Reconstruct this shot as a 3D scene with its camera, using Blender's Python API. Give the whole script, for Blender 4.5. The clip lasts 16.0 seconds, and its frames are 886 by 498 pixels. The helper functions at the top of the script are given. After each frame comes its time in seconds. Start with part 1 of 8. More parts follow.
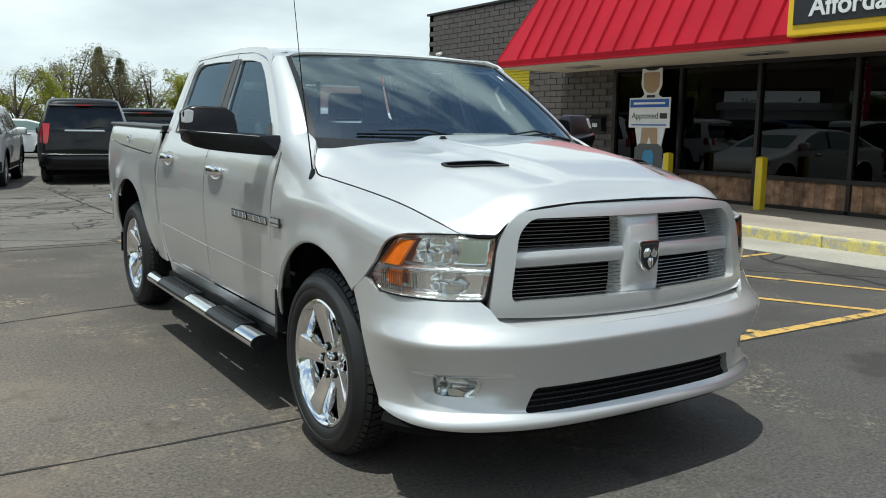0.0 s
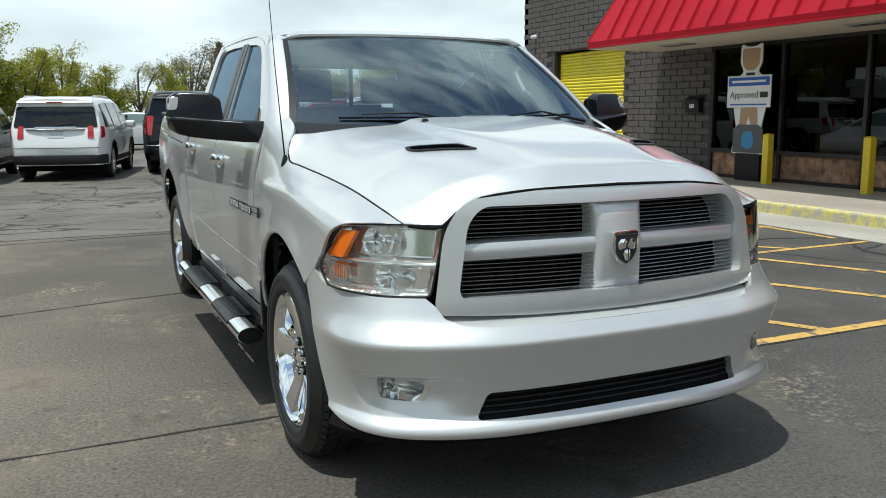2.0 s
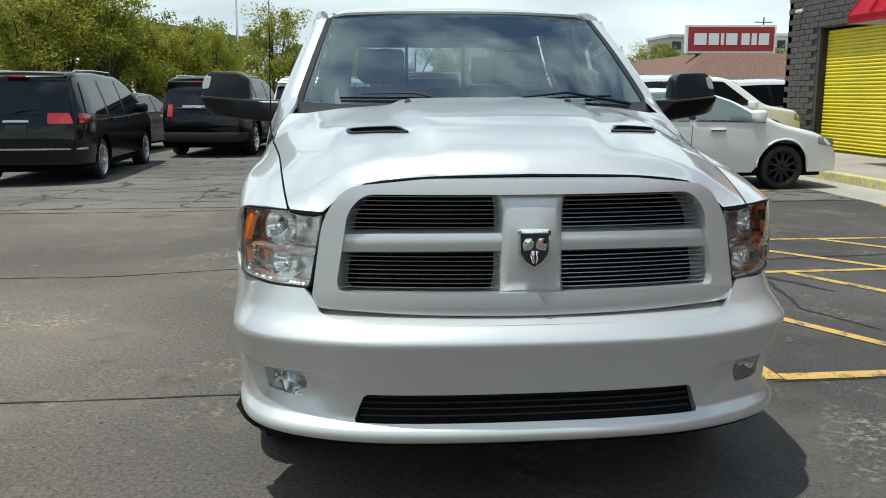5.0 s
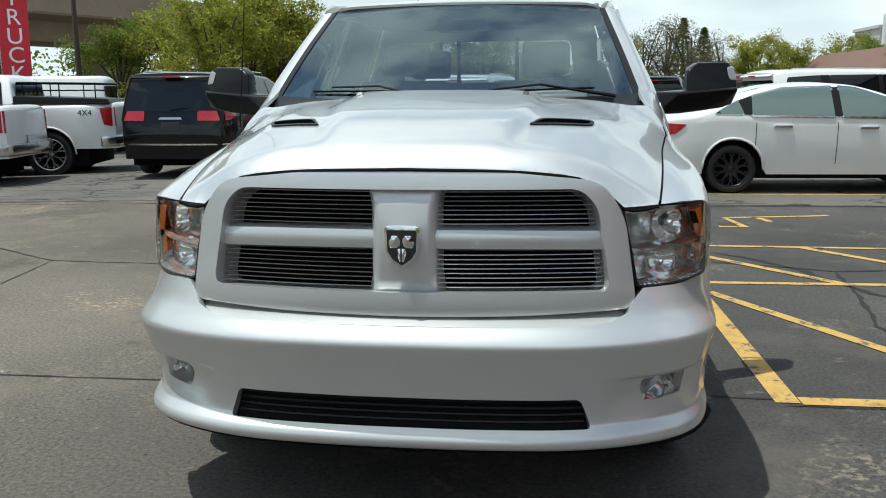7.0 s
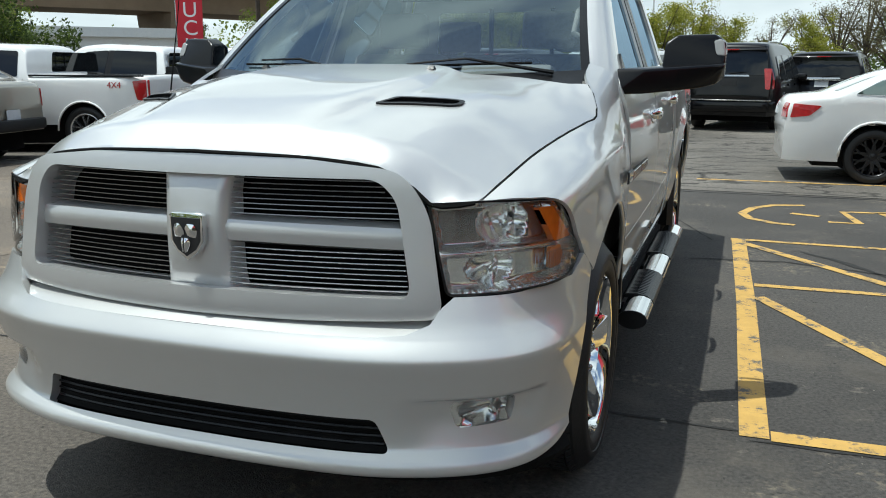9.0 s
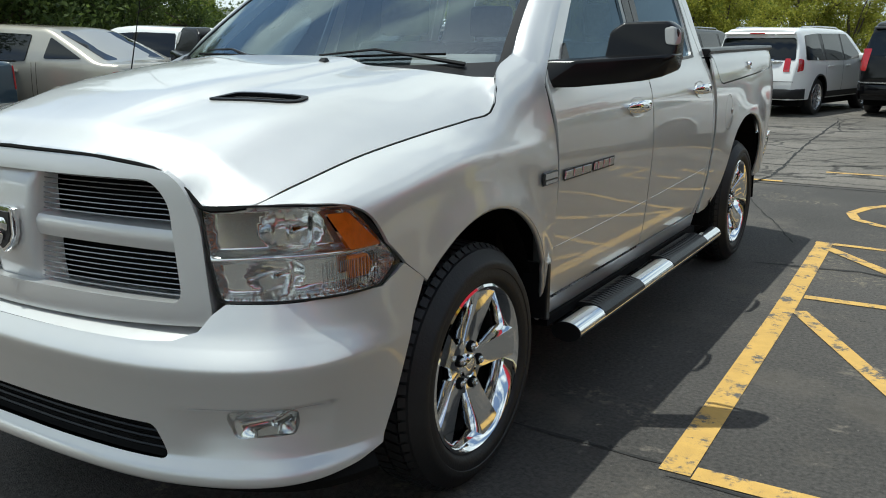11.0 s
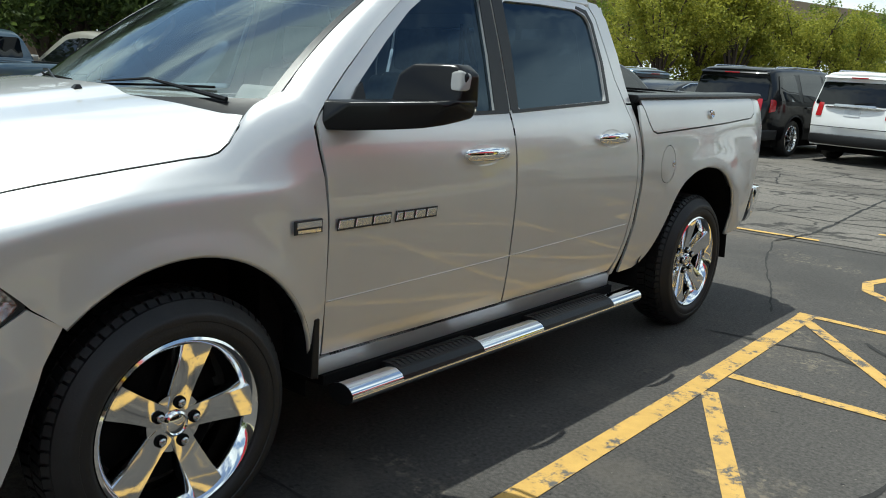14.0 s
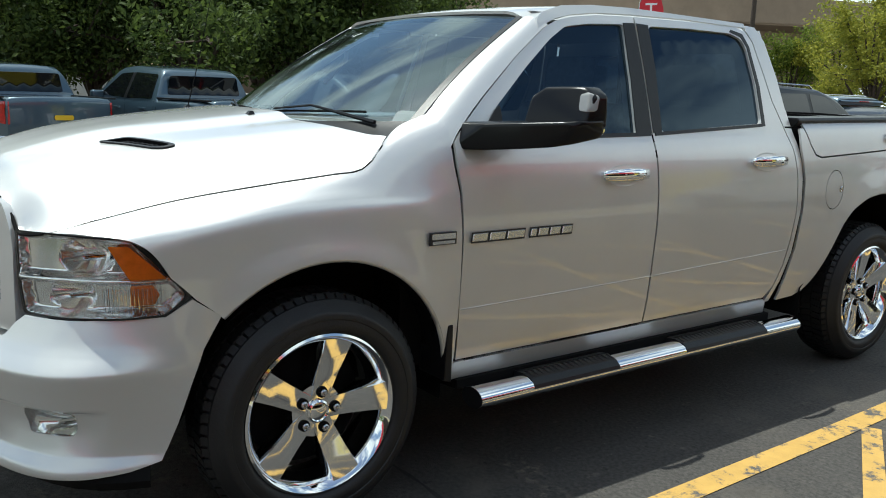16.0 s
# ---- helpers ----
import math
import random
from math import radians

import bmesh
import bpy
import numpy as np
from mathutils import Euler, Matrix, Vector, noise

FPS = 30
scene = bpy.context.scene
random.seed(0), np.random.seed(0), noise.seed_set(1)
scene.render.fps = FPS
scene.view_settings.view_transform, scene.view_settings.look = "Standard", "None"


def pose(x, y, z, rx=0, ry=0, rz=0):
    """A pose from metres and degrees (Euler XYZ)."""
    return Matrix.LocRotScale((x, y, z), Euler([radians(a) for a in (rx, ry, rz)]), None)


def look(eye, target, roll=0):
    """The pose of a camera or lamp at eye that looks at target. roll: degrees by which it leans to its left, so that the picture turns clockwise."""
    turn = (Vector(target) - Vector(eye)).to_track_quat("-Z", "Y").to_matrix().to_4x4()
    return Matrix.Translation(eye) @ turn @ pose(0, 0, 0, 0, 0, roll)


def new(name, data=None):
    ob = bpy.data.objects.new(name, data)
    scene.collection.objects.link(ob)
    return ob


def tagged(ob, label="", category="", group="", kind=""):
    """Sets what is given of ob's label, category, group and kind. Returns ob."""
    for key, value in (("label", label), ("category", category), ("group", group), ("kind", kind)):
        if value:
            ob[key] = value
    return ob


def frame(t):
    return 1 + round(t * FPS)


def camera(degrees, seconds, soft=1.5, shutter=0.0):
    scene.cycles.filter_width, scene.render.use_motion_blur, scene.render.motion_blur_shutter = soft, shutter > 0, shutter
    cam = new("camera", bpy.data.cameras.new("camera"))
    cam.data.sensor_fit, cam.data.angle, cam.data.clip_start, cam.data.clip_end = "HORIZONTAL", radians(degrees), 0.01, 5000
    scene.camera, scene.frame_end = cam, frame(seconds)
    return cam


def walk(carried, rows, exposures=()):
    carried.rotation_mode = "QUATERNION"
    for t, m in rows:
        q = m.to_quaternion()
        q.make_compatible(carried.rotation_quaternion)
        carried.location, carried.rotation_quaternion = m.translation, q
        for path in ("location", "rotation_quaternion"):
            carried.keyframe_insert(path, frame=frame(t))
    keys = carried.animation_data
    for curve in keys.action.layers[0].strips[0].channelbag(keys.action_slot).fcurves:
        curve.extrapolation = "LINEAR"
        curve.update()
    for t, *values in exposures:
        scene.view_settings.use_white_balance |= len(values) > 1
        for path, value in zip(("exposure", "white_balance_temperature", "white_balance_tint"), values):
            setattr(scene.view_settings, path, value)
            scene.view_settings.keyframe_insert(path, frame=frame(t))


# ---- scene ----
cam = camera(55.0, 16.0, 1.0)
PATH = [
    (0, (-2.411, -3.31, 1.426), (-1.353, -1.637, 1.14), 0.8),
    (0.5, (-2.229, -3.348, 1.414), (-1.234, -1.636, 1.129), 0.7),
    (1, (-2.035, -3.451, 1.427), (-1.096, -1.709, 1.138), 0.0),
    (1.5, (-1.887, -3.422, 1.422), (-0.989, -1.66, 1.121), -0.1),
    (2, (-1.767, -3.37, 1.407), (-0.952, -1.571, 1.089), -0.4),
    (2.5, (-1.585, -3.41, 1.404), (-0.866, -1.575, 1.063), -0.6),
    (3, (-1.386, -3.523, 1.417), (-0.761, -1.658, 1.055), -0.4),
    (3.5, (-1.204, -3.51, 1.399), (-0.668, -1.62, 1.026), -0.3),
    (4, (-1.001, -3.481, 1.4), (-0.571, -1.561, 1.041), -0.3),
    (6.5, (0.251, -3.488, 1.399), (0.097, -1.528, 1.034), -0.1),
    (7, (0.436, -3.371, 1.375), (0.196, -1.419, 1.014), -0.4),
    (7.5, (0.654, -3.233, 1.372), (0.31, -1.299, 0.997), -0.2),
    (8, (0.976, -3.181, 1.381), (0.522, -1.276, 0.977), 0.0),
    (8.5, (1.196, -3.017, 1.372), (0.646, -1.138, 0.958), 0.1),
    (11, (2.232, -2.272, 1.422), (1.215, -0.615, 0.956), 0.1),
    (11.5, (2.417, -2.124, 1.435), (1.325, -0.52, 0.953), 0.3),
    (12, (2.505, -1.914, 1.456), (1.382, -0.319, 1.014), 1.6),
    (12.5, (2.664, -1.761, 1.486), (1.544, -0.154, 1.078), 2.2),
    (13, (2.891, -1.662, 1.506), (1.751, -0.07, 1.099), 3.1),
    (13.5, (2.988, -1.483, 1.493), (1.78, 0.056, 1.08), 2.9),
    (14, (3.075, -1.333, 1.506), (1.818, 0.163, 1.082), 3.1),
    (14.5, (3.248, -1.276, 1.517), (1.914, 0.152, 1.092), 3.6),
    (15, (3.337, -1.269, 1.511), (1.907, 0.071, 1.113), 3.2),
    (15.5, (3.354, -1.287, 1.485), (1.826, -0.049, 1.122), 2.4),
    (16, (3.356, -1.305, 1.48), (1.781, -0.128, 1.113), 2.0),
]
walk(cam, [(t, look(eye, target, roll)) for t, eye, target, roll in PATH], exposures=[(0, 0.06, 6280, 1.0), (2.5, 0.12, 6280, 1.0), (6.5, 0.06, 6280, 1.0), (9, 0.10, 6280, 1.0), (12.5, 0.08, 6380, 0.5), (13.5, 0.14, 6400, 0.5), (14, 0.22, 6380, 0.0), (15, 0.46, 6380, 0.0), (15.5, 0.34, 6350, 0.0), (16, 0.28, 6350, 0.0)])

# ---- world, sun, exposure ----
SUN = Vector((-0.27, -0.10, 1.0)).normalized()
world = bpy.data.worlds.new("sky")
scene.world = world
world.use_nodes = True
wn, wl = world.node_tree.nodes, world.node_tree.links
wn.clear()
w_out, w_bg = wn.new("ShaderNodeOutputWorld"), wn.new("ShaderNodeBackground")
w_sky, w_mix, w_ramp = wn.new("ShaderNodeTexSky"), wn.new("ShaderNodeMix"), wn.new("ShaderNodeValToRGB")
w_co, w_map, w_no, w_no2 = (wn.new("ShaderNodeTexCoord"), wn.new("ShaderNodeMapping"), wn.new("ShaderNodeTexNoise"), wn.new("ShaderNodeTexNoise"))
w_sky.sky_type, w_sky.sun_disc = "NISHITA", False
w_sky.sun_elevation = math.asin(SUN.z)
w_sky.sun_rotation = math.atan2(SUN.x, SUN.y)
w_sky.air_density, w_sky.dust_density = 1.0, 1.5
w_mix.data_type = "RGBA"
w_map.inputs["Scale"].default_value = (1.0, 1.0, 3.2)
w_no.inputs["Scale"].default_value, w_no.inputs["Detail"].default_value, w_no.inputs["Roughness"].default_value = 1.7, 7, 0.55
w_no2.inputs["Scale"].default_value, w_no2.inputs["Detail"].default_value = 3.1, 6
w_ramp.color_ramp.elements[0].position, w_ramp.color_ramp.elements[1].position = 0.46, 0.555
w_crgb = wn.new("ShaderNodeValToRGB")
w_crgb.color_ramp.elements[0].position, w_crgb.color_ramp.elements[1].position = 0.3, 0.7
w_crgb.color_ramp.elements[0].color, w_crgb.color_ramp.elements[1].color = (4.7, 5.25, 5.7, 1), (8.2, 8.7, 8.95, 1)
wl.new(w_co.outputs["Generated"], w_map.inputs["Vector"])
wl.new(w_map.outputs["Vector"], w_no.inputs["Vector"])
wl.new(w_map.outputs["Vector"], w_no2.inputs["Vector"])
w_sep, w_rng, w_add = wn.new("ShaderNodeSeparateXYZ"), wn.new("ShaderNodeMapRange"), wn.new("ShaderNodeMath")
w_rng.inputs["From Max"].default_value, w_rng.inputs["To Min"].default_value, w_rng.inputs["To Max"].default_value = 0.40, 0.16, 0.0
wl.new(w_co.outputs["Generated"], w_sep.inputs["Vector"])
wl.new(w_sep.outputs["Z"], w_rng.inputs["Value"])
wl.new(w_no.outputs["Fac"], w_add.inputs[0]), wl.new(w_rng.outputs["Result"], w_add.inputs[1])
wl.new(w_add.outputs["Value"], w_ramp.inputs["Fac"])
wl.new(w_no2.outputs["Fac"], w_crgb.inputs["Fac"])
wl.new(w_ramp.outputs["Color"], w_mix.inputs["Factor"])
wl.new(w_sky.outputs["Color"], w_mix.inputs["A"])
wl.new(w_crgb.outputs["Color"], w_mix.inputs["B"])
wl.new(w_mix.outputs["Result"], w_bg.inputs["Color"])
wl.new(w_bg.outputs["Background"], w_out.inputs["Surface"])
w_bg.inputs["Strength"].default_value = 0.126
sun = new("sun", bpy.data.lights.new("sun", "SUN"))
sun.data.energy, sun.data.angle, sun.data.color = 3.85, radians(0.6), (1.0, 0.985, 0.95)
sun.matrix_world = look(SUN * 50, (0, 0, 0))
scene.view_settings.exposure = 0.0


# ---- materials ----
def tint(c, k):
    return tuple(min(1.0, v * k) for v in c[:3]) + (1,)


def surf(name, base, rough=0.5, metal=0.0, var=0.15, scale=6.0, bump=0.0, bscale=60.0, coat=0.0, var2=0.0, scale2=0.6, other=None, spec=0.5, rvar=0.0, per_object=0.0):
    """Painted, mineral, plastic or metal surface: grain and large stains over a base colour, fine relief."""
    m = bpy.data.materials.new(name)
    m.use_nodes = True
    n, l = m.node_tree.nodes, m.node_tree.links
    p = n["Principled BSDF"]
    p.inputs["Roughness"].default_value, p.inputs["Metallic"].default_value = rough, metal
    p.inputs["Specular IOR Level"].default_value = spec
    p.inputs["Coat Weight"].default_value, p.inputs["Coat Roughness"].default_value = coat, 0.03
    co = n.new("ShaderNodeTexCoord")
    no = n.new("ShaderNodeTexNoise")
    no.inputs["Scale"].default_value, no.inputs["Detail"].default_value, no.inputs["Roughness"].default_value = scale, 6, 0.65
    l.new(co.outputs["Object"], no.inputs["Vector"])
    r = n.new("ShaderNodeValToRGB")
    r.color_ramp.elements[0].position, r.color_ramp.elements[1].position = 0.3, 0.7
    r.color_ramp.elements[0].color, r.color_ramp.elements[1].color = tint(base, 1 - var), tint(other or base, 1 + var)
    l.new(no.outputs["Fac"], r.inputs["Fac"])
    col = r.outputs["Color"]
    if var2:
        no2 = n.new("ShaderNodeTexNoise")
        no2.inputs["Scale"].default_value, no2.inputs["Detail"].default_value = scale2, 4
        l.new(co.outputs["Object"], no2.inputs["Vector"])
        r2 = n.new("ShaderNodeValToRGB")
        r2.color_ramp.elements[0].position, r2.color_ramp.elements[1].position = 0.35, 0.65
        r2.color_ramp.elements[0].color, r2.color_ramp.elements[1].color = (1 - var2,) * 3 + (1,), (1 + var2,) * 3 + (1,)
        l.new(no2.outputs["Fac"], r2.inputs["Fac"])
        mx = n.new("ShaderNodeMix")
        mx.data_type, mx.blend_type = "RGBA", "MULTIPLY"
        mx.inputs["Factor"].default_value = 1
        l.new(col, mx.inputs["A"]), l.new(r2.outputs["Color"], mx.inputs["B"])
        col = mx.outputs["Result"]
    if per_object:
        oi, mr, mx = n.new("ShaderNodeObjectInfo"), n.new("ShaderNodeMapRange"), n.new("ShaderNodeHueSaturation")
        mr.inputs["To Min"].default_value, mr.inputs["To Max"].default_value = 1 - per_object, 1 + per_object
        l.new(oi.outputs["Random"], mr.inputs["Value"])
        l.new(mr.outputs["Result"], mx.inputs["Value"])
        l.new(col, mx.inputs["Color"])
        col = mx.outputs["Color"]
    l.new(col, p.inputs["Base Color"])
    if rvar:
        mr = n.new("ShaderNodeMapRange")
        mr.inputs["To Min"].default_value, mr.inputs["To Max"].default_value = max(0.02, rough - rvar), min(1, rough + rvar)
        l.new(no.outputs["Fac"], mr.inputs["Value"])
        l.new(mr.outputs["Result"], p.inputs["Roughness"])
    if bump:
        nb, b = n.new("ShaderNodeTexNoise"), n.new("ShaderNodeBump")
        nb.inputs["Scale"].default_value, nb.inputs["Detail"].default_value = bscale, 5
        b.inputs["Strength"].default_value, b.inputs["Distance"].default_value = bump, 0.01
        l.new(co.outputs["Object"], nb.inputs["Vector"])
        l.new(nb.outputs["Fac"], b.inputs["Height"])
        l.new(b.outputs["Normal"], p.inputs["Normal"])
    return m


def glass(name, colour, gloss=1.0, ior=1.8):
    """Thin pane: tinted light goes through, and the surface mirrors by Fresnel."""
    m = bpy.data.materials.new(name)
    m.use_nodes = True
    n, l = m.node_tree.nodes, m.node_tree.links
    n.remove(n["Principled BSDF"])
    t, g, f, mx = n.new("ShaderNodeBsdfTransparent"), n.new("ShaderNodeBsdfGlossy"), n.new("ShaderNodeFresnel"), n.new("ShaderNodeMixShader")
    t.inputs["Color"].default_value = (*colour, 1)
    g.inputs["Roughness"].default_value = 0.0
    g.inputs["Color"].default_value = (*gloss, 1) if isinstance(gloss, tuple) else (gloss, gloss, gloss, 1)
    f.inputs["IOR"].default_value = ior
    l.new(f.outputs["Fac"], mx.inputs["Fac"]), l.new(t.outputs["BSDF"], mx.inputs[1]), l.new(g.outputs["BSDF"], mx.inputs[2])
    l.new(mx.outputs["Shader"], n["Material Output"].inputs["Surface"])
    return m


def flake_paint(name, base, metal=0.7, rough=0.3, sparkle=0.12, coat=1.0):
    """Metallic car paint with clear coat, fine flake and a trace of dust."""
    m = surf(name, base, rough, metal, var=0.03, scale=2.0, coat=coat)
    n, l = m.node_tree.nodes, m.node_tree.links
    p = n["Principled BSDF"]
    co, v, b = n.new("ShaderNodeTexCoord"), n.new("ShaderNodeTexNoise"), n.new("ShaderNodeBump")
    v.inputs["Scale"].default_value, v.inputs["Detail"].default_value = 900, 2
    b.inputs["Strength"].default_value, b.inputs["Distance"].default_value = sparkle, 0.002
    l.new(co.outputs["Object"], v.inputs["Vector"]), l.new(v.outputs["Fac"], b.inputs["Height"]), l.new(b.outputs["Normal"], p.inputs["Normal"])
    return m


SILVER = flake_paint("silver_paint", (0.66, 0.66, 0.65), 0.60, 0.39)
SILVER.node_tree.nodes["Principled BSDF"].inputs["Coat IOR"].default_value = 1.55
SILVER.node_tree.nodes["Principled BSDF"].inputs["Specular IOR Level"].default_value = 0.3
GRILLE_SILVER = flake_paint("grille_silver", (0.58, 0.582, 0.58), 0.45, 0.36)
WHITE_CAR = flake_paint("white_car_paint", (0.80, 0.80, 0.79), 0.0, 0.3, 0.02)
BLACK_CAR = flake_paint("black_car_paint", (0.003, 0.003, 0.004), 0.0, 0.3, 0.0, 0.6)
BLACK_CAR.node_tree.nodes["Principled BSDF"].inputs["Specular IOR Level"].default_value = 0.1
BLUE_CAR = flake_paint("slate_blue_paint", (0.055, 0.095, 0.13), 0.4, 0.3, 0.05)
TAN_CAR = flake_paint("pewter_paint", (0.45, 0.42, 0.36), 0.5, 0.32, 0.05)
RED_CAR = flake_paint("dark_red_paint", (0.10, 0.012, 0.018), 0.2, 0.3, 0.05)
CHROME = surf("chrome", (0.86, 0.87, 0.88), 0.06, 1.0, var=0.02)
BAR_METAL = surf("grille_bar_metal", (0.30, 0.305, 0.31), 0.25, 0.9, var=0.05)
DULL_CHROME = surf("satin_chrome", (0.62, 0.62, 0.61), 0.22, 1.0, var=0.06)
ALLOY = surf("alloy", (0.66, 0.66, 0.67), 0.24, 0.9, var=0.08)
DARK_ALLOY = surf("dark_alloy", (0.03, 0.03, 0.032), 0.3, 0.6, var=0.1)
RUBBER = surf("tyre_rubber", (0.012, 0.012, 0.0125), 0.55, var=0.25, scale=14, bump=0.15, bscale=120)
BLACK_PLASTIC = surf("black_plastic", (0.009, 0.009, 0.010), 0.33, var=0.2, scale=20, bump=0.08, bscale=420, spec=0.32)
MATTE_BLACK = surf("matte_black", (0.006, 0.006, 0.006), 0.85, var=0.3, spec=0.12)
SHADE_BLACK = surf("shade_black", (0.002, 0.002, 0.002), 0.95, var=0.2, spec=0.1)
MIRROR_BLACK = surf("mirror_black", (0.005, 0.005, 0.006), 0.24, var=0.1, spec=0.28)
SEAT_CLOTH = surf("grey_cloth", (0.20, 0.205, 0.21), 0.9, var=0.2, scale=40, bump=0.2, bscale=300)
TRIM_GREY = surf("interior_trim", (0.24, 0.245, 0.24), 0.8, var=0.12, scale=9)
AMBER = surf("amber_lens", (0.85, 0.20, 0.02), 0.12, var=0.15, scale=30, coat=0.6)
RED_LENS = surf("red_lens", (0.42, 0.012, 0.015), 0.12, var=0.2, scale=20, coat=0.8)
CLEAR_LENS_BACK = surf("lamp_reflector", (0.92, 0.925, 0.91), 0.13, 0.86, var=0.02, scale=25)
WHITE_LENS = surf("white_lens", (0.30, 0.30, 0.295), 0.15, var=0.1, coat=0.5)
LENS_GLASS = glass("lamp_glass", (0.97, 0.98, 0.98), ior=1.4)
COATED = (0.80, 0.95, 1.0)
SIDE_COAT = (0.46, 0.62, 0.78)
SHIELD_GLASS = glass("windshield_glass", (0.86, 0.95, 0.96), COATED, 2.5)
TINT_GLASS = glass("tinted_glass", (0.14, 0.19, 0.23), SIDE_COAT, 1.7)
FRONT_GLASS = glass("front_door_glass", (0.20, 0.27, 0.32), SIDE_COAT, 1.7)
PRIVACY_GLASS = glass("privacy_glass", (0.02, 0.026, 0.034), SIDE_COAT, 1.7)
REAR_GLASS = glass("rear_window_glass", (0.50, 0.56, 0.58), SIDE_COAT, 1.6)
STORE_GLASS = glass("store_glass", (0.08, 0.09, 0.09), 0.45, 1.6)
PLATE = surf("number_plate", (0.62, 0.64, 0.66), 0.4, var=0.1)


# ---- mesh helpers ----
def mesh_of(name, bm, material, smooth=None):
    me = bpy.data.meshes.new(name)
    bmesh.ops.recalc_face_normals(bm, faces=bm.faces)
    bm.to_mesh(me)
    bm.free()
    me.materials.append(material)
    if smooth is not None:
        me.shade_smooth()
        if smooth < 180:
            me.set_sharp_from_angle(angle=radians(smooth))
    return me


def part(name, bm, material, parent=None, label="", smooth=None, m=None):
    """One mesh object under a thing or a part."""
    ob = new(name, mesh_of(name, bm, material, smooth) if isinstance(bm, bmesh.types.BMesh) else bm)
    if parent is not None:
        ob.parent = parent
    if m is not None:
        ob.matrix_basis = m
    return tagged(ob, label)


def thing(name, label, category, group="", m=None, kind=""):
    ob = tagged(new(name), label, category, group, kind)
    ob.empty_display_size = 0.2
    if m is not None:
        ob.matrix_basis = m
    return ob


def box_bm(x0, x1, y0, y1, z0, z1, bevel=0.0, seg=2):
    bm = bmesh.new()
    bmesh.ops.create_cube(bm, size=1, matrix=Matrix.Translation(((x0 + x1) / 2, (y0 + y1) / 2, (z0 + z1) / 2)) @ Matrix.Diagonal((x1 - x0, y1 - y0, z1 - z0, 1)))
    if bevel:
        bmesh.ops.bevel(bm, geom=list(bm.edges), offset=bevel, segments=seg, profile=0.6, affect="EDGES")
    return bm


def hull_bm(points, bevel=0.0, seg=2):
    bm = bmesh.new()
    for p in points:
        bm.verts.new(p)
    bmesh.ops.convex_hull(bm, input=bm.verts)
    if bevel:
        bmesh.ops.dissolve_limit(bm, angle_limit=radians(3), verts=bm.verts, edges=bm.edges)
        bmesh.ops.bevel(bm, geom=list(bm.edges), offset=bevel, segments=seg, profile=0.6, affect="EDGES", clamp_overlap=True)
    return bm


def lathe_bm(profile, steps=48, axis="x", bm=None):
    """A ring surface: profile of (along, radius) turned round the axis."""
    bm = bm or bmesh.new()
    rings = []
    for k in range(steps):
        a = 2 * math.pi * k / steps
        ring = []
        for u, r in profile:
            p = (u, r * math.cos(a), r * math.sin(a)) if axis == "x" else (r * math.cos(a), r * math.sin(a), u)
            ring.append(bm.verts.new(p))
        rings.append(ring)
    for k in range(steps):
        a, b = rings[k], rings[(k + 1) % steps]
        for j in range(len(profile) - 1):
            bm.faces.new((a[j], a[j + 1], b[j + 1], b[j]))
    return bm


def prism_bm(outline, d0, d1, plane="yz", bevel=0.0, seg=2):
    """A polygon drawn out from d0 to d1 across its plane."""
    def at(u, v, d):
        return {"yz": (d, u, v), "xz": (u, d, v), "xy": (u, v, d)}[plane]
    bm = bmesh.new()
    a = [bm.verts.new(at(u, v, d0)) for u, v in outline]
    b = [bm.verts.new(at(u, v, d1)) for u, v in outline]
    n = len(a)
    caps = [bm.faces.new(a), bm.faces.new(b[::-1])]
    for k in range(n):
        bm.faces.new((a[k], b[k], b[(k + 1) % n], a[(k + 1) % n]))
    if bevel:
        edges = [e for f in caps for e in f.edges]
        bmesh.ops.bevel(bm, geom=list(set(edges)), offset=bevel, segments=seg, profile=0.6, affect="EDGES", clamp_overlap=True)
    return bm


def tube_bm(path, radius, sides=10, bm=None, caps=True):
    bm = bm or bmesh.new()
    path = [Vector(p) for p in path]
    rad = radius if isinstance(radius, (list, tuple)) else [radius] * len(path)
    rings = []
    for k, p in enumerate(path):
        d = (path[min(k + 1, len(path) - 1)] - path[max(k - 1, 0)]).normalized()
        s = d.cross(Vector((0, 0, 1)) if abs(d.z) < 0.9 else Vector((1, 0, 0))).normalized()
        t = d.cross(s)
        rings.append([bm.verts.new(p + rad[k] * (math.cos(a) * s + math.sin(a) * t)) for a in (2 * math.pi * j / sides for j in range(sides))])
    for a, b in zip(rings, rings[1:]):
        for j in range(sides):
            bm.faces.new((a[j], a[(j + 1) % sides], b[(j + 1) % sides], b[j]))
    if caps:
        bm.faces.new(rings[0][::-1]), bm.faces.new(rings[-1])
    return bm


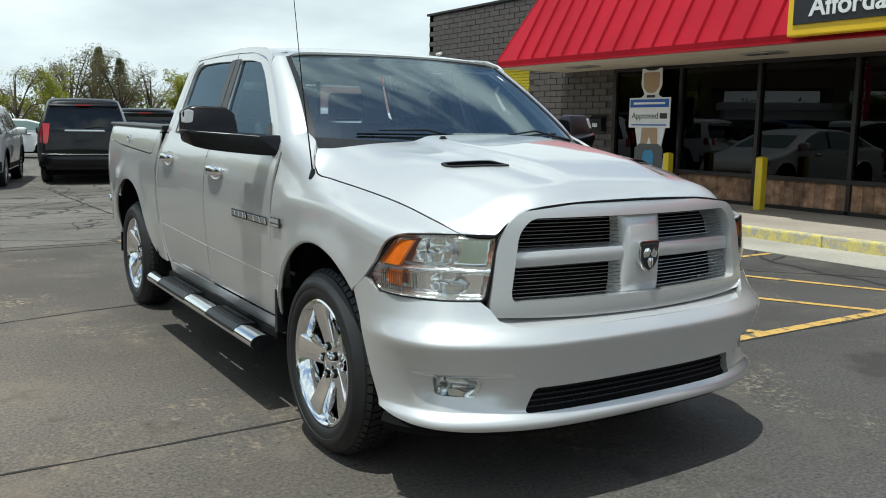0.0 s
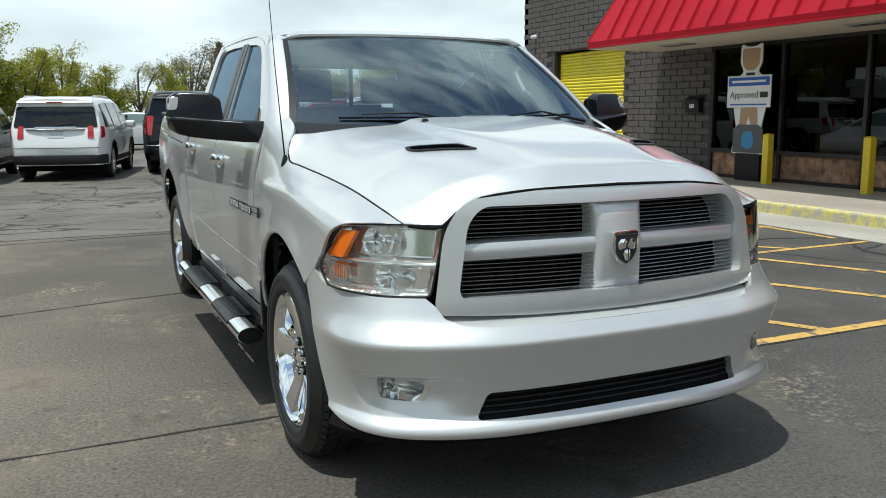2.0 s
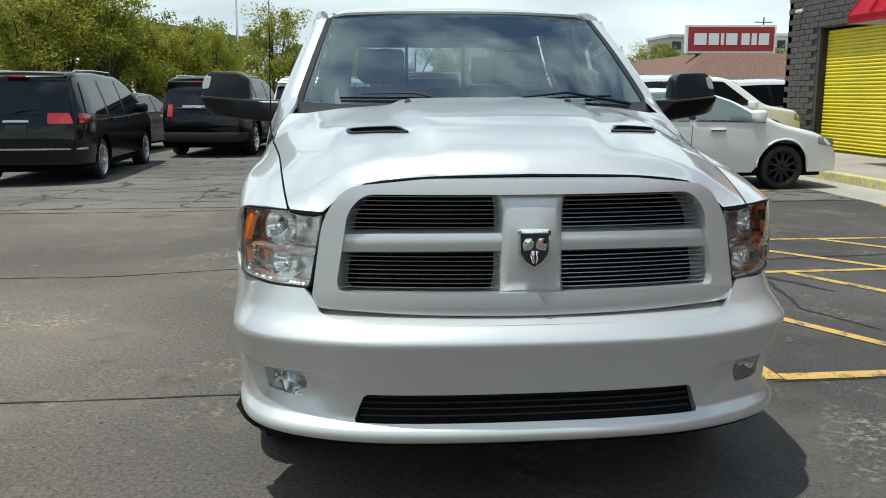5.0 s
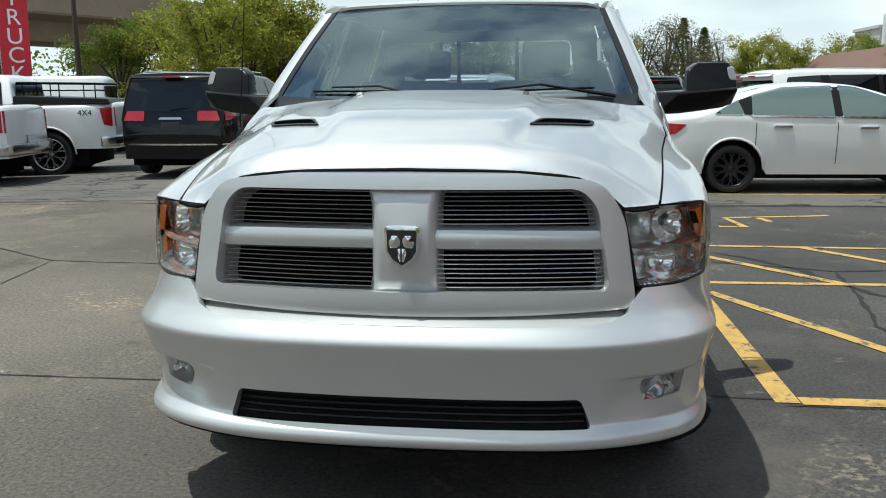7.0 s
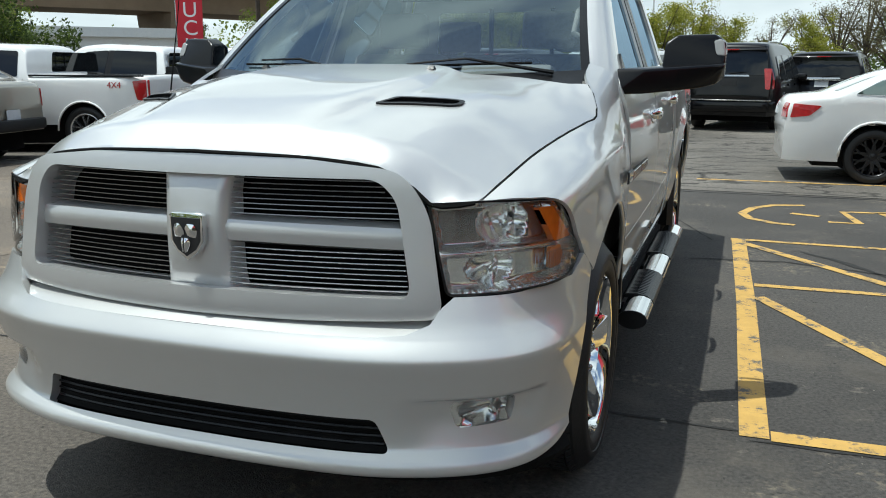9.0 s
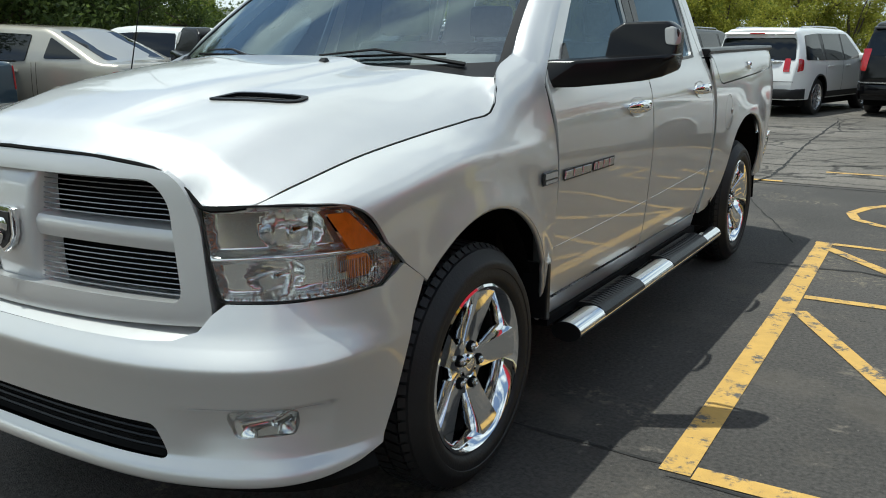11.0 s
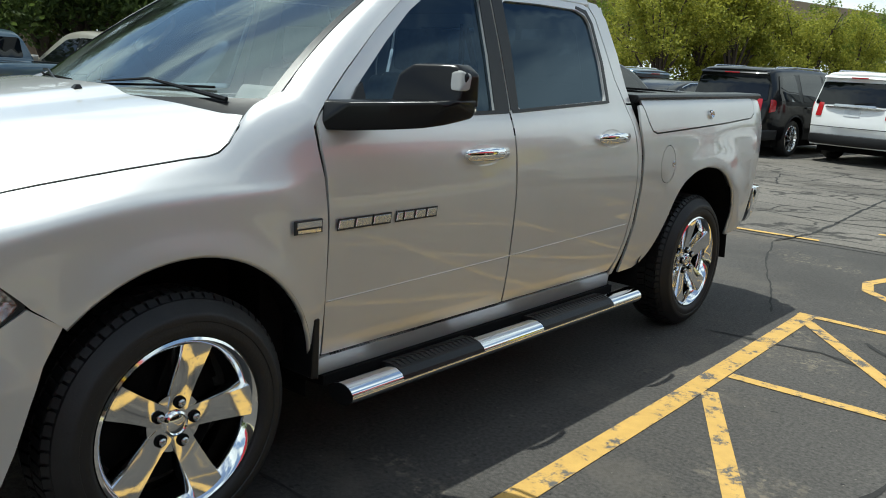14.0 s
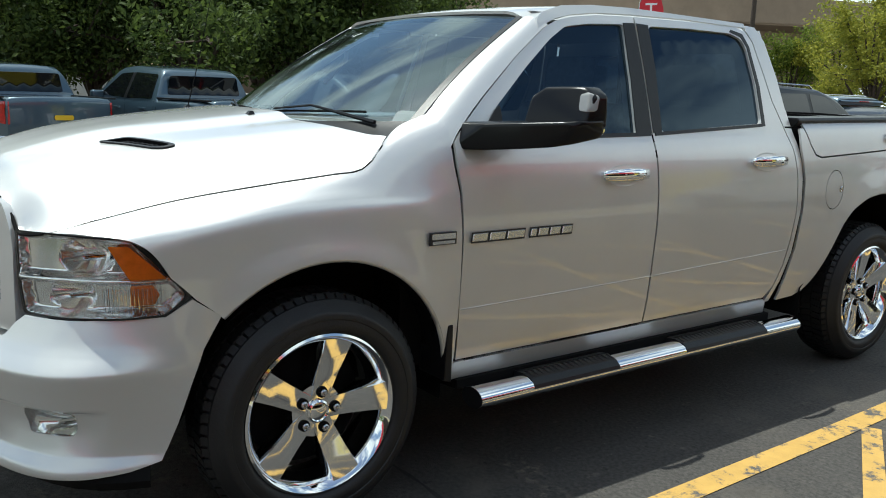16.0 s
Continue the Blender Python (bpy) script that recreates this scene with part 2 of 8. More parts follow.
def spline(xs, vs, x):
    """Smooth interpolation of rows vs given at rising xs."""
    xs, vs = np.asarray(xs, float), np.asarray(vs, float)
    k = int(np.clip(np.searchsorted(xs, x) - 1, 0, len(xs) - 2))
    h = xs[k + 1] - xs[k]
    u = float(np.clip((x - xs[k]) / h, 0, 1))

    def slope(j):
        a, b = max(j - 1, 0), min(j + 1, len(xs) - 1)
        return (vs[b] - vs[a]) / (xs[b] - xs[a])
    return (2 * u**3 - 3 * u**2 + 1) * vs[k] + (u**3 - 2 * u**2 + u) * h * slope(k) + (3 * u**2 - 2 * u**3) * vs[k + 1] + (u**3 - u**2) * h * slope(k + 1)


def within(pts, poly):
    """Which of the points lie inside the polygon."""
    x, y = pts[:, 0], pts[:, 1]
    hit, n = np.zeros(len(pts), bool), len(poly)
    for k in range(n):
        (x0, y0), (x1, y1) = poly[k], poly[(k + 1) % n]
        if y0 != y1:
            hit ^= ((y0 > y) != (y1 > y)) & (x < (x1 - x0) * (y - y0) / (y1 - y0) + x0)
    return hit


def dense(poly, step, closed=True):
    out, n = [], len(poly)
    for k in range(n if closed else n - 1):
        a, b = Vector(poly[k]), Vector(poly[(k + 1) % n])
        m = max(1, int(math.ceil((b - a).length / step)))
        out += [tuple(a + (b - a) * j / m) for j in range(m)]
    return out if closed else out + [tuple(poly[-1])]


def rounded(poly, radius, seg=5):
    """Round the corners of a closed polygon."""
    out, n = [], len(poly)
    for k in range(n):
        p, a, b = Vector(poly[k]), Vector(poly[k - 1]), Vector(poly[(k + 1) % n])
        r = min(radius, 0.45 * (a - p).length, 0.45 * (b - p).length)
        s, e = p + (a - p).normalized() * r, p + (b - p).normalized() * r
        for j in range(seg + 1):
            u = j / seg
            out.append(tuple((1 - u) ** 2 * s + 2 * u * (1 - u) * p + u**2 * e))
    return out


def sheet(name, outline, f, out, material, parent, holes=(), step=0.03, depth=0.012, lift=0.0, label="", grain=None, even=False):
    """A formed panel: the outline, with holes, filled with a fine net, laid on the surface f(u, v) and turned in along its edges by depth.
    out: roughly the outward way. Normals come from f, so that it shines evenly."""
    from mathutils.geometry import delaunay_2d_cdt
    loops = [dense(outline, step)] + [dense(h, step) for h in holes]
    pts, edges = [], []
    for lp in loops:
        s = len(pts)
        pts += [Vector(p) for p in lp]
        edges += [(s + k, s + (k + 1) % len(lp)) for k in range(len(lp))]
    nb = len(pts)
    us, vs = [p[0] for p in loops[0]], [p[1] for p in loops[0]]
    gu, gv = grain or (step, step)
    rim = np.array([tuple(p) for p in pts])
    u, row, cand = min(us) + 0.5 * gu, 0, []
    while u < max(us):
        v = min(vs) + (0.5 if even else 0.5 + 0.5 * (row % 2)) * gv
        while v < max(vs):
            cand.append((u, v))
            v += gv
        u += gu
        row += 1
    if cand:
        cand = np.array(cand)
        keep = within(cand, loops[0])
        for h in loops[1:]:
            keep &= ~within(cand, h)
        near = 0.45 * (min(gu, gv) if even else step)
        for p in cand[keep]:
            if ((rim - p) ** 2).sum(1).min() > near ** 2:
                pts.append(Vector((float(p[0]), float(p[1]))))
    vo, eo, fo, *_ = delaunay_2d_cdt(pts, edges, [], 0, 1e-6)
    mids = np.array([tuple(sum((vo[k] for k in face), Vector((0, 0))) / len(face)) for face in fo])
    good = within(mids, loops[0])
    for h in loops[1:]:
        good &= ~within(mids, h)
    keep = [face for face, g in zip(fo, good) if g]
    e = 1e-3
    place, normal = [], []
    for p in vo:
        c = Vector(f(p.x, p.y))
        n = (Vector(f(p.x + e, p.y)) - Vector(f(p.x - e, p.y))).cross(Vector(f(p.x, p.y + e)) - Vector(f(p.x, p.y - e)))
        n = n.normalized() if n.length > 1e-12 else Vector(out)
        if n.dot(out) < 0:
            n = -n
        place.append(c + n * lift), normal.append(n)
    faces = []
    for face in keep:
        a, b, c = (place[k] for k in face[:3])
        faces.append(list(face) if (b - a).cross(c - a).dot(sum((normal[k] for k in face), Vector())) > 0 else list(face)[::-1])
    if depth:
        count = {}
        for face in faces:
            for a, b in zip(face, face[1:] + face[:1]):
                count[(a, b)] = 1
        border = [(a, b) for a, b in count if (b, a) not in count]
        made = {}
        for a, b in border:
            side = (place[b] - place[a]).cross((normal[a] + normal[b]) / 2)
            for k in (a, b):
                if k not in made:
                    made[k] = len(place)
                    place += [place[k].copy(), place[k] - normal[k] * depth]
                    normal += [side.normalized() if side.length else normal[k]] * 2
        for a, b in border:
            faces.append([made[b], made[a], made[a] + 1, made[b] + 1])
    me = bpy.data.meshes.new(name)
    me.from_pydata(place, [], faces)
    me.materials.append(material)
    me.shade_smooth()
    me.normals_split_custom_set_from_vertices(normal)
    ob = new(name, me)
    ob.parent = parent
    return tagged(ob, label)


def text_mesh(body, size, depth=0.002, bold=0.0):
    c = bpy.data.curves.new("lettering", "FONT")
    c.body, c.size, c.extrude, c.align_x, c.align_y = body, size, depth, "CENTER", "CENTER"
    c.offset = bold
    ob = bpy.data.objects.new("lettering", c)
    scene.collection.objects.link(ob)
    dg = bpy.context.evaluated_depsgraph_get()
    me = bpy.data.meshes.new_from_object(ob.evaluated_get(dg))
    bpy.data.objects.remove(ob)
    return me


# ---- ground and paving ----
def asphalt(name, dark, light, patch, scale=1.0, cracks=0.0, crack_scale=0.5, worn=False):
    """Worn asphalt: stone grain, pale scuffs, large patches and, where old, a net of open cracks."""
    m = surf(name, dark, 0.82, var=0.35, scale=55 * scale, bump=0.55, bscale=160, other=light, var2=0.28, scale2=0.35, spec=0.35, rvar=0.12)
    n, l = m.node_tree.nodes, m.node_tree.links
    p = n["Principled BSDF"]
    col = p.inputs["Base Color"].links[0].from_socket
    co = n.new("ShaderNodeTexCoord")

    def over(fac, colour, below):
        mx = n.new("ShaderNodeMix")
        mx.data_type = "RGBA"
        l.new(fac, mx.inputs["Factor"]), l.new(below, mx.inputs["A"])
        mx.inputs["B"].default_value = (*colour, 1)
        return mx.outputs["Result"]

    def mask(sc, lo, hi, detail=8, top=1.0):
        no, r = n.new("ShaderNodeTexNoise"), n.new("ShaderNodeMapRange")
        no.inputs["Scale"].default_value, no.inputs["Detail"].default_value, no.inputs["Roughness"].default_value = sc, detail, 0.7
        r.inputs["From Min"].default_value, r.inputs["From Max"].default_value, r.inputs["To Max"].default_value = lo, hi, top
        l.new(co.outputs["Object"], no.inputs["Vector"]), l.new(no.outputs["Fac"], r.inputs["Value"])
        return r.outputs["Result"]
    col = over(mask(1.1, 0.52, 0.72, 8, 0.75), patch, col)
    col = over(mask(6.0, 0.62, 0.70, 10, 0.7), tuple(1.5 * v for v in patch), col)
    col = over(mask(0.55, 0.60, 0.66, 6, 0.6), tuple(0.45 * v for v in dark), col)
    if worn:
        # pale crusts of grit in ragged drifts
        big, fine, mul = mask(0.9, 0.55, 0.68, 6), mask(22.0, 0.50, 0.60, 4), n.new("ShaderNodeMath")
        mul.operation = "MULTIPLY"
        l.new(big, mul.inputs[0]), l.new(fine, mul.inputs[1])
        col = over(mul.outputs["Value"], (0.30, 0.255, 0.19), col)
        col = over(mask(13.0, 0.68, 0.70, 3, 0.85), (0.02, 0.019, 0.018), col)
        # the driving lane is paler and browner than the freshly sealed bays
        sep, wig, su, mr, mx = n.new("ShaderNodeSeparateXYZ"), n.new("ShaderNodeTexNoise"), n.new("ShaderNodeMath"), n.new("ShaderNodeMapRange"), n.new("ShaderNodeMix")
        wig.inputs["Scale"].default_value, wig.inputs["Detail"].default_value = 0.8, 5
        su.operation = "MULTIPLY_ADD"
        su.inputs[1].default_value = 2.4
        mr.inputs["From Min"].default_value, mr.inputs["From Max"].default_value = 1.4, -1.4
        mx.data_type, mx.blend_type = "RGBA", "MULTIPLY"
        tone = n.new("ShaderNodeMix")
        tone.data_type = "RGBA"
        tone.inputs["A"].default_value, tone.inputs["B"].default_value = (0.76, 0.75, 0.75, 1), (1.46, 1.30, 1.15, 1)
        l.new(co.outputs["Object"], sep.inputs["Vector"]), l.new(co.outputs["Object"], wig.inputs["Vector"])
        l.new(wig.outputs["Fac"], su.inputs[0]), l.new(sep.outputs["X"], su.inputs[2])
        l.new(su.outputs["Value"], mr.inputs["Value"]), l.new(mr.outputs["Result"], tone.inputs["Factor"])
        mx.inputs["Factor"].default_value = 1
        l.new(col, mx.inputs["A"]), l.new(tone.outputs["Result"], mx.inputs["B"])
        col = mx.outputs["Result"]
    if cracks:
        wob, add, vo, r = n.new("ShaderNodeTexNoise"), n.new("ShaderNodeMixRGB"), n.new("ShaderNodeTexVoronoi"), n.new("ShaderNodeMapRange")
        wob.inputs["Scale"].default_value, wob.inputs["Detail"].default_value = 1.6, 5
        add.blend_type = "ADD"
        add.inputs["Fac"].default_value = 0.8
        vo.feature = "DISTANCE_TO_EDGE"
        vo.inputs["Scale"].default_value = crack_scale
        r.inputs["From Min"].default_value, r.inputs["From Max"].default_value = 0.03, 0.012
        r.inputs["To Max"].default_value = cracks
        run = n.new("ShaderNodeMapping")
        run.inputs["Scale"].default_value, run.inputs["Rotation"].default_value = (0.55, 1.5, 1.0), (0, 0, 0.12)
        l.new(co.outputs["Object"], run.inputs["Vector"])
        l.new(co.outputs["Object"], wob.inputs["Vector"]), l.new(run.outputs["Vector"], add.inputs["Color1"]), l.new(wob.outputs["Color"], add.inputs["Color2"])
        l.new(add.outputs["Color"], vo.inputs["Vector"]), l.new(vo.outputs["Distance"], r.inputs["Value"])
        col = over(r.outputs["Result"], tuple(0.3 * v for v in dark), col)
    l.new(col, p.inputs["Base Color"])
    return m


def worn_paint(name, colour, under, wear=0.5):
    """Road or kerb paint worn through to what lies under it."""
    m = surf(name, colour, 0.7, var=0.12, scale=9, bump=0.3, bscale=140)
    n, l = m.node_tree.nodes, m.node_tree.links
    p = n["Principled BSDF"]
    col = p.inputs["Base Color"].links[0].from_socket
    co, no, r, mx = n.new("ShaderNodeTexCoord"), n.new("ShaderNodeTexNoise"), n.new("ShaderNodeMapRange"), n.new("ShaderNodeMix")
    no.inputs["Scale"].default_value, no.inputs["Detail"].default_value, no.inputs["Roughness"].default_value = 7, 12, 0.8
    r.inputs["From Min"].default_value, r.inputs["From Max"].default_value = wear, wear + 0.06
    mx.data_type = "RGBA"
    mx.inputs["B"].default_value = (*under, 1)
    l.new(co.outputs["Object"], no.inputs["Vector"]), l.new(no.outputs["Fac"], r.inputs["Value"]), l.new(r.outputs["Result"], mx.inputs["Factor"])
    l.new(col, mx.inputs["A"]), l.new(mx.outputs["Result"], p.inputs["Base Color"])
    return m


NEW_ASPHALT = asphalt("sealed_asphalt", (0.058, 0.054, 0.050), (0.105, 0.098, 0.090), (0.165, 0.145, 0.120), worn=True)
OLD_ASPHALT = asphalt("old_asphalt", (0.092, 0.083, 0.073), (0.155, 0.14, 0.122), (0.19, 0.168, 0.138), cracks=0.85, crack_scale=0.9)
CONCRETE = surf("pale_concrete", (0.36, 0.33, 0.28), 0.85, var=0.14, scale=18, bump=0.35, bscale=120, var2=0.14, scale2=0.8)
WALK_CONCRETE = surf("walk_concrete", (0.34, 0.29, 0.24), 0.85, var=0.12, scale=14, bump=0.3, bscale=110, var2=0.12, scale2=0.7)
YELLOW_LINE = worn_paint("yellow_road_paint", (0.54, 0.33, 0.085), (0.09, 0.085, 0.08), 0.52)
YELLOW_KERB = worn_paint("yellow_kerb_paint", (0.62, 0.53, 0.16), (0.40, 0.37, 0.31), 0.48)
CRACK_FILL = surf("crack_dirt", (0.022, 0.021, 0.020), 0.95, var=0.4, scale=40)



def fall(x):
    """The car park falls away gently towards the far row."""
    return -0.022 * max(0.0, -max(x, -60.0) - 4.5)


def land(xs, ys, z):
    b = bmesh.new()
    net = [[b.verts.new((x, y, z + fall(x))) for y in ys] for x in xs]
    for a, c in zip(net, net[1:]):
        for j in range(len(ys) - 1):
            b.faces.new((a[j], c[j], c[j + 1], a[j + 1]))
    return b


bm = land([-500, -200, -60, -30, -15, -9, -4.5, 0, 5, 10, 30, 100, 500], [-500, -100, -30, -10, 0, 10, 30, 100, 500], 0.0)
tagged(part("ground", bm, NEW_ASPHALT), "dark sealed asphalt of a car park", "ground", kind="structure")


def plate(name, outline, z, material, label, category, thick=0.03):
    return tagged(part(name, prism_bm(outline, z - thick, z, "xy"), material), label, category, kind="structure")


tagged(part("pavement", land([-60, -30, -15, -9, -4.5, 0, 6.15], [7.3, 20, 45, 80], 0.005), OLD_ASPHALT), "older grey asphalt with a net of cracks", "pavement", kind="structure")
plate("gutter", [(6.15, -30), (7.1, -30), (7.1, 17.5), (6.15, 17.5)], 0.006, CONCRETE, "pale concrete gutter strip along the kerb", "gutter")
kerb = tagged(new("kerb"), "kerb painted faded yellow", "kerb", kind="structure")
y = -24.0
while y < 17.0:
    part("kerb_stone", box_bm(7.1, 7.27, y + 0.004, y + 2.996, -0.05, 0.15, 0.025), YELLOW_KERB, kerb)
    y += 3.0
walkway = tagged(new("sidewalk"), "concrete sidewalk in large slabs under the canopy", "sidewalk", kind="structure")
y = -24.0
while y < 17.0:
    part("slab", box_bm(7.275, 9.9, y + 0.005, y + 1.495, -0.05, 0.148, 0.006, 1), WALK_CONCRETE, walkway)
    y += 1.5


def ribbon(points, width, z=0.004, wobble=0.0, seed=0, taper=False):
    """A flat band along a line of points."""
    rng = random.Random(seed)
    pts = [Vector(p) for p in points]
    if wobble:
        fine = []
        for a, b in zip(pts, pts[1:]):
            m = max(2, int((b - a).length / 0.09))
            fine += [a + (b - a) * j / m for j in range(m)]
        fine.append(pts[-1])
        drift, pts2 = 0.0, []
        for k, p in enumerate(fine):
            drift = 0.85 * drift + rng.uniform(-wobble, wobble)
            d = (fine[min(k + 1, len(fine) - 1)] - fine[max(k - 1, 0)]).normalized()
            pts2.append(p + Vector((-d.y, d.x)) * drift)
        pts = pts2
    b = bmesh.new()
    rows = []
    for k, p in enumerate(pts):
        d = (pts[min(k + 1, len(pts) - 1)] - pts[max(k - 1, 0)]).normalized()
        w = width / 2 * (rng.uniform(0.5, 1.5) if wobble else 1)
        if taper and k in (0, len(pts) - 1):
            w *= 0.2
        s = Vector((-d.y, d.x)) * w
        rows.append((b.verts.new((p.x + s.x, p.y + s.y, z)), b.verts.new((p.x - s.x, p.y - s.y, z))))
    for (a0, a1), (b0, b1) in zip(rows, rows[1:]):
        b.faces.new((a0, a1, b1, b0))
    return b


def line(points, width=0.10, z=0.004, label="worn yellow painted parking line on asphalt"):
    ob = part("parking_line", ribbon(points, width, z), YELLOW_LINE)
    return tagged(ob, label, "road marking", "yellow parking lines", "structure")


line([(1.52, 0.40), (1.49, 2.4), (1.43, 4.46)], 0.11)
line([(1.58, 0.43), (6.1, 0.47)], 0.095, 0.0045)
line([(1.54, 2.87), (6.1, 2.98)], 0.075, 0.0045)
line([(1.37, 4.42), (6.1, 4.34)], 0.07, 0.0045)
for x0, y0, x1, y1 in ((1.56, 2.56, 2.68, 0.47), (2.86, 2.86, 4.16, 0.47), (4.15, 2.93, 5.3, 0.48), (1.47, 4.27, 2.56, 2.91), (2.68, 4.38, 3.82, 2.94), (3.95, 4.34, 5.0, 2.98)):
    line([(x0, y0), (x1, y1)], 0.085, 0.005, "worn yellow diagonal line of a hatched bay")
line([(0.9, 8.33), (5.6, 8.5)], 0.08, 0.0085)
line([(-0.3, 7.3), (0.6, 7.35)], 0.08, 0.0085)
line([(6.0, 3.3), (6.1, 6.8)], 0.08)
# painted letters of the bay, seen in part
for pts in ([(2.2, 5.56), (2.46, 5.56), (2.38, 6.2), (3.3, 6.38), (3.55, 6.47)], [(2.72, 6.28), (2.80, 5.94)],
            [(2.05, 6.52), (1.75, 6.42), (1.55, 6.15), (1.45, 5.80), (1.52, 5.52), (1.72, 5.33), (1.9, 5.28)], [(1.9, 5.95), (2.15, 5.85)]):
    tagged(part("marking_bar", ribbon(pts, 0.085), YELLOW_LINE), "worn yellow painted marking bar on asphalt", "road marking", "yellow parking lines", "structure")

cracks = bmesh.new()


def crack(points, width, seed, wobble=0.012, z=0.003):
    b = ribbon(points, width, z, wobble, seed, True)
    me = bpy.data.meshes.new("c")
    b.to_mesh(me)
    b.free()
    cracks.from_mesh(me)
    bpy.data.meshes.remove(me)


crack([(-7.0, 0.42), (-2.2, 0.40), (-0.9, 0.43), (0.9, 0.46), (1.5, 0.44)], 0.016, 1, 0.005)
crack([(1.5, 0.36), (2.6, 0.38), (5.8, 0.38)], 0.014, 2, 0.005)
crack([(-4.6, 3.8), (-3.7, 3.24), (-2.66, 3.18), (-1.9, 3.31), (-1.05, 3.5), (0.4, 3.6)], 0.018, 3, 0.010)
crack([(1.9, 4.1), (2.22, 3.77), (2.42, 3.42), (2.50, 3.10), (2.60, 2.80), (2.9, 2.2)], 0.05, 31, 0.022)
crack([(6.2, 3.2), (5.85, 2.95), (5.55, 2.55), (5.50, 2.30), (5.40, 1.70), (5.3, 0.9)], 0.055, 32, 0.025)
crack([(5.6, 2.6), (6.1, 2.75)], 0.04, 33, 0.02)
crack([(-3.7, 3.24), (-3.55, 2.3), (-3.9, 1.2)], 0.012, 7, 0.010)
crack([(-14, 6.95), (-6.7, 7.05), (-3.4, 6.95), (-0.4, 7.12), (1.6, 7.16), (6.1, 7.3)], 0.028, 4, 0.006)
crack([(0.3, 6.9), (0.42, 7.7), (0.32, 9.4), (0.2, 12.0), (0.05, 16)], 0.035, 8, 0.012, z=0.0085)
crack([(0.3, 6.9), (0.55, 6.0), (0.9, 5.2), (1.25, 4.3)], 0.014, 5, 0.010)
crack([(1.1, 3.55), (1.75, 3.66), (2.2, 3.52), (2.65, 3.35), (3.6, 3.5), (5.4, 3.6), (6.1, 3.3)], 0.035, 6, 0.012)
crack([(2.65, 3.35), (2.55, 2.5), (2.4, 1.75), (2.6, 1.2)], 0.03, 9, 0.014)
crack([(4.6, 3.1), (4.9, 2.2), (5.6, 1.5), (6.0, 0.9)], 0.02, 10, 0.014)
rng = random.Random(7)
for k in range(46):
    x0, y0 = rng.uniform(-7, 1.2), rng.uniform(7.6, 16.5)
    a = rng.choice((0.1, 0.2, -0.15, 1.4, 1.7, 0.9)) + rng.uniform(-0.3, 0.3)
    n = rng.uniform(0.8, 2.6)
    crack([(x0, y0), (x0 + n * math.cos(a) / 2, y0 + n * math.sin(a) / 2 + rng.uniform(-0.2, 0.2)), (x0 + n * math.cos(a), y0 + n * math.sin(a))], rng.uniform(0.012, 0.032), 20 + k, 0.03, 0.0085)
tagged(part("asphalt_cracks", cracks, CRACK_FILL), "dark irregular cracks in the asphalt", "cracks", kind="stuff")

# pale grit and small pebbles strewn over the asphalt
grit = bmesh.new()
for k in range(2600):
    x, y = rng.uniform(-5, 6), rng.uniform(-3.5, 9)
    s = rng.uniform(0.002, 0.006)
    vs = [grit.verts.new((x + s * math.cos(a) * rng.uniform(0.6, 1.2), y + s * math.sin(a) * rng.uniform(0.6, 1.2), 0.001)) for a in (0.3, 1.9, 3.4, 5.0)]
    top = grit.verts.new((x, y, 0.001 + s * 0.6 + (0.005 if y > 6.9 else 0)))
    for j in range(4):
        grit.faces.new((vs[j], vs[(j + 1) % 4], top))
tagged(part("grit", grit, surf("grit_stone", (0.17, 0.155, 0.135), 0.9, var=0.3)), "pale grit and pebbles strewn over asphalt", "grit", kind="stuff")

# ---- shop building ----
WX = 9.8
BRICK_PAINT = surf("grey_painted_brick", (0.085, 0.073, 0.066), 0.75, var=0.12, scale=7, bump=0.3, bscale=60, var2=0.1, scale2=1.2, per_object=0.06)
MORTAR = surf("painted_mortar", (0.066, 0.057, 0.051), 0.85, var=0.1)
RED_METAL = surf("red_canopy_metal", (0.36, 0.008, 0.020), 0.5, spec=0.15, var=0.06, scale=3, var2=0.08, scale2=1.1)
YELLOW_DOOR = surf("yellow_roll_door", (0.72, 0.60, 0.03), 0.45, var=0.05, scale=4, var2=0.05)
YELLOW_POST = surf("yellow_post_paint", (0.70, 0.52, 0.03), 0.5, var=0.1, scale=8)
SOFFIT = surf("beige_soffit", (0.50, 0.44, 0.36), 0.8, var=0.06, scale=5)
DARK_FRAME = surf("dark_bronze_frame", (0.025, 0.022, 0.020), 0.45, 0.3, var=0.15)
WOOD_PANEL = surf("weathered_wood_panel", (0.19, 0.085, 0.040), 0.75, var=0.35, scale=7, bump=0.35, bscale=50, var2=0.4, scale2=2.2, other=(0.33, 0.20, 0.12), per_object=0.3)
# one near-black for all inner surfaces: the room's dimness is put into the colour
SHOP_DIM = surf("shop_interior_dim", (0.035, 0.033, 0.03), 0.9, var=0.2)
ROOF_GREY = surf("roof_membrane", (0.3, 0.3, 0.3), 0.85, var=0.1)
SIGN_BLACK = surf("sign_black", (0.02, 0.02, 0.022), 0.4, var=0.08)
SIGN_YELLOW = surf("sign_yellow", (0.78, 0.50, 0.02), 0.4, var=0.05)
WHITE = surf("white_paint", (0.78, 0.78, 0.77), 0.5, var=0.04)
SIGN_BLUE = surf("sign_blue", (0.02, 0.10, 0.42), 0.45, var=0.05)

wall = tagged(new("wall_east"), "dark grey painted brick shop wall", "wall", kind="structure")


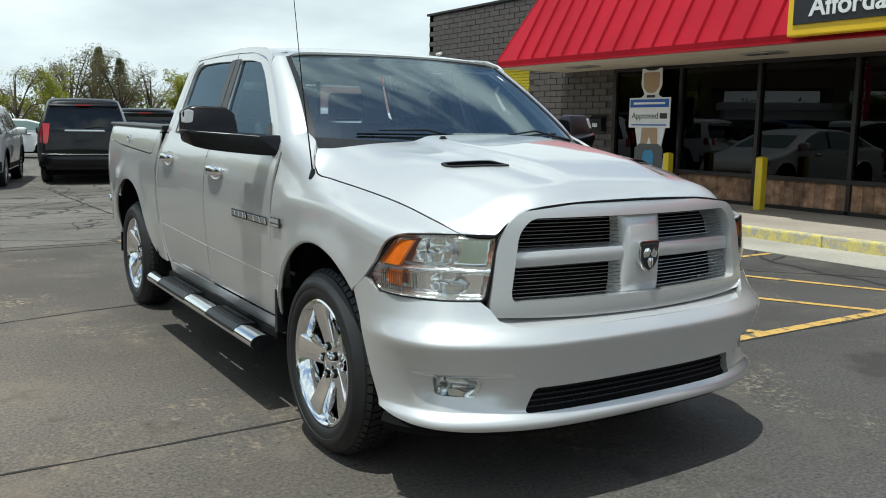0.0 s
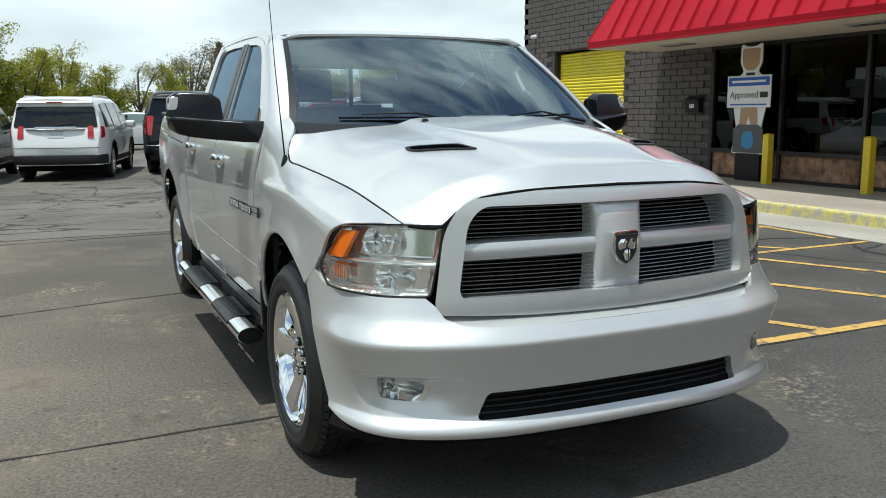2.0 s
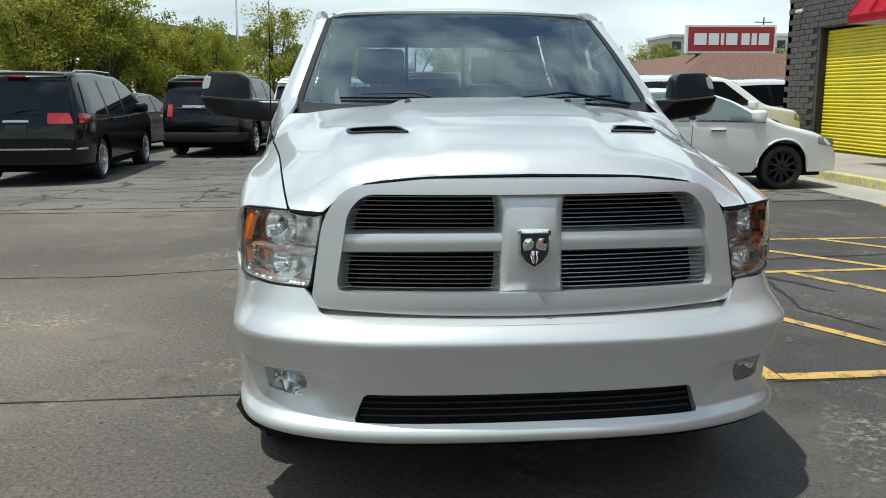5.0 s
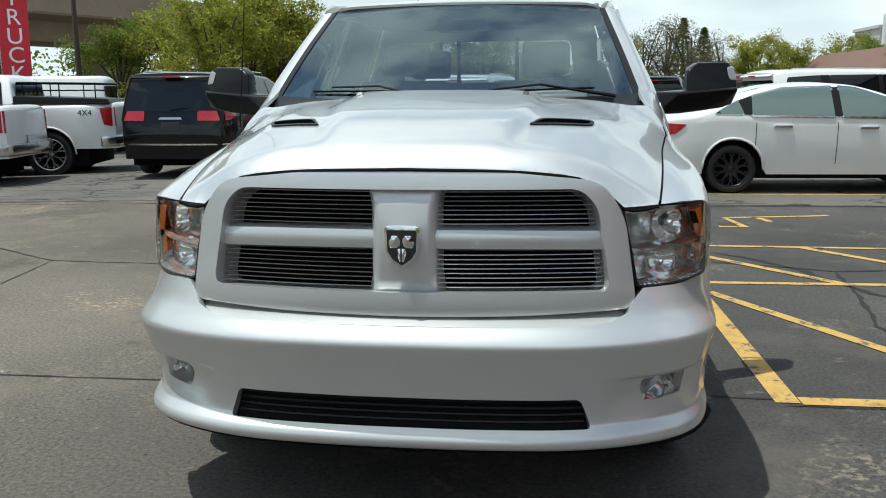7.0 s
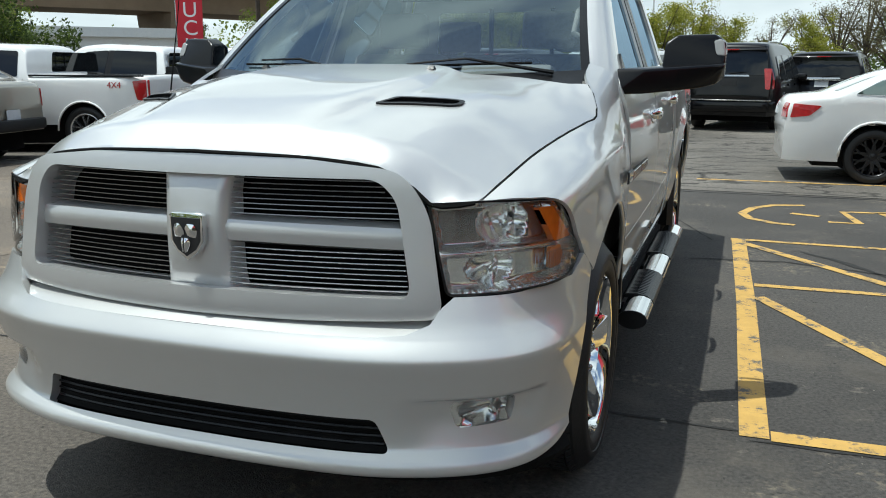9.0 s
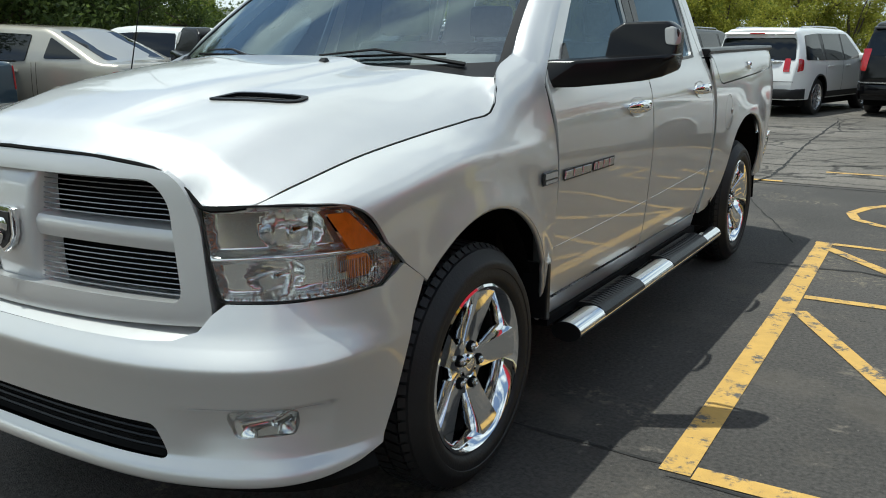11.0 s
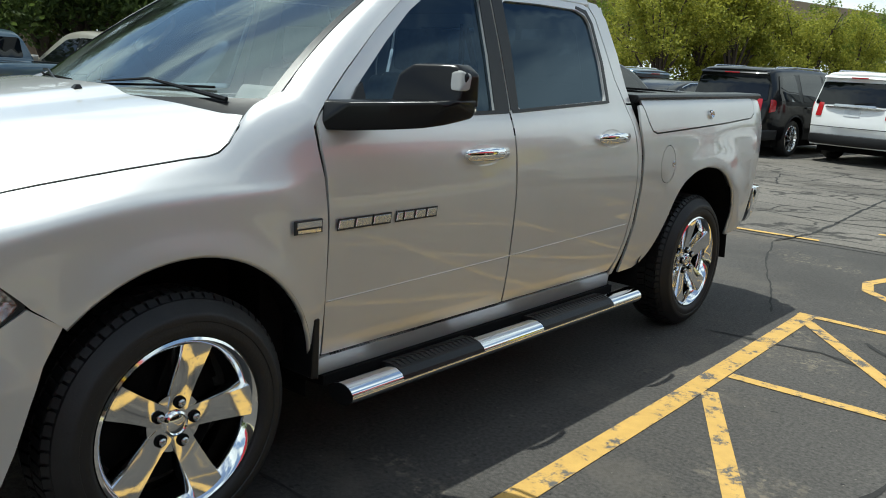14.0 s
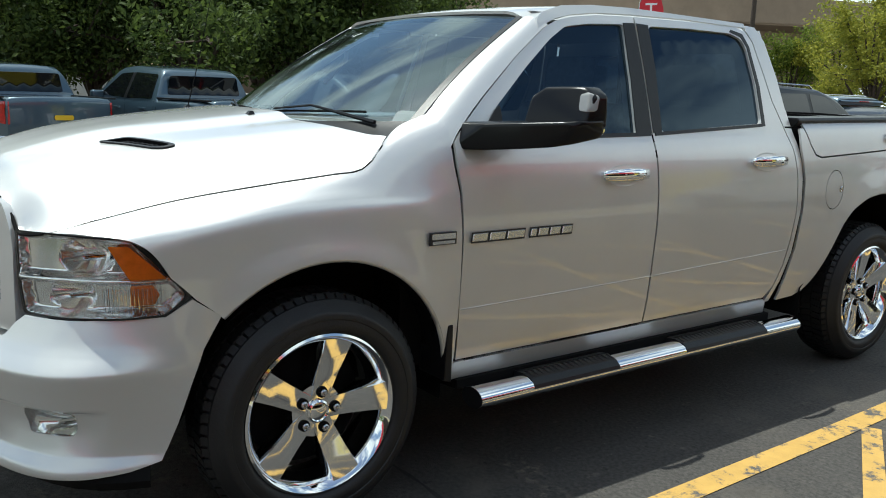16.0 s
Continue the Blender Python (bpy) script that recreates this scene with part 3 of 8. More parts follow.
def wall_piece(y0, y1, z0, z1, x0=WX + 0.02, x1=WX + 0.30):
    part("wall_core", box_bm(x0, x1, y0, y1, z0, z1), MORTAR, wall)


GARAGE = (12.42, 15.35, 2.86)
wall_piece(9.62, GARAGE[0], 0, 4.34)
wall_piece(GARAGE[0], GARAGE[1], GARAGE[2], 4.34)
wall_piece(GARAGE[1], 16.85, 0, 4.34)
wall_piece(-24, 9.62, 2.62, 4.34)
part("end_wall", box_bm(WX + 0.02, 28, 16.6, 16.85, 0, 4.34), MORTAR, wall)
part("coping", box_bm(WX - 0.04, WX + 0.36, -24, 16.92, 4.34, 4.40, 0.01), DARK_FRAME, wall)
tagged(part("roof", box_bm(WX + 0.3, 28, -24, 16.6, 3.9, 4.1), ROOF_GREY), "flat grey shop roof", "roof", kind="structure")
tagged(part("wall_back", box_bm(27.7, 28, -24, 16.6, 0, 3.9), SHOP_DIM), "plain dark back wall of the shop", "wall", kind="structure")
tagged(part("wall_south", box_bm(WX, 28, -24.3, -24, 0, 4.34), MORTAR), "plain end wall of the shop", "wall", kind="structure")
# inside of the shop, coloured dark in place of indoor shade
tagged(part("partition", box_bm(14.5, 14.6, -24, 16.6, 0, 3.9), SHOP_DIM), "dark partition wall inside the shop", "wall", kind="structure")
tagged(part("shop_floor", box_bm(WX, 27.7, -24, 16.6, 0.0, 0.15), SHOP_DIM), "dark shop floor", "floor", kind="structure")
tagged(part("ceiling", box_bm(WX + 0.3, 27.7, -24, 16.6, 2.8, 2.9), SHOP_DIM), "dark shop ceiling", "ceiling", kind="structure")

# roll-up door
door = tagged(new("garage_door"), "yellow roll-up garage door of horizontal slats", "garage door", kind="structure")
z = 0.15
slat = prism_bm([(0, 0), (-0.018, 0.012), (-0.030, 0.040), (-0.018, 0.066), (0, 0.074), (0.02, 0.074), (0.02, 0)], GARAGE[0] + 0.03, GARAGE[1] - 0.03, "xz")
slat_mesh = mesh_of("slat", slat, YELLOW_DOOR, 40)
while z < GARAGE[2] - 0.06:
    part("slat", slat_mesh, YELLOW_DOOR, door, m=Matrix.Translation((WX + 0.2, 0, z)))
    z += 0.076
for y0, y1 in ((GARAGE[0] - 0.005, GARAGE[0] + 0.05), (GARAGE[1] - 0.05, GARAGE[1] + 0.005)):
    part("guide_rail", box_bm(WX + 0.05, WX + 0.24, y0, y1, 0.15, GARAGE[2], 0.005), DARK_FRAME, door)
part("door_backing", box_bm(WX + 0.235, WX + 0.25, GARAGE[0], GARAGE[1], 0.15, GARAGE[2] + 0.02), MATTE_BLACK, door)

# canopy
CY0, CY1 = -22.0, 11.15
canopy = tagged(new("canopy"), "red standing-seam metal mansard canopy over the sidewalk", "canopy", kind="structure")


def hip(x, z):
    """The end of the canopy leans in as it rises."""
    return CY1 - max(0.0, z - 2.74) * 0.33


bm = bmesh.new()
rows = [(8.0, 2.62), (7.985, 2.74), (8.55, 3.75), (8.89, 4.35), (9.75, 4.35)]
ring = [[bm.verts.new((x, yy, zz)) for x, zz in rows for yy in (CY0, hip(x, zz))]]
v = ring[0]
for k in range(len(rows) - 1):
    bm.faces.new((v[2 * k], v[2 * k + 1], v[2 * k + 3], v[2 * k + 2]))
b0, b1 = bm.verts.new((9.75, hip(0, 2.62), 2.62)), bm.verts.new((9.75, hip(0, 3.75), 3.75))
bm.faces.new((v[1], v[3], v[5], v[7], v[9], b1, b0))
part("canopy_skin", bm, RED_METAL, canopy)
seam = hull_bm([(7.97, 0, 2.74), (7.97, 0.025, 2.74), (7.935, 0.012, 2.76), (8.88, 0, 4.35), (8.88, 0.025, 4.35), (8.85, 0.012, 4.37)])
seam_mesh = mesh_of("seam", seam, RED_METAL)
y = CY1 - 0.72
while y > -12:
    part("seam", seam_mesh, RED_METAL, canopy, m=Matrix.Translation((0, y, 0)))
    y -= 0.45
part("hip_seam", tube_bm([(7.985, hip(0, 2.74), 2.74), (8.89, hip(0, 4.35), 4.35)], 0.02, 6), RED_METAL, canopy)
part("drip_edge", box_bm(7.965, 8.0, CY0, CY1, 2.615, 2.645, 0.004), RED_METAL, canopy)
part("soffit", box_bm(8.0, 9.8, CY0, CY1 - 0.02, 2.60, 2.62), SOFFIT, canopy)
for y in (9.4, 5.3, 1.2, -2.9):
    light = tagged(part("soffit_light", box_bm(8.6, 8.9, y - 0.35, y + 0.35, 2.575, 2.602, 0.012), WHITE_LENS), "unlit flat rectangular light under the canopy", "light", "soffit lights")

# shop sign on the canopy
sign = thing("shop_sign", "black shop sign with yellow border and white lettering", "sign")
part("border", box_bm(7.80, 7.95, -2.2, 4.22, 2.68, 3.62, 0.02), SIGN_YELLOW, sign)
part("panel", box_bm(7.78, 7.80, -2.1, 4.12, 2.83, 3.52, 0.004), SIGN_BLACK, sign)
for yy in (3.6, 1.0, -1.6):
    part("bracket", box_bm(7.93, 8.25, yy - 0.03, yy + 0.03, 2.95, 3.05), DARK_FRAME, sign)
me = text_mesh("Affordable", 0.345, 0.006, 0.007)
me.materials.append(WHITE)
part("lettering", me, WHITE, sign, "white lettering", m=Matrix.Translation((7.772, 3.14, 3.03)) @ pose(0, 0, 0, 90, 0, -90))

# shop front
front = tagged(new("shop_front"), "dark shop windows in bronze frames over wooden panels", "shop window", kind="structure")
MULLS = [9.58, 7.86, 6.14, 4.40, 2.66, 0.92, -0.82, -2.56, -4.3]
for y in MULLS:
    part("mullion", box_bm(WX - 0.02, WX + 0.12, y - 0.035, y + 0.035, 0.15, 2.60, 0.004), DARK_FRAME, front)
part("head_rail", box_bm(WX - 0.015, WX + 0.11, -24, 9.6, 2.54, 2.60), DARK_FRAME, front)
part("sill_rail", box_bm(WX - 0.03, WX + 0.11, -24, 9.6, 0.62, 0.69, 0.004), DARK_FRAME, front)
part("base_rail", box_bm(WX - 0.02, WX + 0.11, -24, 9.6, 0.15, 0.21), DARK_FRAME, front)
for ya, yb in zip(MULLS, MULLS[1:] + [-6.0]):
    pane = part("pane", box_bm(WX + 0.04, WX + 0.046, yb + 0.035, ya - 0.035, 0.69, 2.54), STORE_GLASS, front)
    pane.visible_shadow = False
    wide = (ya - yb - 0.07) / 9
    for k in range(9):
        part("wood_board", box_bm(WX + 0.02, WX + 0.05, yb + 0.036 + wide * k, yb + 0.032 + wide * (k + 1), 0.21, 0.62, 0.003, 1), WOOD_PANEL, front)
tagged(part("wall_shop_south", box_bm(WX, WX + 0.3, -24, -6.0, 0, 2.62), MORTAR), "plain brick shop wall", "wall", kind="structure")

# bollards
for y in (7.62, 5.62):
    b = thing("bollard", "square yellow painted steel bollard on the sidewalk", "bollard", "yellow bollards", Matrix.Translation((9.3, y, 0.148)))
    part("post", box_bm(-0.065, 0.065, -0.065, 0.065, 0, 0.84, 0.01), YELLOW_POST, b)
    part("cap", hull_bm([(-0.065, -0.065, 0.84), (0.065, -0.065, 0.84), (0.065, 0.065, 0.84), (-0.065, 0.065, 0.84), (-0.03, -0.03, 0.86), (0.03, -0.03, 0.86), (0.03, 0.03, 0.86), (-0.03, 0.03, 0.86)]), YELLOW_POST, b)

# letter box
mb = thing("mailbox", "small black wall mailbox with pale number bars", "mailbox", m=Matrix.Translation((WX - 0.02, 10.0, 1.36)))
part("box", hull_bm([(-0.12, -0.2, 0), (0, -0.2, 0), (0, 0.2, 0), (-0.12, 0.2, 0), (-0.14, -0.2, 0.25), (0, -0.2, 0.32), (0, 0.2, 0.32), (-0.14, 0.2, 0.25)], 0.008), BLACK_PLASTIC, mb)
part("lid", hull_bm([(-0.155, -0.21, 0.25), (-0.15, 0.21, 0.25), (0, -0.21, 0.325), (0, 0.21, 0.325), (-0.155, -0.21, 0.235), (-0.15, 0.21, 0.235)]), BLACK_PLASTIC, mb)
for k in range(3):
    part("number_bar", box_bm(-0.138, -0.128, -0.075 + 0.05 * k, -0.04 + 0.05 * k, 0.09, 0.17), WHITE, mb)

# cut-out stand with sign board behind the glass line
st = thing("sign_standee", "plain cut-out board stand holding a white and blue sign", "sign", m=Matrix.Translation((9.55, 8.36, 0.148)))
CUT = surf("plain_tan_board", (0.42, 0.28, 0.17), 0.6, var=0.06)
part("figure_board", prism_bm(rounded([(-0.40, 0.48), (-0.30, 0.95), (-0.42, 1.45), (-0.38, 1.80), (-0.16, 1.92), (-0.26, 2.08), (-0.25, 2.42), (-0.1, 2.36), (0.1, 2.36), (0.25, 2.42), (0.26, 2.08), (0.16, 1.92), (0.38, 1.80), (0.42, 1.45), (0.30, 0.95), (0.40, 0.48)], 0.06), 0.0, 0.02, "yz"), WHITE, st, "white cut-out board")
part("figure_shape", prism_bm(rounded([(-0.2, 2.06), (-0.21, 2.33), (0.21, 2.33), (0.2, 2.06), (0.1, 1.95), (-0.1, 1.95)], 0.05), -0.006, -0.001, "yz"), CUT, st)
part("legs_shape", prism_bm(rounded([(-0.22, 0.98), (-0.2, 1.3), (0.2, 1.3), (0.22, 0.98), (0.05, 1.0), (0, 1.15), (-0.05, 1.0)], 0.03), -0.006, -0.001, "yz"), CUT, st)
part("base_panel", prism_bm([(-0.36, 0.5), (-0.36, 0.92), (-0.24, 1.0), (0.24, 1.0), (0.36, 0.92), (0.36, 0.5)], -0.008, -0.001, "yz"), surf("standee_grey", (0.09, 0.095, 0.10), 0.6, var=0.1), st)
part("base_badge", prism_bm([(-0.13, 0.62), (-0.15, 0.76), (-0.09, 0.88), (0.09, 0.88), (0.15, 0.76), (0.13, 0.62), (0, 0.56)], -0.013, -0.009, "yz"), surf("badge_blue", (0.05, 0.25, 0.45), 0.5, var=0.1), st)
part("stand_foot", box_bm(0.0, 0.25, -0.3, 0.3, 0.0, 0.5, 0.01), BLACK_PLASTIC, st)
board = part("sign_board", box_bm(-0.035, -0.012, -0.52, 0.52, 1.30, 1.86, 0.006), WHITE, st)
part("blue_band", box_bm(-0.040, -0.0355, -0.49, 0.49, 1.68, 1.83), SIGN_BLUE, board)
part("blue_rule", box_bm(-0.040, -0.0355, -0.44, 0.44, 1.34, 1.365), SIGN_BLUE, board)
part("band_bar", box_bm(-0.043, -0.0405, -0.40, 0.40, 1.735, 1.775), WHITE, board)
me = text_mesh("Approved", 0.17, 0.002)
me.materials.append(SIGN_BLACK)
part("lettering", me, SIGN_BLACK, board, m=Matrix.Translation((-0.038, 0.10, 1.52)) @ pose(0, 0, 0, 90, 0, -90))
part("name_bar", box_bm(-0.040, -0.0355, -0.46, -0.28, 1.47, 1.57), SIGN_BLACK, board)
for k in range(2):
    part("chest_bar", box_bm(-0.012, -0.002, -0.1, 0.1, 2.0 - 0.09 * k - 0.14, 2.0 - 0.09 * k - 0.09), SIGN_BLACK, st)

# camera and lamp on the brick corner
wc = thing("wall_camera", "small white wall camera on painted brick", "camera", m=Matrix.Translation((WX, 16.2, 3.3)))
part("mount", box_bm(-0.06, 0.02, -0.04, 0.04, -0.02, 0.06, 0.01), WHITE, wc)
part("camera_head", lathe_bm([(-0.16, 0.0), (-0.16, 0.035), (-0.05, 0.045), (-0.04, 0.0)], 14), WHITE, wc, smooth=40)


# ---- pickup truck ----
# The truck's own axes: x to its driver's side, y backward from the front axle, z up.
truck = thing("pickup_truck", "silver crew-cab pickup truck with chrome wheels and towing mirrors", "pickup truck", m=Matrix.Translation((0.02, 0, 0)))
WB, HUB = 3.575, 0.41
DOOR_Z = [0.40, 0.48, 0.58, 0.69, 0.80, 0.92, 1.00, 1.08, 1.16, 1.22, 1.27, 1.30, 1.33, 1.40, 1.50, 1.60, 1.70, 1.78, 1.86]
DOOR_X = [0.908, 0.928, 0.945, 0.957, 0.966, 0.974, 0.976, 0.973, 0.966, 0.955, 0.939, 0.926, 0.913, 0.888, 0.852, 0.816, 0.779, 0.750, 0.716]


def door_x(z):
    return float(spline(DOOR_Z, [[v] for v in DOOR_X], z)[0])


def cab_f(sx):
    def f(y, z):
        return (sx * (door_x(z) - 0.005 * (y - 1.6) ** 2), y, z)
    return f


def ring_bump(y, z, cy, r, width, height, cz=HUB):
    d = math.hypot(y - cy, z - cz)
    if z < cz - 0.15:
        return 0.0
    k = height * math.exp(-(((d - r) / width) ** 2))
    return k * min(1.0, max(0.0, (z - cz + 0.15) / 0.25))


def bed_f(sx):
    zs = [0.40, 0.60, 0.80, 1.00, 1.10, 1.18, 1.25, 1.30, 1.34, 1.37, 1.395]
    xs = [0.915, 0.945, 0.966, 0.976, 0.974, 0.968, 0.957, 0.946, 0.934, 0.918, 0.895]

    def f(y, z):
        lift = 0.012 * (y - 2.7)
        x = float(spline(zs, [[v] for v in xs], z - lift)[0])
        x += ring_bump(y, z, WB, 0.57, 0.13, 0.026)
        if y > 4.2:
            x -= 0.55 * (y - 4.2) ** 2
        return (sx * x, y, z)
    return f


FY = [-0.80, -0.62, -0.42, -0.15, 0.08, 0.18, 0.26, 0.36, 0.46, 0.58]
FS = [
    [(0.752, 1.035), (0.80, 1.032), (0.84, 1.018), (0.87, 0.99), (0.89, 0.95), (0.90, 0.88), (0.905, 0.80), (0.905, 0.70), (0.90, 0.55)],
    [(0.780, 1.080), (0.832, 1.070), (0.880, 1.053), (0.913, 1.030), (0.931, 0.990), (0.942, 0.92), (0.948, 0.82), (0.948, 0.70), (0.942, 0.50)],
    [(0.806, 1.124), (0.850, 1.111), (0.893, 1.092), (0.934, 1.067), (0.955, 1.032), (0.963, 0.945), (0.968, 0.84), (0.968, 0.70), (0.96, 0.45)],
    [(0.838, 1.163), (0.876, 1.150), (0.912, 1.133), (0.949, 1.110), (0.970, 1.074), (0.979, 0.98), (0.983, 0.86), (0.984, 0.70), (0.970, 0.42)],
    [(0.876, 1.194), (0.900, 1.176), (0.923, 1.153), (0.950, 1.122), (0.969, 1.083), (0.978, 0.99), (0.982, 0.86), (0.978, 0.70), (0.958, 0.42)],
    [(0.890, 1.212), (0.909, 1.190), (0.928, 1.160), (0.950, 1.122), (0.968, 1.083), (0.976, 0.99), (0.979, 0.86), (0.973, 0.70), (0.948, 0.42)],
    [(0.858, 1.282), (0.888, 1.248), (0.918, 1.196), (0.949, 1.124), (0.966, 1.083), (0.973, 0.99), (0.975, 0.86), (0.967, 0.70), (0.938, 0.42)],
    [(0.812, 1.348), (0.863, 1.314), (0.906, 1.250), (0.948, 1.130), (0.964, 1.082), (0.971, 0.99), (0.972, 0.86), (0.961, 0.70), (0.928, 0.42)],
    [(0.803, 1.385), (0.866, 1.352), (0.912, 1.280), (0.946, 1.150), (0.959, 1.082), (0.970, 0.99), (0.970, 0.86), (0.957, 0.695), (0.918, 0.42)],
    [(0.795, 1.430), (0.872, 1.392), (0.913, 1.315), (0.949, 1.185), (0.962, 1.085), (0.969, 0.99), (0.966, 0.86), (0.955, 0.69), (0.912, 0.42)],
]
FK = np.linspace(0, 1, 9)


def fender_xz(y, s):
    x, z = spline(FK, spline(FY, FS, y), s)
    return x + ring_bump(y, z, 0.0, 0.51, 0.07, 0.016) * max(0.3, min(1.0, (y + 0.50) / 0.25)), z


def fender_f(sx):
    def f(y, s):
        x, z = fender_xz(y, s)
        return (sx * x, y, z)
    return f


def fender_s(y, z):
    """The place across the fender at which it has the height z."""
    lo, hi = 0.0, 1.0
    for _ in range(26):
        mid = (lo + hi) / 2
        lo, hi = (mid, hi) if fender_xz(y, mid)[1] > z else (lo, mid)
    return (lo + hi) / 2


def fender_top(y, x):
    return float(np.interp(x, *zip(*spline(FY, FS, min(y, 0.58))[:6])))


HX = [0, 0.14, 0.28, 0.42, 0.52, 0.60, 0.67, 0.74, 0.82, 0.92]
HY = [-1.02, -0.95, -0.87, -0.80, -0.70, -0.45, -0.20, 0.05, 0.18, 0.34]
HZ = [
    [1.095, 1.095, 1.09, 1.075, 1.045, 1.01, 0.98, 0.95, 0.93, 0.91],
    [1.150, 1.150, 1.146, 1.132, 1.104, 1.062, 1.02, 1.00, 0.98, 0.96],
    [1.194, 1.193, 1.188, 1.174, 1.146, 1.102, 1.056, 1.032, 1.00, 0.97],
    [1.226, 1.225, 1.219, 1.204, 1.177, 1.138, 1.092, 1.052, 1.01, 0.98],
    [1.250, 1.249, 1.243, 1.228, 1.203, 1.170, 1.128, 1.085, 1.035, 0.99],
    [1.296, 1.296, 1.292, 1.280, 1.262, 1.238, 1.207, 1.168, 1.110, 1.04],
    [1.332, 1.331, 1.327, 1.318, 1.304, 1.286, 1.260, 1.225, 1.168, 1.08],
    [1.360, 1.359, 1.355, 1.347, 1.336, 1.320, 1.300, 1.273, 1.228, 1.135],
    [1.373, 1.372, 1.368, 1.361, 1.352, 1.341, 1.325, 1.303, 1.267, 1.178],
    [1.388, 1.387, 1.384, 1.379, 1.374, 1.368, 1.358, 1.347, 1.326, 1.26],
]


EDGE_X = [0, 0.30, 0.45, 0.52, 0.57, 0.61, 0.645, 0.69, 0.745, 0.78]
EDGE_Y = [-0.908, -0.891, -0.870, -0.857, -0.846, -0.838, -0.832, -0.819, -0.786, -0.755]
EDGE_Z = [1.157, 1.150, 1.137, 1.124, 1.098, 1.060, 1.036, 1.032, 1.040, 1.046]


def hood_z(x, y):
    x = abs(x)
    z = float(spline(HX, spline(HY, HZ, y), x))
    # raised power dome that narrows forward from the scoops
    edge = 0.335 + 0.16 * max(-0.35, min(0.25, y + 0.45))
    k = 1 / (1 + math.exp((x - edge) / 0.016))
    fade = max(0.0, min(1.0, (y + 0.90) / 0.35))
    z += 0.026 * k * fade * fade * (3 - 2 * fade) - 0.006
    # firm shoulder, and a shallow valley outside it
    z += 0.004 * max(0.0, min(1.0, (y + 0.80) / 0.25)) * max(0.0, min(1.0, (0.10 - y) / 0.25)) * (math.exp(-(((x - 0.585) / 0.07) ** 2)) - math.exp(-(((x - 0.715) / 0.065) ** 2)))
    # low swelling behind each scoop's mouth
    r = (y + 0.432 - 0.58 * (x - 0.465) + 0.030) / 0.06
    if r > 0:
        q = min(1.0, r)
        z += 0.005 * q * q * (3 - 2 * q) * math.exp(-((x - 0.465) / 0.13) ** 4) * math.exp(-((max(0.0, r - 1) * 0.06) / 0.20) ** 2)
    # along its side the hood stands flush with the fender
    if y > -0.72:
        line, flush = spline(FY, FS, min(y, 0.36))[0]
        d = (line - x) / 0.09
        if d < 1:
            z += (flush - float(spline(HX, spline(HY, HZ, y), line)) + 0.006) * (1 - max(0.0, d)) ** 2
    # the front edge rolls down to the grille and the lamps
    b = max(0.0, min(1.0, (y - float(np.interp(x, EDGE_X, EDGE_Y))) / 0.10))
    b = 1 - (1 - b) ** 2.2
    return float(spline(EDGE_X, [[v] for v in EDGE_Z], x)[0]) * (1 - b) + z * b if x < 0.78 else z


def hood_f(x, y):
    return (x, y, hood_z(x, y))


def grille_y(x, z):
    return -0.970 + 0.19 * x * x + 0.10 * (z - 0.75)


def hood_line(y):
    return float(spline(FY, FS, y)[0][0])


# hood
front_edge = [(x, grille_y(x, 1.12) + 0.024) for x in np.linspace(0, 0.56, 12)] + [(0.60, -0.836), (0.64, -0.834), (0.67, -0.828), (0.71, -0.809), (0.745, -0.786)]
side_edge = [(hood_line(y) - 0.005, y) for y in (-0.74, -0.62, -0.5, -0.4, -0.3, -0.2, -0.1, 0.0, 0.08, 0.14, 0.175)]
side_edge += [(0.878, 0.215), (0.856, 0.265), (0.83, 0.305)]
rear_edge = [(x, 0.11 + 0.195 * (x / 0.815) ** 2.2) for x in np.linspace(0.79, 0, 14)]
half = front_edge + side_edge + rear_edge
outline = half + [(-x, y) for x, y in half[::-1]][1:-1]


def scoop_y(x):
    return -0.432 + 0.58 * (x - 0.465)


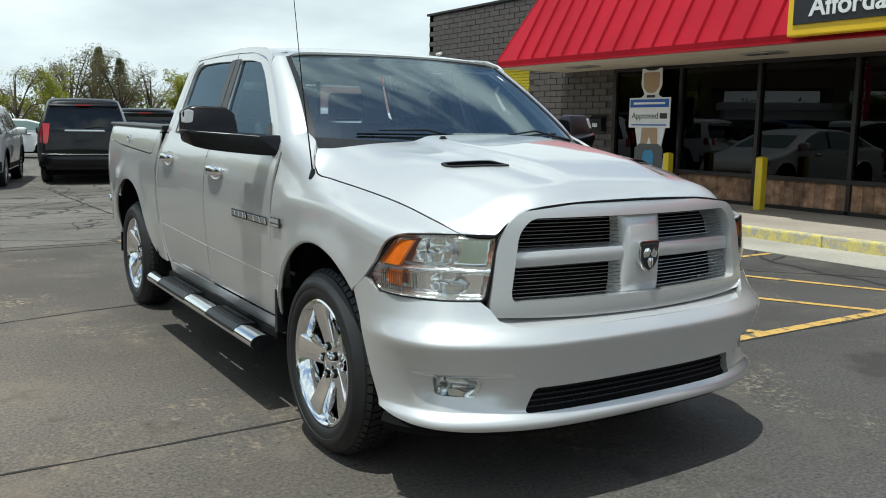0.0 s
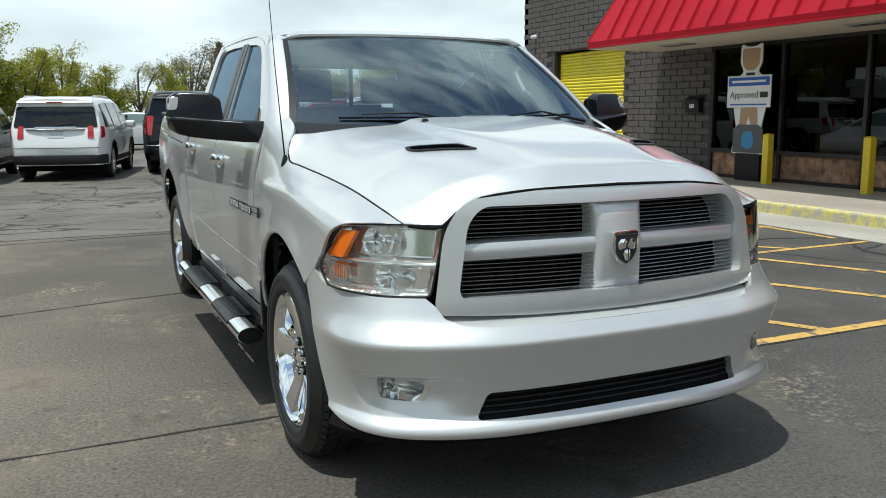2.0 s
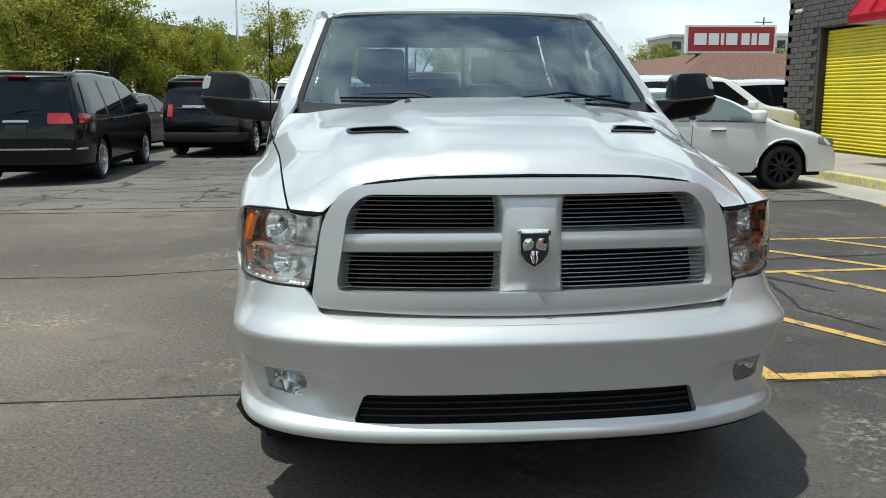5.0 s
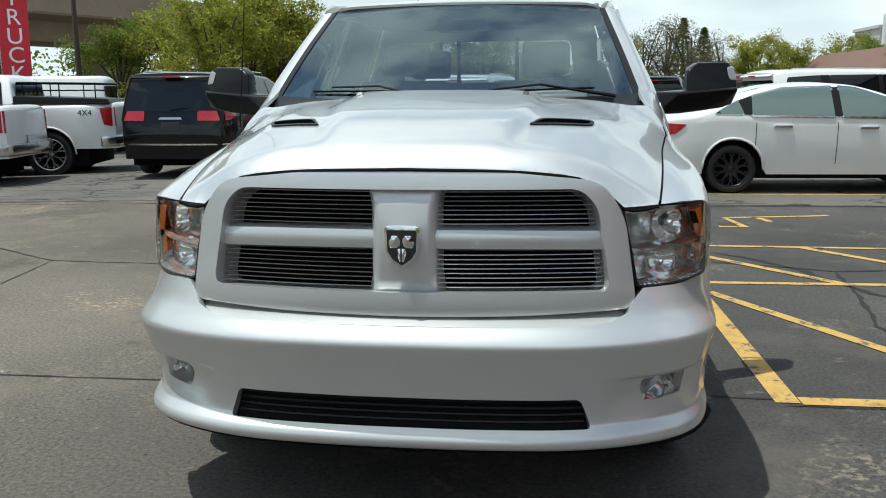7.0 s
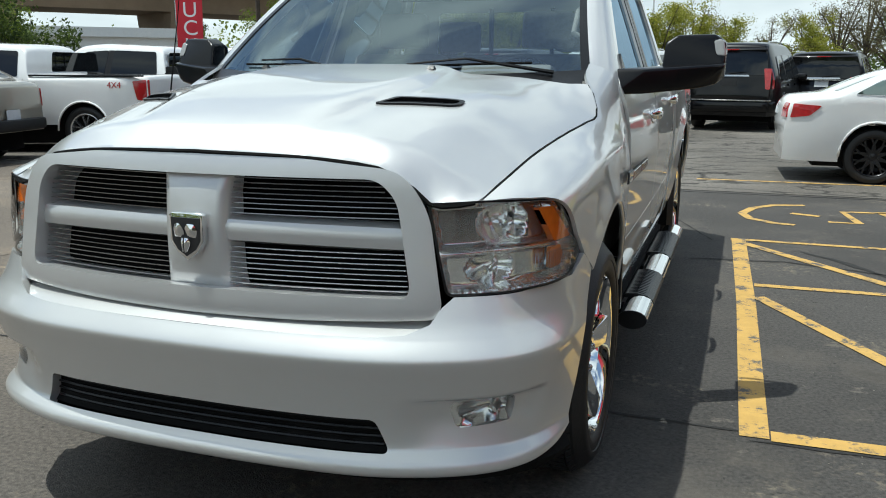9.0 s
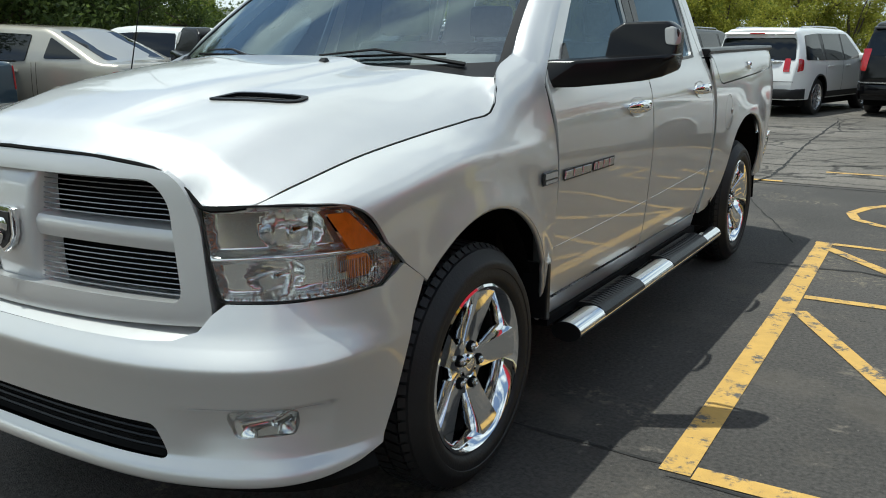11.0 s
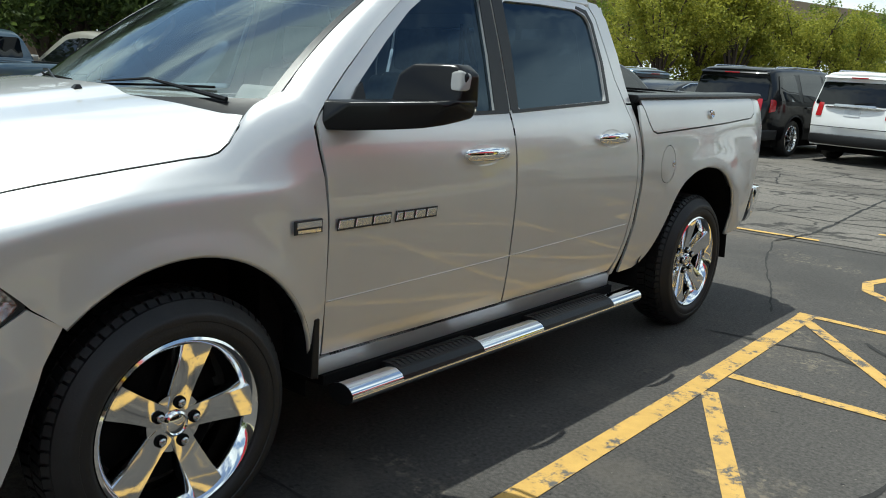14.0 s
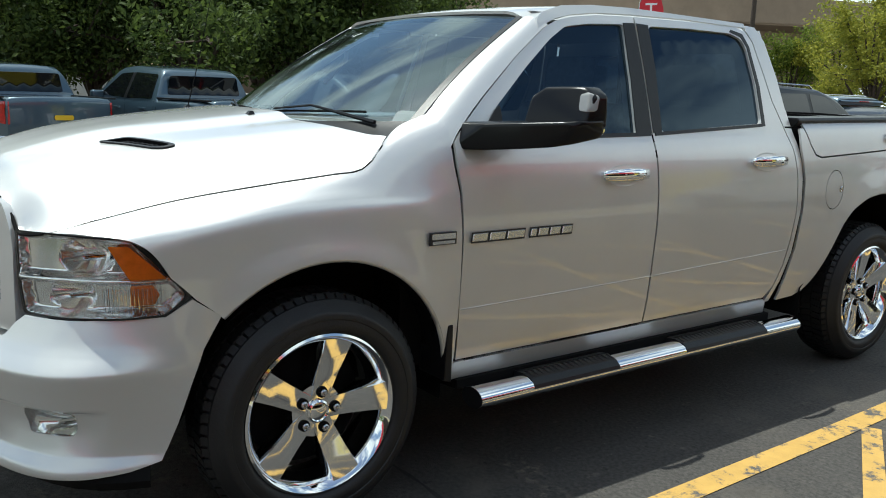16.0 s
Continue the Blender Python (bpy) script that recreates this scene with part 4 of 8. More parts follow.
SCOOP = rounded([(0.352, scoop_y(0.352) - 0.034), (0.548, scoop_y(0.548) - 0.030), (0.572, scoop_y(0.572) - 0.010), (0.574, scoop_y(0.574) + 0.030), (0.392, scoop_y(0.392) + 0.034)], 0.016, 3)
hood = sheet("hood", outline, hood_f, (0, 0, 1), SILVER, truck, holes=[SCOOP, [(-x, y) for x, y in SCOOP][::-1]], step=0.02, grain=(0.022, 0.016), even=True)
for sx in (1, -1):
    ring = sheet("hood_scoop", [(sx * x, y) for x, y in SCOOP], hood_f, (0, 0, 1), BLACK_PLASTIC, hood,
                 holes=[[(sx * (0.468 + (x - 0.468) * 0.88), scoop_y(0.468 + (x - 0.468) * 0.88) + (y - scoop_y(x)) * 0.66) for x, y in SCOOP]], step=0.014, depth=0.03, lift=0.006, label="black hood scoop frame")
    sheet("scoop_floor", [(sx * x, y) for x, y in SCOOP], hood_f, (0, 0, 1), MATTE_BLACK, ring, step=0.04, depth=0, lift=-0.03)
    for k in range(9):
        x0 = 0.39 + 0.018 * k
        ya, yb = scoop_y(x0) - 0.022, scoop_y(x0 + 0.016) + 0.022
        part("scoop_mesh_bar", tube_bm([(sx * x0, ya, hood_z(x0, ya) - 0.006), (sx * (x0 + 0.016), yb, hood_z(x0 + 0.016, yb) - 0.006)], 0.0022, 5), BLACK_PLASTIC, ring)
    for k in range(3):
        part("scoop_mesh_bar", tube_bm([(sx * x, scoop_y(x) - 0.012 + 0.012 * k, hood_z(x, scoop_y(x) - 0.012 + 0.012 * k) - 0.005) for x in (0.38, 0.43, 0.50, 0.56)], 0.0022, 5), BLACK_PLASTIC, ring)
    part("washer_nozzle", hull_bm([(sx * 0.33 + a, 0.02 + b, hood_z(0.33, 0.02) + c) for a, b, c in ((-0.014, -0.01, 0), (0.014, -0.01, 0), (0.014, 0.016, 0), (-0.014, 0.016, 0), (-0.008, 0.0, 0.012), (0.008, 0, 0.012), (0.008, 0.012, 0.012), (-0.008, 0.012, 0.012))]), BLACK_PLASTIC, hood)

for sx in (1, -1):
    pts = [(x + 0.003, y + (0.003 if y > 0.19 else 0.0), hood_z(x, y) - 0.0045) for x, y in side_edge] + [(x, y + 0.004, hood_z(x, y) - 0.006) for x, y in rear_edge[:5]]
    part("hood_gap", tube_bm([(sx * x, y, z) for x, y, z in pts], 0.0032, 6), MATTE_BLACK, truck)

ARCH_A, ARCH_B = 0.515, 0.525


def arch(cy, a, b, t0, t1, n=26):
    return [(cy - a * math.cos(t), HUB + b * math.sin(t)) for t in np.linspace(t0, t1, n)]


BED_ARCH = dense(rounded([(4.03, 0.50), (4.03, 0.68), (3.95, 0.83), (3.82, 0.93), (3.68, 0.985), (3.50, 1.005), (3.35, 0.985), (3.21, 0.925), (3.12, 0.84), (3.05, 0.72), (2.985, 0.62), (2.92, 0.54), (2.85, 0.488)], 0.05, 3)[2:-2], 0.03, False)

creases = []
for sx in (1, -1):
    side = (sx, 0, 0)
    f = fender_f(sx)
    # fender
    fl = [(y, 0.004) for y in (-0.775, -0.7, -0.6, -0.5, -0.4, -0.3, -0.2, -0.1, 0.0, 0.1, 0.18, 0.22, 0.26, 0.30, 0.36, 0.42, 0.48, 0.522)]
    fl += [(0.524, fender_s(0.524, 1.34)), (0.522, fender_s(0.522, 1.29)), (0.525, fender_s(0.525, 1.22)), (0.54, fender_s(0.54, 1.12)), (0.548, fender_s(0.548, 0.96)), (0.553, fender_s(0.553, 0.70)), (0.556, fender_s(0.556, 0.45)), (0.52, fender_s(0.52, 0.45))]
    back = [(y, z) for y, z in arch(0.005, ARCH_A, ARCH_B, radians(175), radians(46), 26)]
    fl += [(y, fender_s(y, z)) for y, z in back if z < 2]
    fl += [(-0.432, fender_s(-0.432, 0.852)), (-0.50, fender_s(-0.50, 0.92)), (-0.60, fender_s(-0.60, 1.030)), (-0.645, fender_s(-0.645, 1.040)), (-0.69, fender_s(-0.69, 1.043)), (-0.74, fender_s(-0.74, 1.045)), (-0.775, 0.02)]
    fender = sheet("fender", fl, f, (sx, 0, 0.5), SILVER, truck, step=0.03, grain=(0.028, 0.018), even=True)
    lip = [f(y, fender_s(y, z)) for y, z in arch(0.005, ARCH_A, ARCH_B, radians(178), radians(46), 30)]
    part("arch_lip", tube_bm([(p[0] - sx * 0.012, p[1], p[2]) for p in lip], 0.011, 6), SILVER, fender, smooth=180)
    # front door
    c = cab_f(sx)
    glass_f = rounded([(0.745, 1.345), (0.745, 1.415), (0.945, 1.580), (1.10, 1.695), (1.20, 1.752), (1.34, 1.772), (1.553, 1.785), (1.53, 1.55), (1.497, 1.322), (1.2, 1.316)], 0.02)
    door_f = [(0.572, 0.49), (1.608, 0.497), (1.606, 0.68), (1.602, 0.93), (1.595, 1.18), (1.594, 1.34), (1.62, 1.6), (1.628, 1.822), (1.40, 1.812), (1.246, 1.793), (1.15, 1.770), (1.085, 1.742), (0.90, 1.615), (0.706, 1.460), (0.60, 1.368), (0.535, 1.30), (0.532, 1.22), (0.546, 1.12), (0.555, 0.96), (0.560, 0.70)]
    fd = sheet("front_door", door_f, c, side, SILVER, truck, holes=[glass_f], step=0.035)
    pane = sheet("door_window", glass_f, c, side, FRONT_GLASS, fd, step=0.06, depth=0, lift=-0.012, label="tinted side window")
    pane.visible_shadow = False
    sheet("window_seal", rounded([(0.735, 1.300), (1.590, 1.318), (1.592, 1.332), (0.74, 1.318)], 0.004), c, side, BLACK_PLASTIC, fd, step=0.04, depth=0.004, lift=0.004)
    sheet("pillar_trim", [(1.497, 1.322), (1.597, 1.330), (1.619, 1.60), (1.626, 1.794), (1.553, 1.790), (1.53, 1.55)], c, side, BLACK_PLASTIC, fd, step=0.05, depth=0.004, lift=0.003, label="black door pillar trim")
    sheet("mirror_sail", [(0.655, 1.318), (0.77, 1.318), (0.77, 1.43), (0.745, 1.415)], c, side, BLACK_PLASTIC, fd, step=0.05, depth=0.012, lift=0.008)
    for name, y0, y1, z0, z1 in (("front_door", 0.565, 1.615, 0.690, 0.710), ("rear_door", 1.63, 2.655, 0.711, 0.740)):
        creases.append((sx, name, y0, y1, z0, z1))
    # rear door
    glass_r = rounded([(1.665, 1.332), (1.705, 1.60), (1.715, 1.788), (2.0, 1.797), (2.32, 1.797), (2.40, 1.775), (2.428, 1.73), (2.44, 1.55), (2.420, 1.373), (2.0, 1.352)], 0.03)
    door_r = [(1.618, 0.497), (1.616, 0.68), (1.612, 0.93), (1.605, 1.18), (1.604, 1.34), (1.63, 1.6), (1.638, 1.822), (2.0, 1.829), (2.38, 1.829), (2.45, 1.815), (2.49, 1.765), (2.525, 1.62), (2.553, 1.479), (2.60, 1.37), (2.645, 1.25), (2.675, 1.10), (2.688, 0.93), (2.678, 0.80), (2.65, 0.66), (2.60, 0.55), (2.54, 0.497)]
    rd = sheet("rear_door", door_r, c, side, SILVER, truck, holes=[glass_r], step=0.035)
    pane = sheet("door_window", glass_r, c, side, PRIVACY_GLASS, rd, step=0.06, depth=0, lift=-0.012, label="dark privacy window")
    pane.visible_shadow = False
    sheet("window_seal", rounded([(1.618, 1.318), (2.43, 1.358), (2.432, 1.372), (1.62, 1.332)], 0.004), c, side, BLACK_PLASTIC, rd, step=0.04, depth=0.004, lift=0.004)
    sheet("pillar_trim", [(1.609, 1.330), (1.665, 1.332), (1.705, 1.60), (1.715, 1.792), (1.639, 1.794), (1.631, 1.60)], c, side, BLACK_PLASTIC, rd, step=0.05, depth=0.004, lift=0.003, label="black door pillar trim")
    sheet("window_edge", rounded([(2.425, 1.36), (2.452, 1.36), (2.472, 1.55), (2.456, 1.74), (2.42, 1.80), (2.33, 1.815), (2.32, 1.803), (2.40, 1.783), (2.434, 1.735), (2.446, 1.55)], 0.004), c, side, BLACK_PLASTIC, rd, step=0.05, depth=0.003, lift=0.002)
    # cab corner behind the rear door and over the doors
    corner = [(2.497, 1.768), (2.532, 1.62), (2.56, 1.48), (2.607, 1.372), (2.652, 1.25), (2.682, 1.10), (2.695, 0.93), (2.685, 0.79), (2.657, 0.655), (2.607, 0.545), (2.56, 0.47), (2.60, 0.47), (2.66, 0.58), (2.71, 0.72), (2.73, 0.93), (2.722, 1.10), (2.70, 1.25), (2.675, 1.36), (2.655, 1.45), (2.64, 1.60), (2.60, 1.77), (2.545, 1.84), (2.47, 1.845), (2.458, 1.825)]
    sheet("cab_corner", corner, c, side, SILVER, truck, step=0.035)
    rail = [(1.04, 1.727), (1.08, 1.750), (1.15, 1.779), (1.246, 1.802), (1.40, 1.821), (1.63, 1.831), (2.0, 1.838), (2.455, 1.832), (2.458, 1.852), (1.63, 1.86), (1.38, 1.852), (1.20, 1.835), (1.09, 1.802), (1.05, 1.775)]
    sheet("roof_rail", rail, c, side, SILVER, truck, step=0.03, lift=0.002)
    # rocker
    sheet("rocker", [(0.53, 0.41), (2.58, 0.41), (2.56, 0.47), (2.53, 0.489), (0.56, 0.482)], lambda y, z, sx=sx: (sx * (0.895 + 0.30 * (z - 0.36)), y, z), side, SILVER, truck, step=0.05)
    # bed side
    bf = bed_f(sx)
    lid_line = [(2.745, 1.358), (2.79, 1.27), (2.83, 1.222), (2.88, 1.208), (3.3, 1.225), (3.8, 1.248), (4.18, 1.272), (4.235, 1.30), (4.25, 1.37)]
    bed = [(2.70, 1.25), (2.705, 1.352)] + [(y - 0.006 * (k < 4), z - 0.006) for k, (y, z) in enumerate(lid_line)] + [(4.255, 1.402), (4.36, 1.404), (4.43, 1.30), (4.448, 1.205), (4.42, 0.83), (4.40, 0.78), (4.31, 0.60), (4.15, 0.545)]
    bed += BED_ARCH
    bed += [(2.80, 0.475), (2.66, 0.47), (2.70, 0.60), (2.735, 0.75), (2.745, 0.93), (2.737, 1.10)]
    fuel = [(3.02 + 0.085 * math.cos(t), 1.035 + 0.105 * math.sin(t)) for t in np.linspace(0, 2 * math.pi, 25)[:-1]]
    bs = sheet("bed_side", bed, bf, side, SILVER, truck, holes=[fuel] if sx > 0 else [], step=0.035)
    if sx > 0:
        fd2 = sheet("fuel_door", [(3.02 + (y - 3.02) * 0.955, 1.035 + (z - 1.035) * 0.96) for y, z in fuel], bf, side, SILVER, bs, step=0.03)
        part("thumb_notch", lathe_bm([(0.979, 0.0), (0.982, 0.012), (0.979, 0.017)], 14), DULL_CHROME, fd2, m=Matrix.Translation((0, 3.085, 1.035)))
    lid = lid_line + [(4.24, 1.40), (2.75, 1.384)]
    ld = sheet("bed_box_lid", [(y, z + 0.002) for y, z in lid], bf, side, SILVER, truck, step=0.035)
    part("lock", lathe_bm([(0.94, 0.0), (0.966, 0.02), (0.962, 0.026), (0.95, 0.026)], 16), CHROME, ld, "chrome lid lock", 40, Matrix.Diagonal((sx, 1, 1, 1)) @ Matrix.Translation((0, 3.56, 1.30)))
    lip = [bf(y, z) for y, z in BED_ARCH]
    part("arch_lip", tube_bm([(p[0] - sx * 0.012, p[1], p[2]) for p in lip], 0.011, 6), SILVER, bs, smooth=180)
    # bed rail cap and dark gap between cab and bed
    part("rail_cap", hull_bm([(sx * x, y, z) for y, zz in ((2.70, 0.0), (4.40, 0.02)) for x, z in ((0.925, 1.39 + zz), (0.915, 1.404 + zz), (0.74, 1.404 + zz), (0.73, 1.36 + zz), (0.90, 1.36 + zz))], 0.006), BLACK_PLASTIC, truck)
    part("cab_gap", box_bm(min(sx * 0.80, sx * 0.90), max(sx * 0.80, sx * 0.90), 2.62, 2.80, 0.48, 1.36), MATTE_BLACK, truck)
    # tail lamp
    tl = sheet("tail_light", rounded([(4.455, 1.20), (4.50, 1.18), (4.50, 0.86), (4.43, 0.84)], 0.02), lambda y, z, sx=sx: (sx * (0.962 - 0.55 * (y - 4.2) ** 2 - 2.2 * max(0, y - 4.46) ** 1.5), y, z), side, RED_LENS, truck, step=0.025, depth=0.05)
    # arches inside
    for cy, b in ((0.005, ARCH_B), (WB - 0.01, 0.568)):
        liner = bmesh.new()
        pts = arch(cy, 0.53, b + 0.02, radians(188), radians(-8), 22) if cy < 1 else [(4.06, 0.36)] + [(y + (0.02 if y > 3.5 else -0.02), z + 0.015) for y, z in BED_ARCH] + [(2.85, 0.36)]
        a = [liner.verts.new((sx * (0.89 if cy < 1 else 0.945), y, z)) for y, z in pts]
        d = [liner.verts.new((sx * 0.52, y, z)) for y, z in pts]
        for k in range(len(pts) - 1):
            liner.faces.new((a[k], a[k + 1], d[k + 1], d[k]))
        liner.faces.new(d)
        part("wheel_liner", liner, MATTE_BLACK, truck)
    # mud flaps behind the front wheels
    part("mud_flap", hull_bm([(sx * x, y, z) for x in (0.80, 0.962) for y, z in ((0.495, 0.43), (0.53, 0.42), (0.53, 0.64), (0.505, 0.64))], 0.006), BLACK_PLASTIC, truck)
    # door handles
    for yy, zz, d in ((1.385, 1.160, fd), (2.41, 1.193, rd)):
        xb = door_x(zz)
        dish = sheet("handle_dish", [(yy + 0.11 * math.cos(t), zz + 0.045 * math.sin(t)) for t in np.linspace(0, 2 * math.pi, 21)[:-1]], lambda y, z, sx=sx, yy=yy, zz=zz: (sx * (door_x(z) - 0.005 * (y - 1.6) ** 2 + 0.003 - 0.012 * max(0, 1 - ((y - yy) / 0.11) ** 2 - ((z - zz) / 0.045) ** 2)), y, z), side, SILVER, d, step=0.02, depth=0)
        h = bmesh.new()
        secs = []
        for u, w, o in ((-0.135, 0.012, 0.012), (-0.125, 0.022, 0.028), (-0.07, 0.026, 0.042), (0.0, 0.027, 0.046), (0.07, 0.026, 0.042), (0.125, 0.022, 0.030), (0.135, 0.012, 0.012)):
            secs.append([h.verts.new((sx * (xb + o - 0.012 + 0.012 * math.cos(a)), yy + u, zz + 0.004 + w * math.sin(a))) for a in np.linspace(0, 2 * math.pi, 13)[:-1]])
        for a, b in zip(secs, secs[1:]):
            for k in range(12):
                h.faces.new((a[k], a[(k + 1) % 12], b[(k + 1) % 12], b[k]))
        h.faces.new(secs[0]), h.faces.new(secs[-1])
        part("door_handle", h, CHROME, d, "chrome door handle", 60)

for sx, name, y0, y1, z0, z1 in creases:
    f = cab_f(sx)
    pts = [Vector(f(y, z0 + (z1 - z0) * (y - y0) / (y1 - y0))) - Vector((sx * 0.0015, 0, 0)) for y in np.linspace(y0, y1, 24)]
    part("door_crease", tube_bm(pts, 0.003, 6), SILVER, truck, smooth=180)

# roof
RY = [0.93, 1.0, 1.10, 1.25, 1.5, 1.9, 2.3, 2.5, 2.58, 2.63]
RZ = [1.778, 1.795, 1.813, 1.832, 1.853, 1.866, 1.863, 1.852, 1.83, 1.79]


def roof_f(x, y):
    z = float(spline(RY, [[v] for v in RZ], y)[0]) + 0.028
    k = abs(x) / 0.725
    return (x, y, z - 0.030 * k**2 - 0.055 * max(0, (k - 0.80) / 0.20) ** 2.2)


def header(x):
    return 0.965 + 0.07 * (abs(x) / 0.68) ** 2


ro = [(x, header(x)) for x in np.linspace(-0.68, 0.68, 17)] + [(0.70, 1.08), (0.722, 1.25), (0.725, 1.5), (0.725, 2.3), (0.715, 2.5), (0.68, 2.60), (0.5, 2.63), (0, 2.64)]
ro += [(-x, y) for x, y in ro[17:-1][::-1]]
sheet("roof", ro, roof_f, (0, 0, 1), SILVER, truck, step=0.05)


# windshield
def shield_f(u, v):
    """u across from -1 to 1, v up from 0 to 1."""
    base = Vector((0.80 * u, 0.135 + 0.29 * abs(u) ** 2.1, 1.325 + 0.025 * u * u))
    top = Vector((0.672 * u, header(0.672 * u) - 0.004, 1.800 - 0.022 * u * u))
    p = base.lerp(top, v)
    p.y -= 0.035 * math.sin(math.pi * min(1, max(0, v)))
    return p


def frame_band(u0, v0, u1, v1):
    return [(u0, v0), (u1, v0), (u1, v1), (u0, v1)]


ws = sheet("windshield", rounded([(-1, 0), (1, 0), (1, 1), (-1, 1)], 0.05), shield_f, (0, -1, 0.6), SHIELD_GLASS, truck, step=0.07, depth=0, label="large curved windshield")
ws.visible_shadow = False
for u in (-1, 1):
    sheet("windshield_seal", [(u * 0.983, 0.0), (u * 1.02, 0.0), (u * 1.02, 1.0), (u * 0.983, 1.0)], shield_f, (0, -1, 0.6), BLACK_PLASTIC, ws, step=0.06, depth=0.006, lift=0.004)
sheet("shade_band", frame_band(-0.97, 0.945, 0.97, 1.0), shield_f, (0, -1, 0.6), TINT_GLASS, ws, step=0.07, depth=0, lift=-0.004)
# A pillars
for sx in (1, -1):
    pil = bmesh.new()
    n, rows = 18, []
    for k in range(n):
        v = k / (n - 1)
        g = shield_f(sx * 1.015, v)
        yd = 0.478 + (1.10 - 0.478) * v
        zd = float(np.interp(yd, (0.50, 0.535, 0.59, 0.70, 0.90, 1.08, 1.15), (1.310, 1.338, 1.383, 1.476, 1.632, 1.755, 1.785)))
        e = Vector((sx * (door_x(zd - 0.012) - 0.005 * (yd - 1.6) ** 2 + 0.004), yd, zd - 0.012))
        mid = g.lerp(e, 0.5) + Vector((sx * 0.014, -0.012, 0.012))
        q = g.lerp(e, 0.25) + Vector((sx * 0.008, -0.012, 0.010))
        r = g.lerp(e, 0.78) + Vector((sx * 0.010, -0.004, 0.006))
        ring = [g + Vector((0, 0.02, -0.02)), g, q, mid, r, e, e + Vector((-sx * 0.02, 0.01, -0.012))]
        b = max(0.0, min(1.0, v / 0.24))
        b = b * b * (3 - 2 * b)
        for w in ring[1:6]:
            w.z = w.z * b + (1 - b) * (fender_top(w.y, abs(w.x)) - 0.003)
        rows.append([pil.verts.new(w) for w in ring])
    for a, b in zip(rows, rows[1:]):
        for j in range(6):
            pil.faces.new((a[j], a[j + 1], b[j + 1], b[j]))
    part("a_pillar", pil, SILVER, truck, smooth=50)
# cowl with wipers
cw = bmesh.new()
rows = []
for x in np.linspace(-0.80, 0.80, 21):
    yh = 0.11 + 0.195 * (abs(x) / 0.815) ** 2.2
    g = shield_f(x / 0.80, 0.03)
    rows.append([cw.verts.new((x, yh - 0.02, hood_z(x, yh) - 0.03)), cw.verts.new((x, yh + 0.02, hood_z(x, yh) - 0.028)), cw.verts.new((x, g.y, g.z + 0.004))])
for a, b in zip(rows, rows[1:]):
    for j in range(2):
        cw.faces.new((a[j], a[j + 1], b[j + 1], b[j]))
cowl = part("cowl", cw, BLACK_PLASTIC, truck, smooth=60)
for x0, x1 in ((-0.62, 0.02), (0.08, 0.70)):
    p0 = shield_f(x0 / 0.8, 0.10 if x0 < 0 else 0.075) + Vector((0, -0.02, 0.015))
    pm = shield_f((x0 + x1) / 1.6, 0.12) + Vector((0, -0.03, 0.02))
    p1 = shield_f(x1 / 0.8, 0.03) + Vector((0, -0.03, 0.0))
    w = part("wiper", tube_bm([p1, pm.lerp(p1, 0.5), pm, p0.lerp(pm, 0.3)], [0.009, 0.007, 0.005, 0.004], 6), BLACK_PLASTIC, truck)
    part("wiper_blade", tube_bm([shield_f(u / 0.8, 0.085 + 0.02 * math.sin((u - x0) * 4)) + Vector((0, -0.008, 0.006)) for u in np.linspace(x0, x1 - 0.08, 8)], 0.0045, 5), MATTE_BLACK, w)

# ---- grille ----
gr_out = rounded([(-0.575, 1.12), (-0.30, 1.148), (0.0, 1.155), (0.30, 1.148), (0.575, 1.12), (0.645, 1.02), (0.682, 0.775), (0.665, 0.742), (0.35, 0.728), (0.0, 0.724), (-0.35, 0.728), (-0.665, 0.742), (-0.682, 0.775), (-0.645, 1.02)], 0.07)
gr_in = rounded([(-0.515, 1.098), (0.515, 1.098), (0.566, 1.045), (0.603, 0.825), (0.595, 0.797), (-0.595, 0.797), (-0.603, 0.825), (-0.566, 1.045)], 0.05)


def grille_f(x, z):
    k = math.hypot(x / 0.67, 0.0) ** 8 + (abs(z - 0.94) / 0.215) ** 8
    return (x, grille_y(x, z) + 0.012 * min(1.5, k), z)


grille = sheet("grille_surround", gr_out, grille_f, (0, -1, 0), GRILLE_SILVER, truck, holes=[gr_in], step=0.022, depth=0.12)
# near-black sheet whose colour stands in for the shade behind the bars
sheet("grille_backing", [(x * 1.02, z) for x, z in gr_in], lambda x, z: (x, grille_y(x, z) + 0.12, z), (0, -1, 0), SHADE_BLACK, grille, step=0.06, depth=0)


def cross_bar(name, pts, r_y, r_z, label=""):
    b = bmesh.new()
    secs = []
    for p in pts:
        secs.append([b.verts.new((p[0], p[1] + dy, p[2] + dz)) for dy, dz in ((0.05, -r_z), (0.005, -r_z), (-r_y * 0.8, -r_z * 0.72), (-r_y, -r_z * 0.2), (-r_y, r_z * 0.4), (-r_y * 0.7, r_z * 0.85), (0.01, r_z), (0.05, r_z))])
    for a, c in zip(secs, secs[1:]):
        for j in range(8):
            b.faces.new((a[j], a[(j + 1) % 8], c[(j + 1) % 8], c[j]))
    b.faces.new(secs[0]), b.faces.new(secs[-1])
    return part(name, b, GRILLE_SILVER, grille, label, 35)


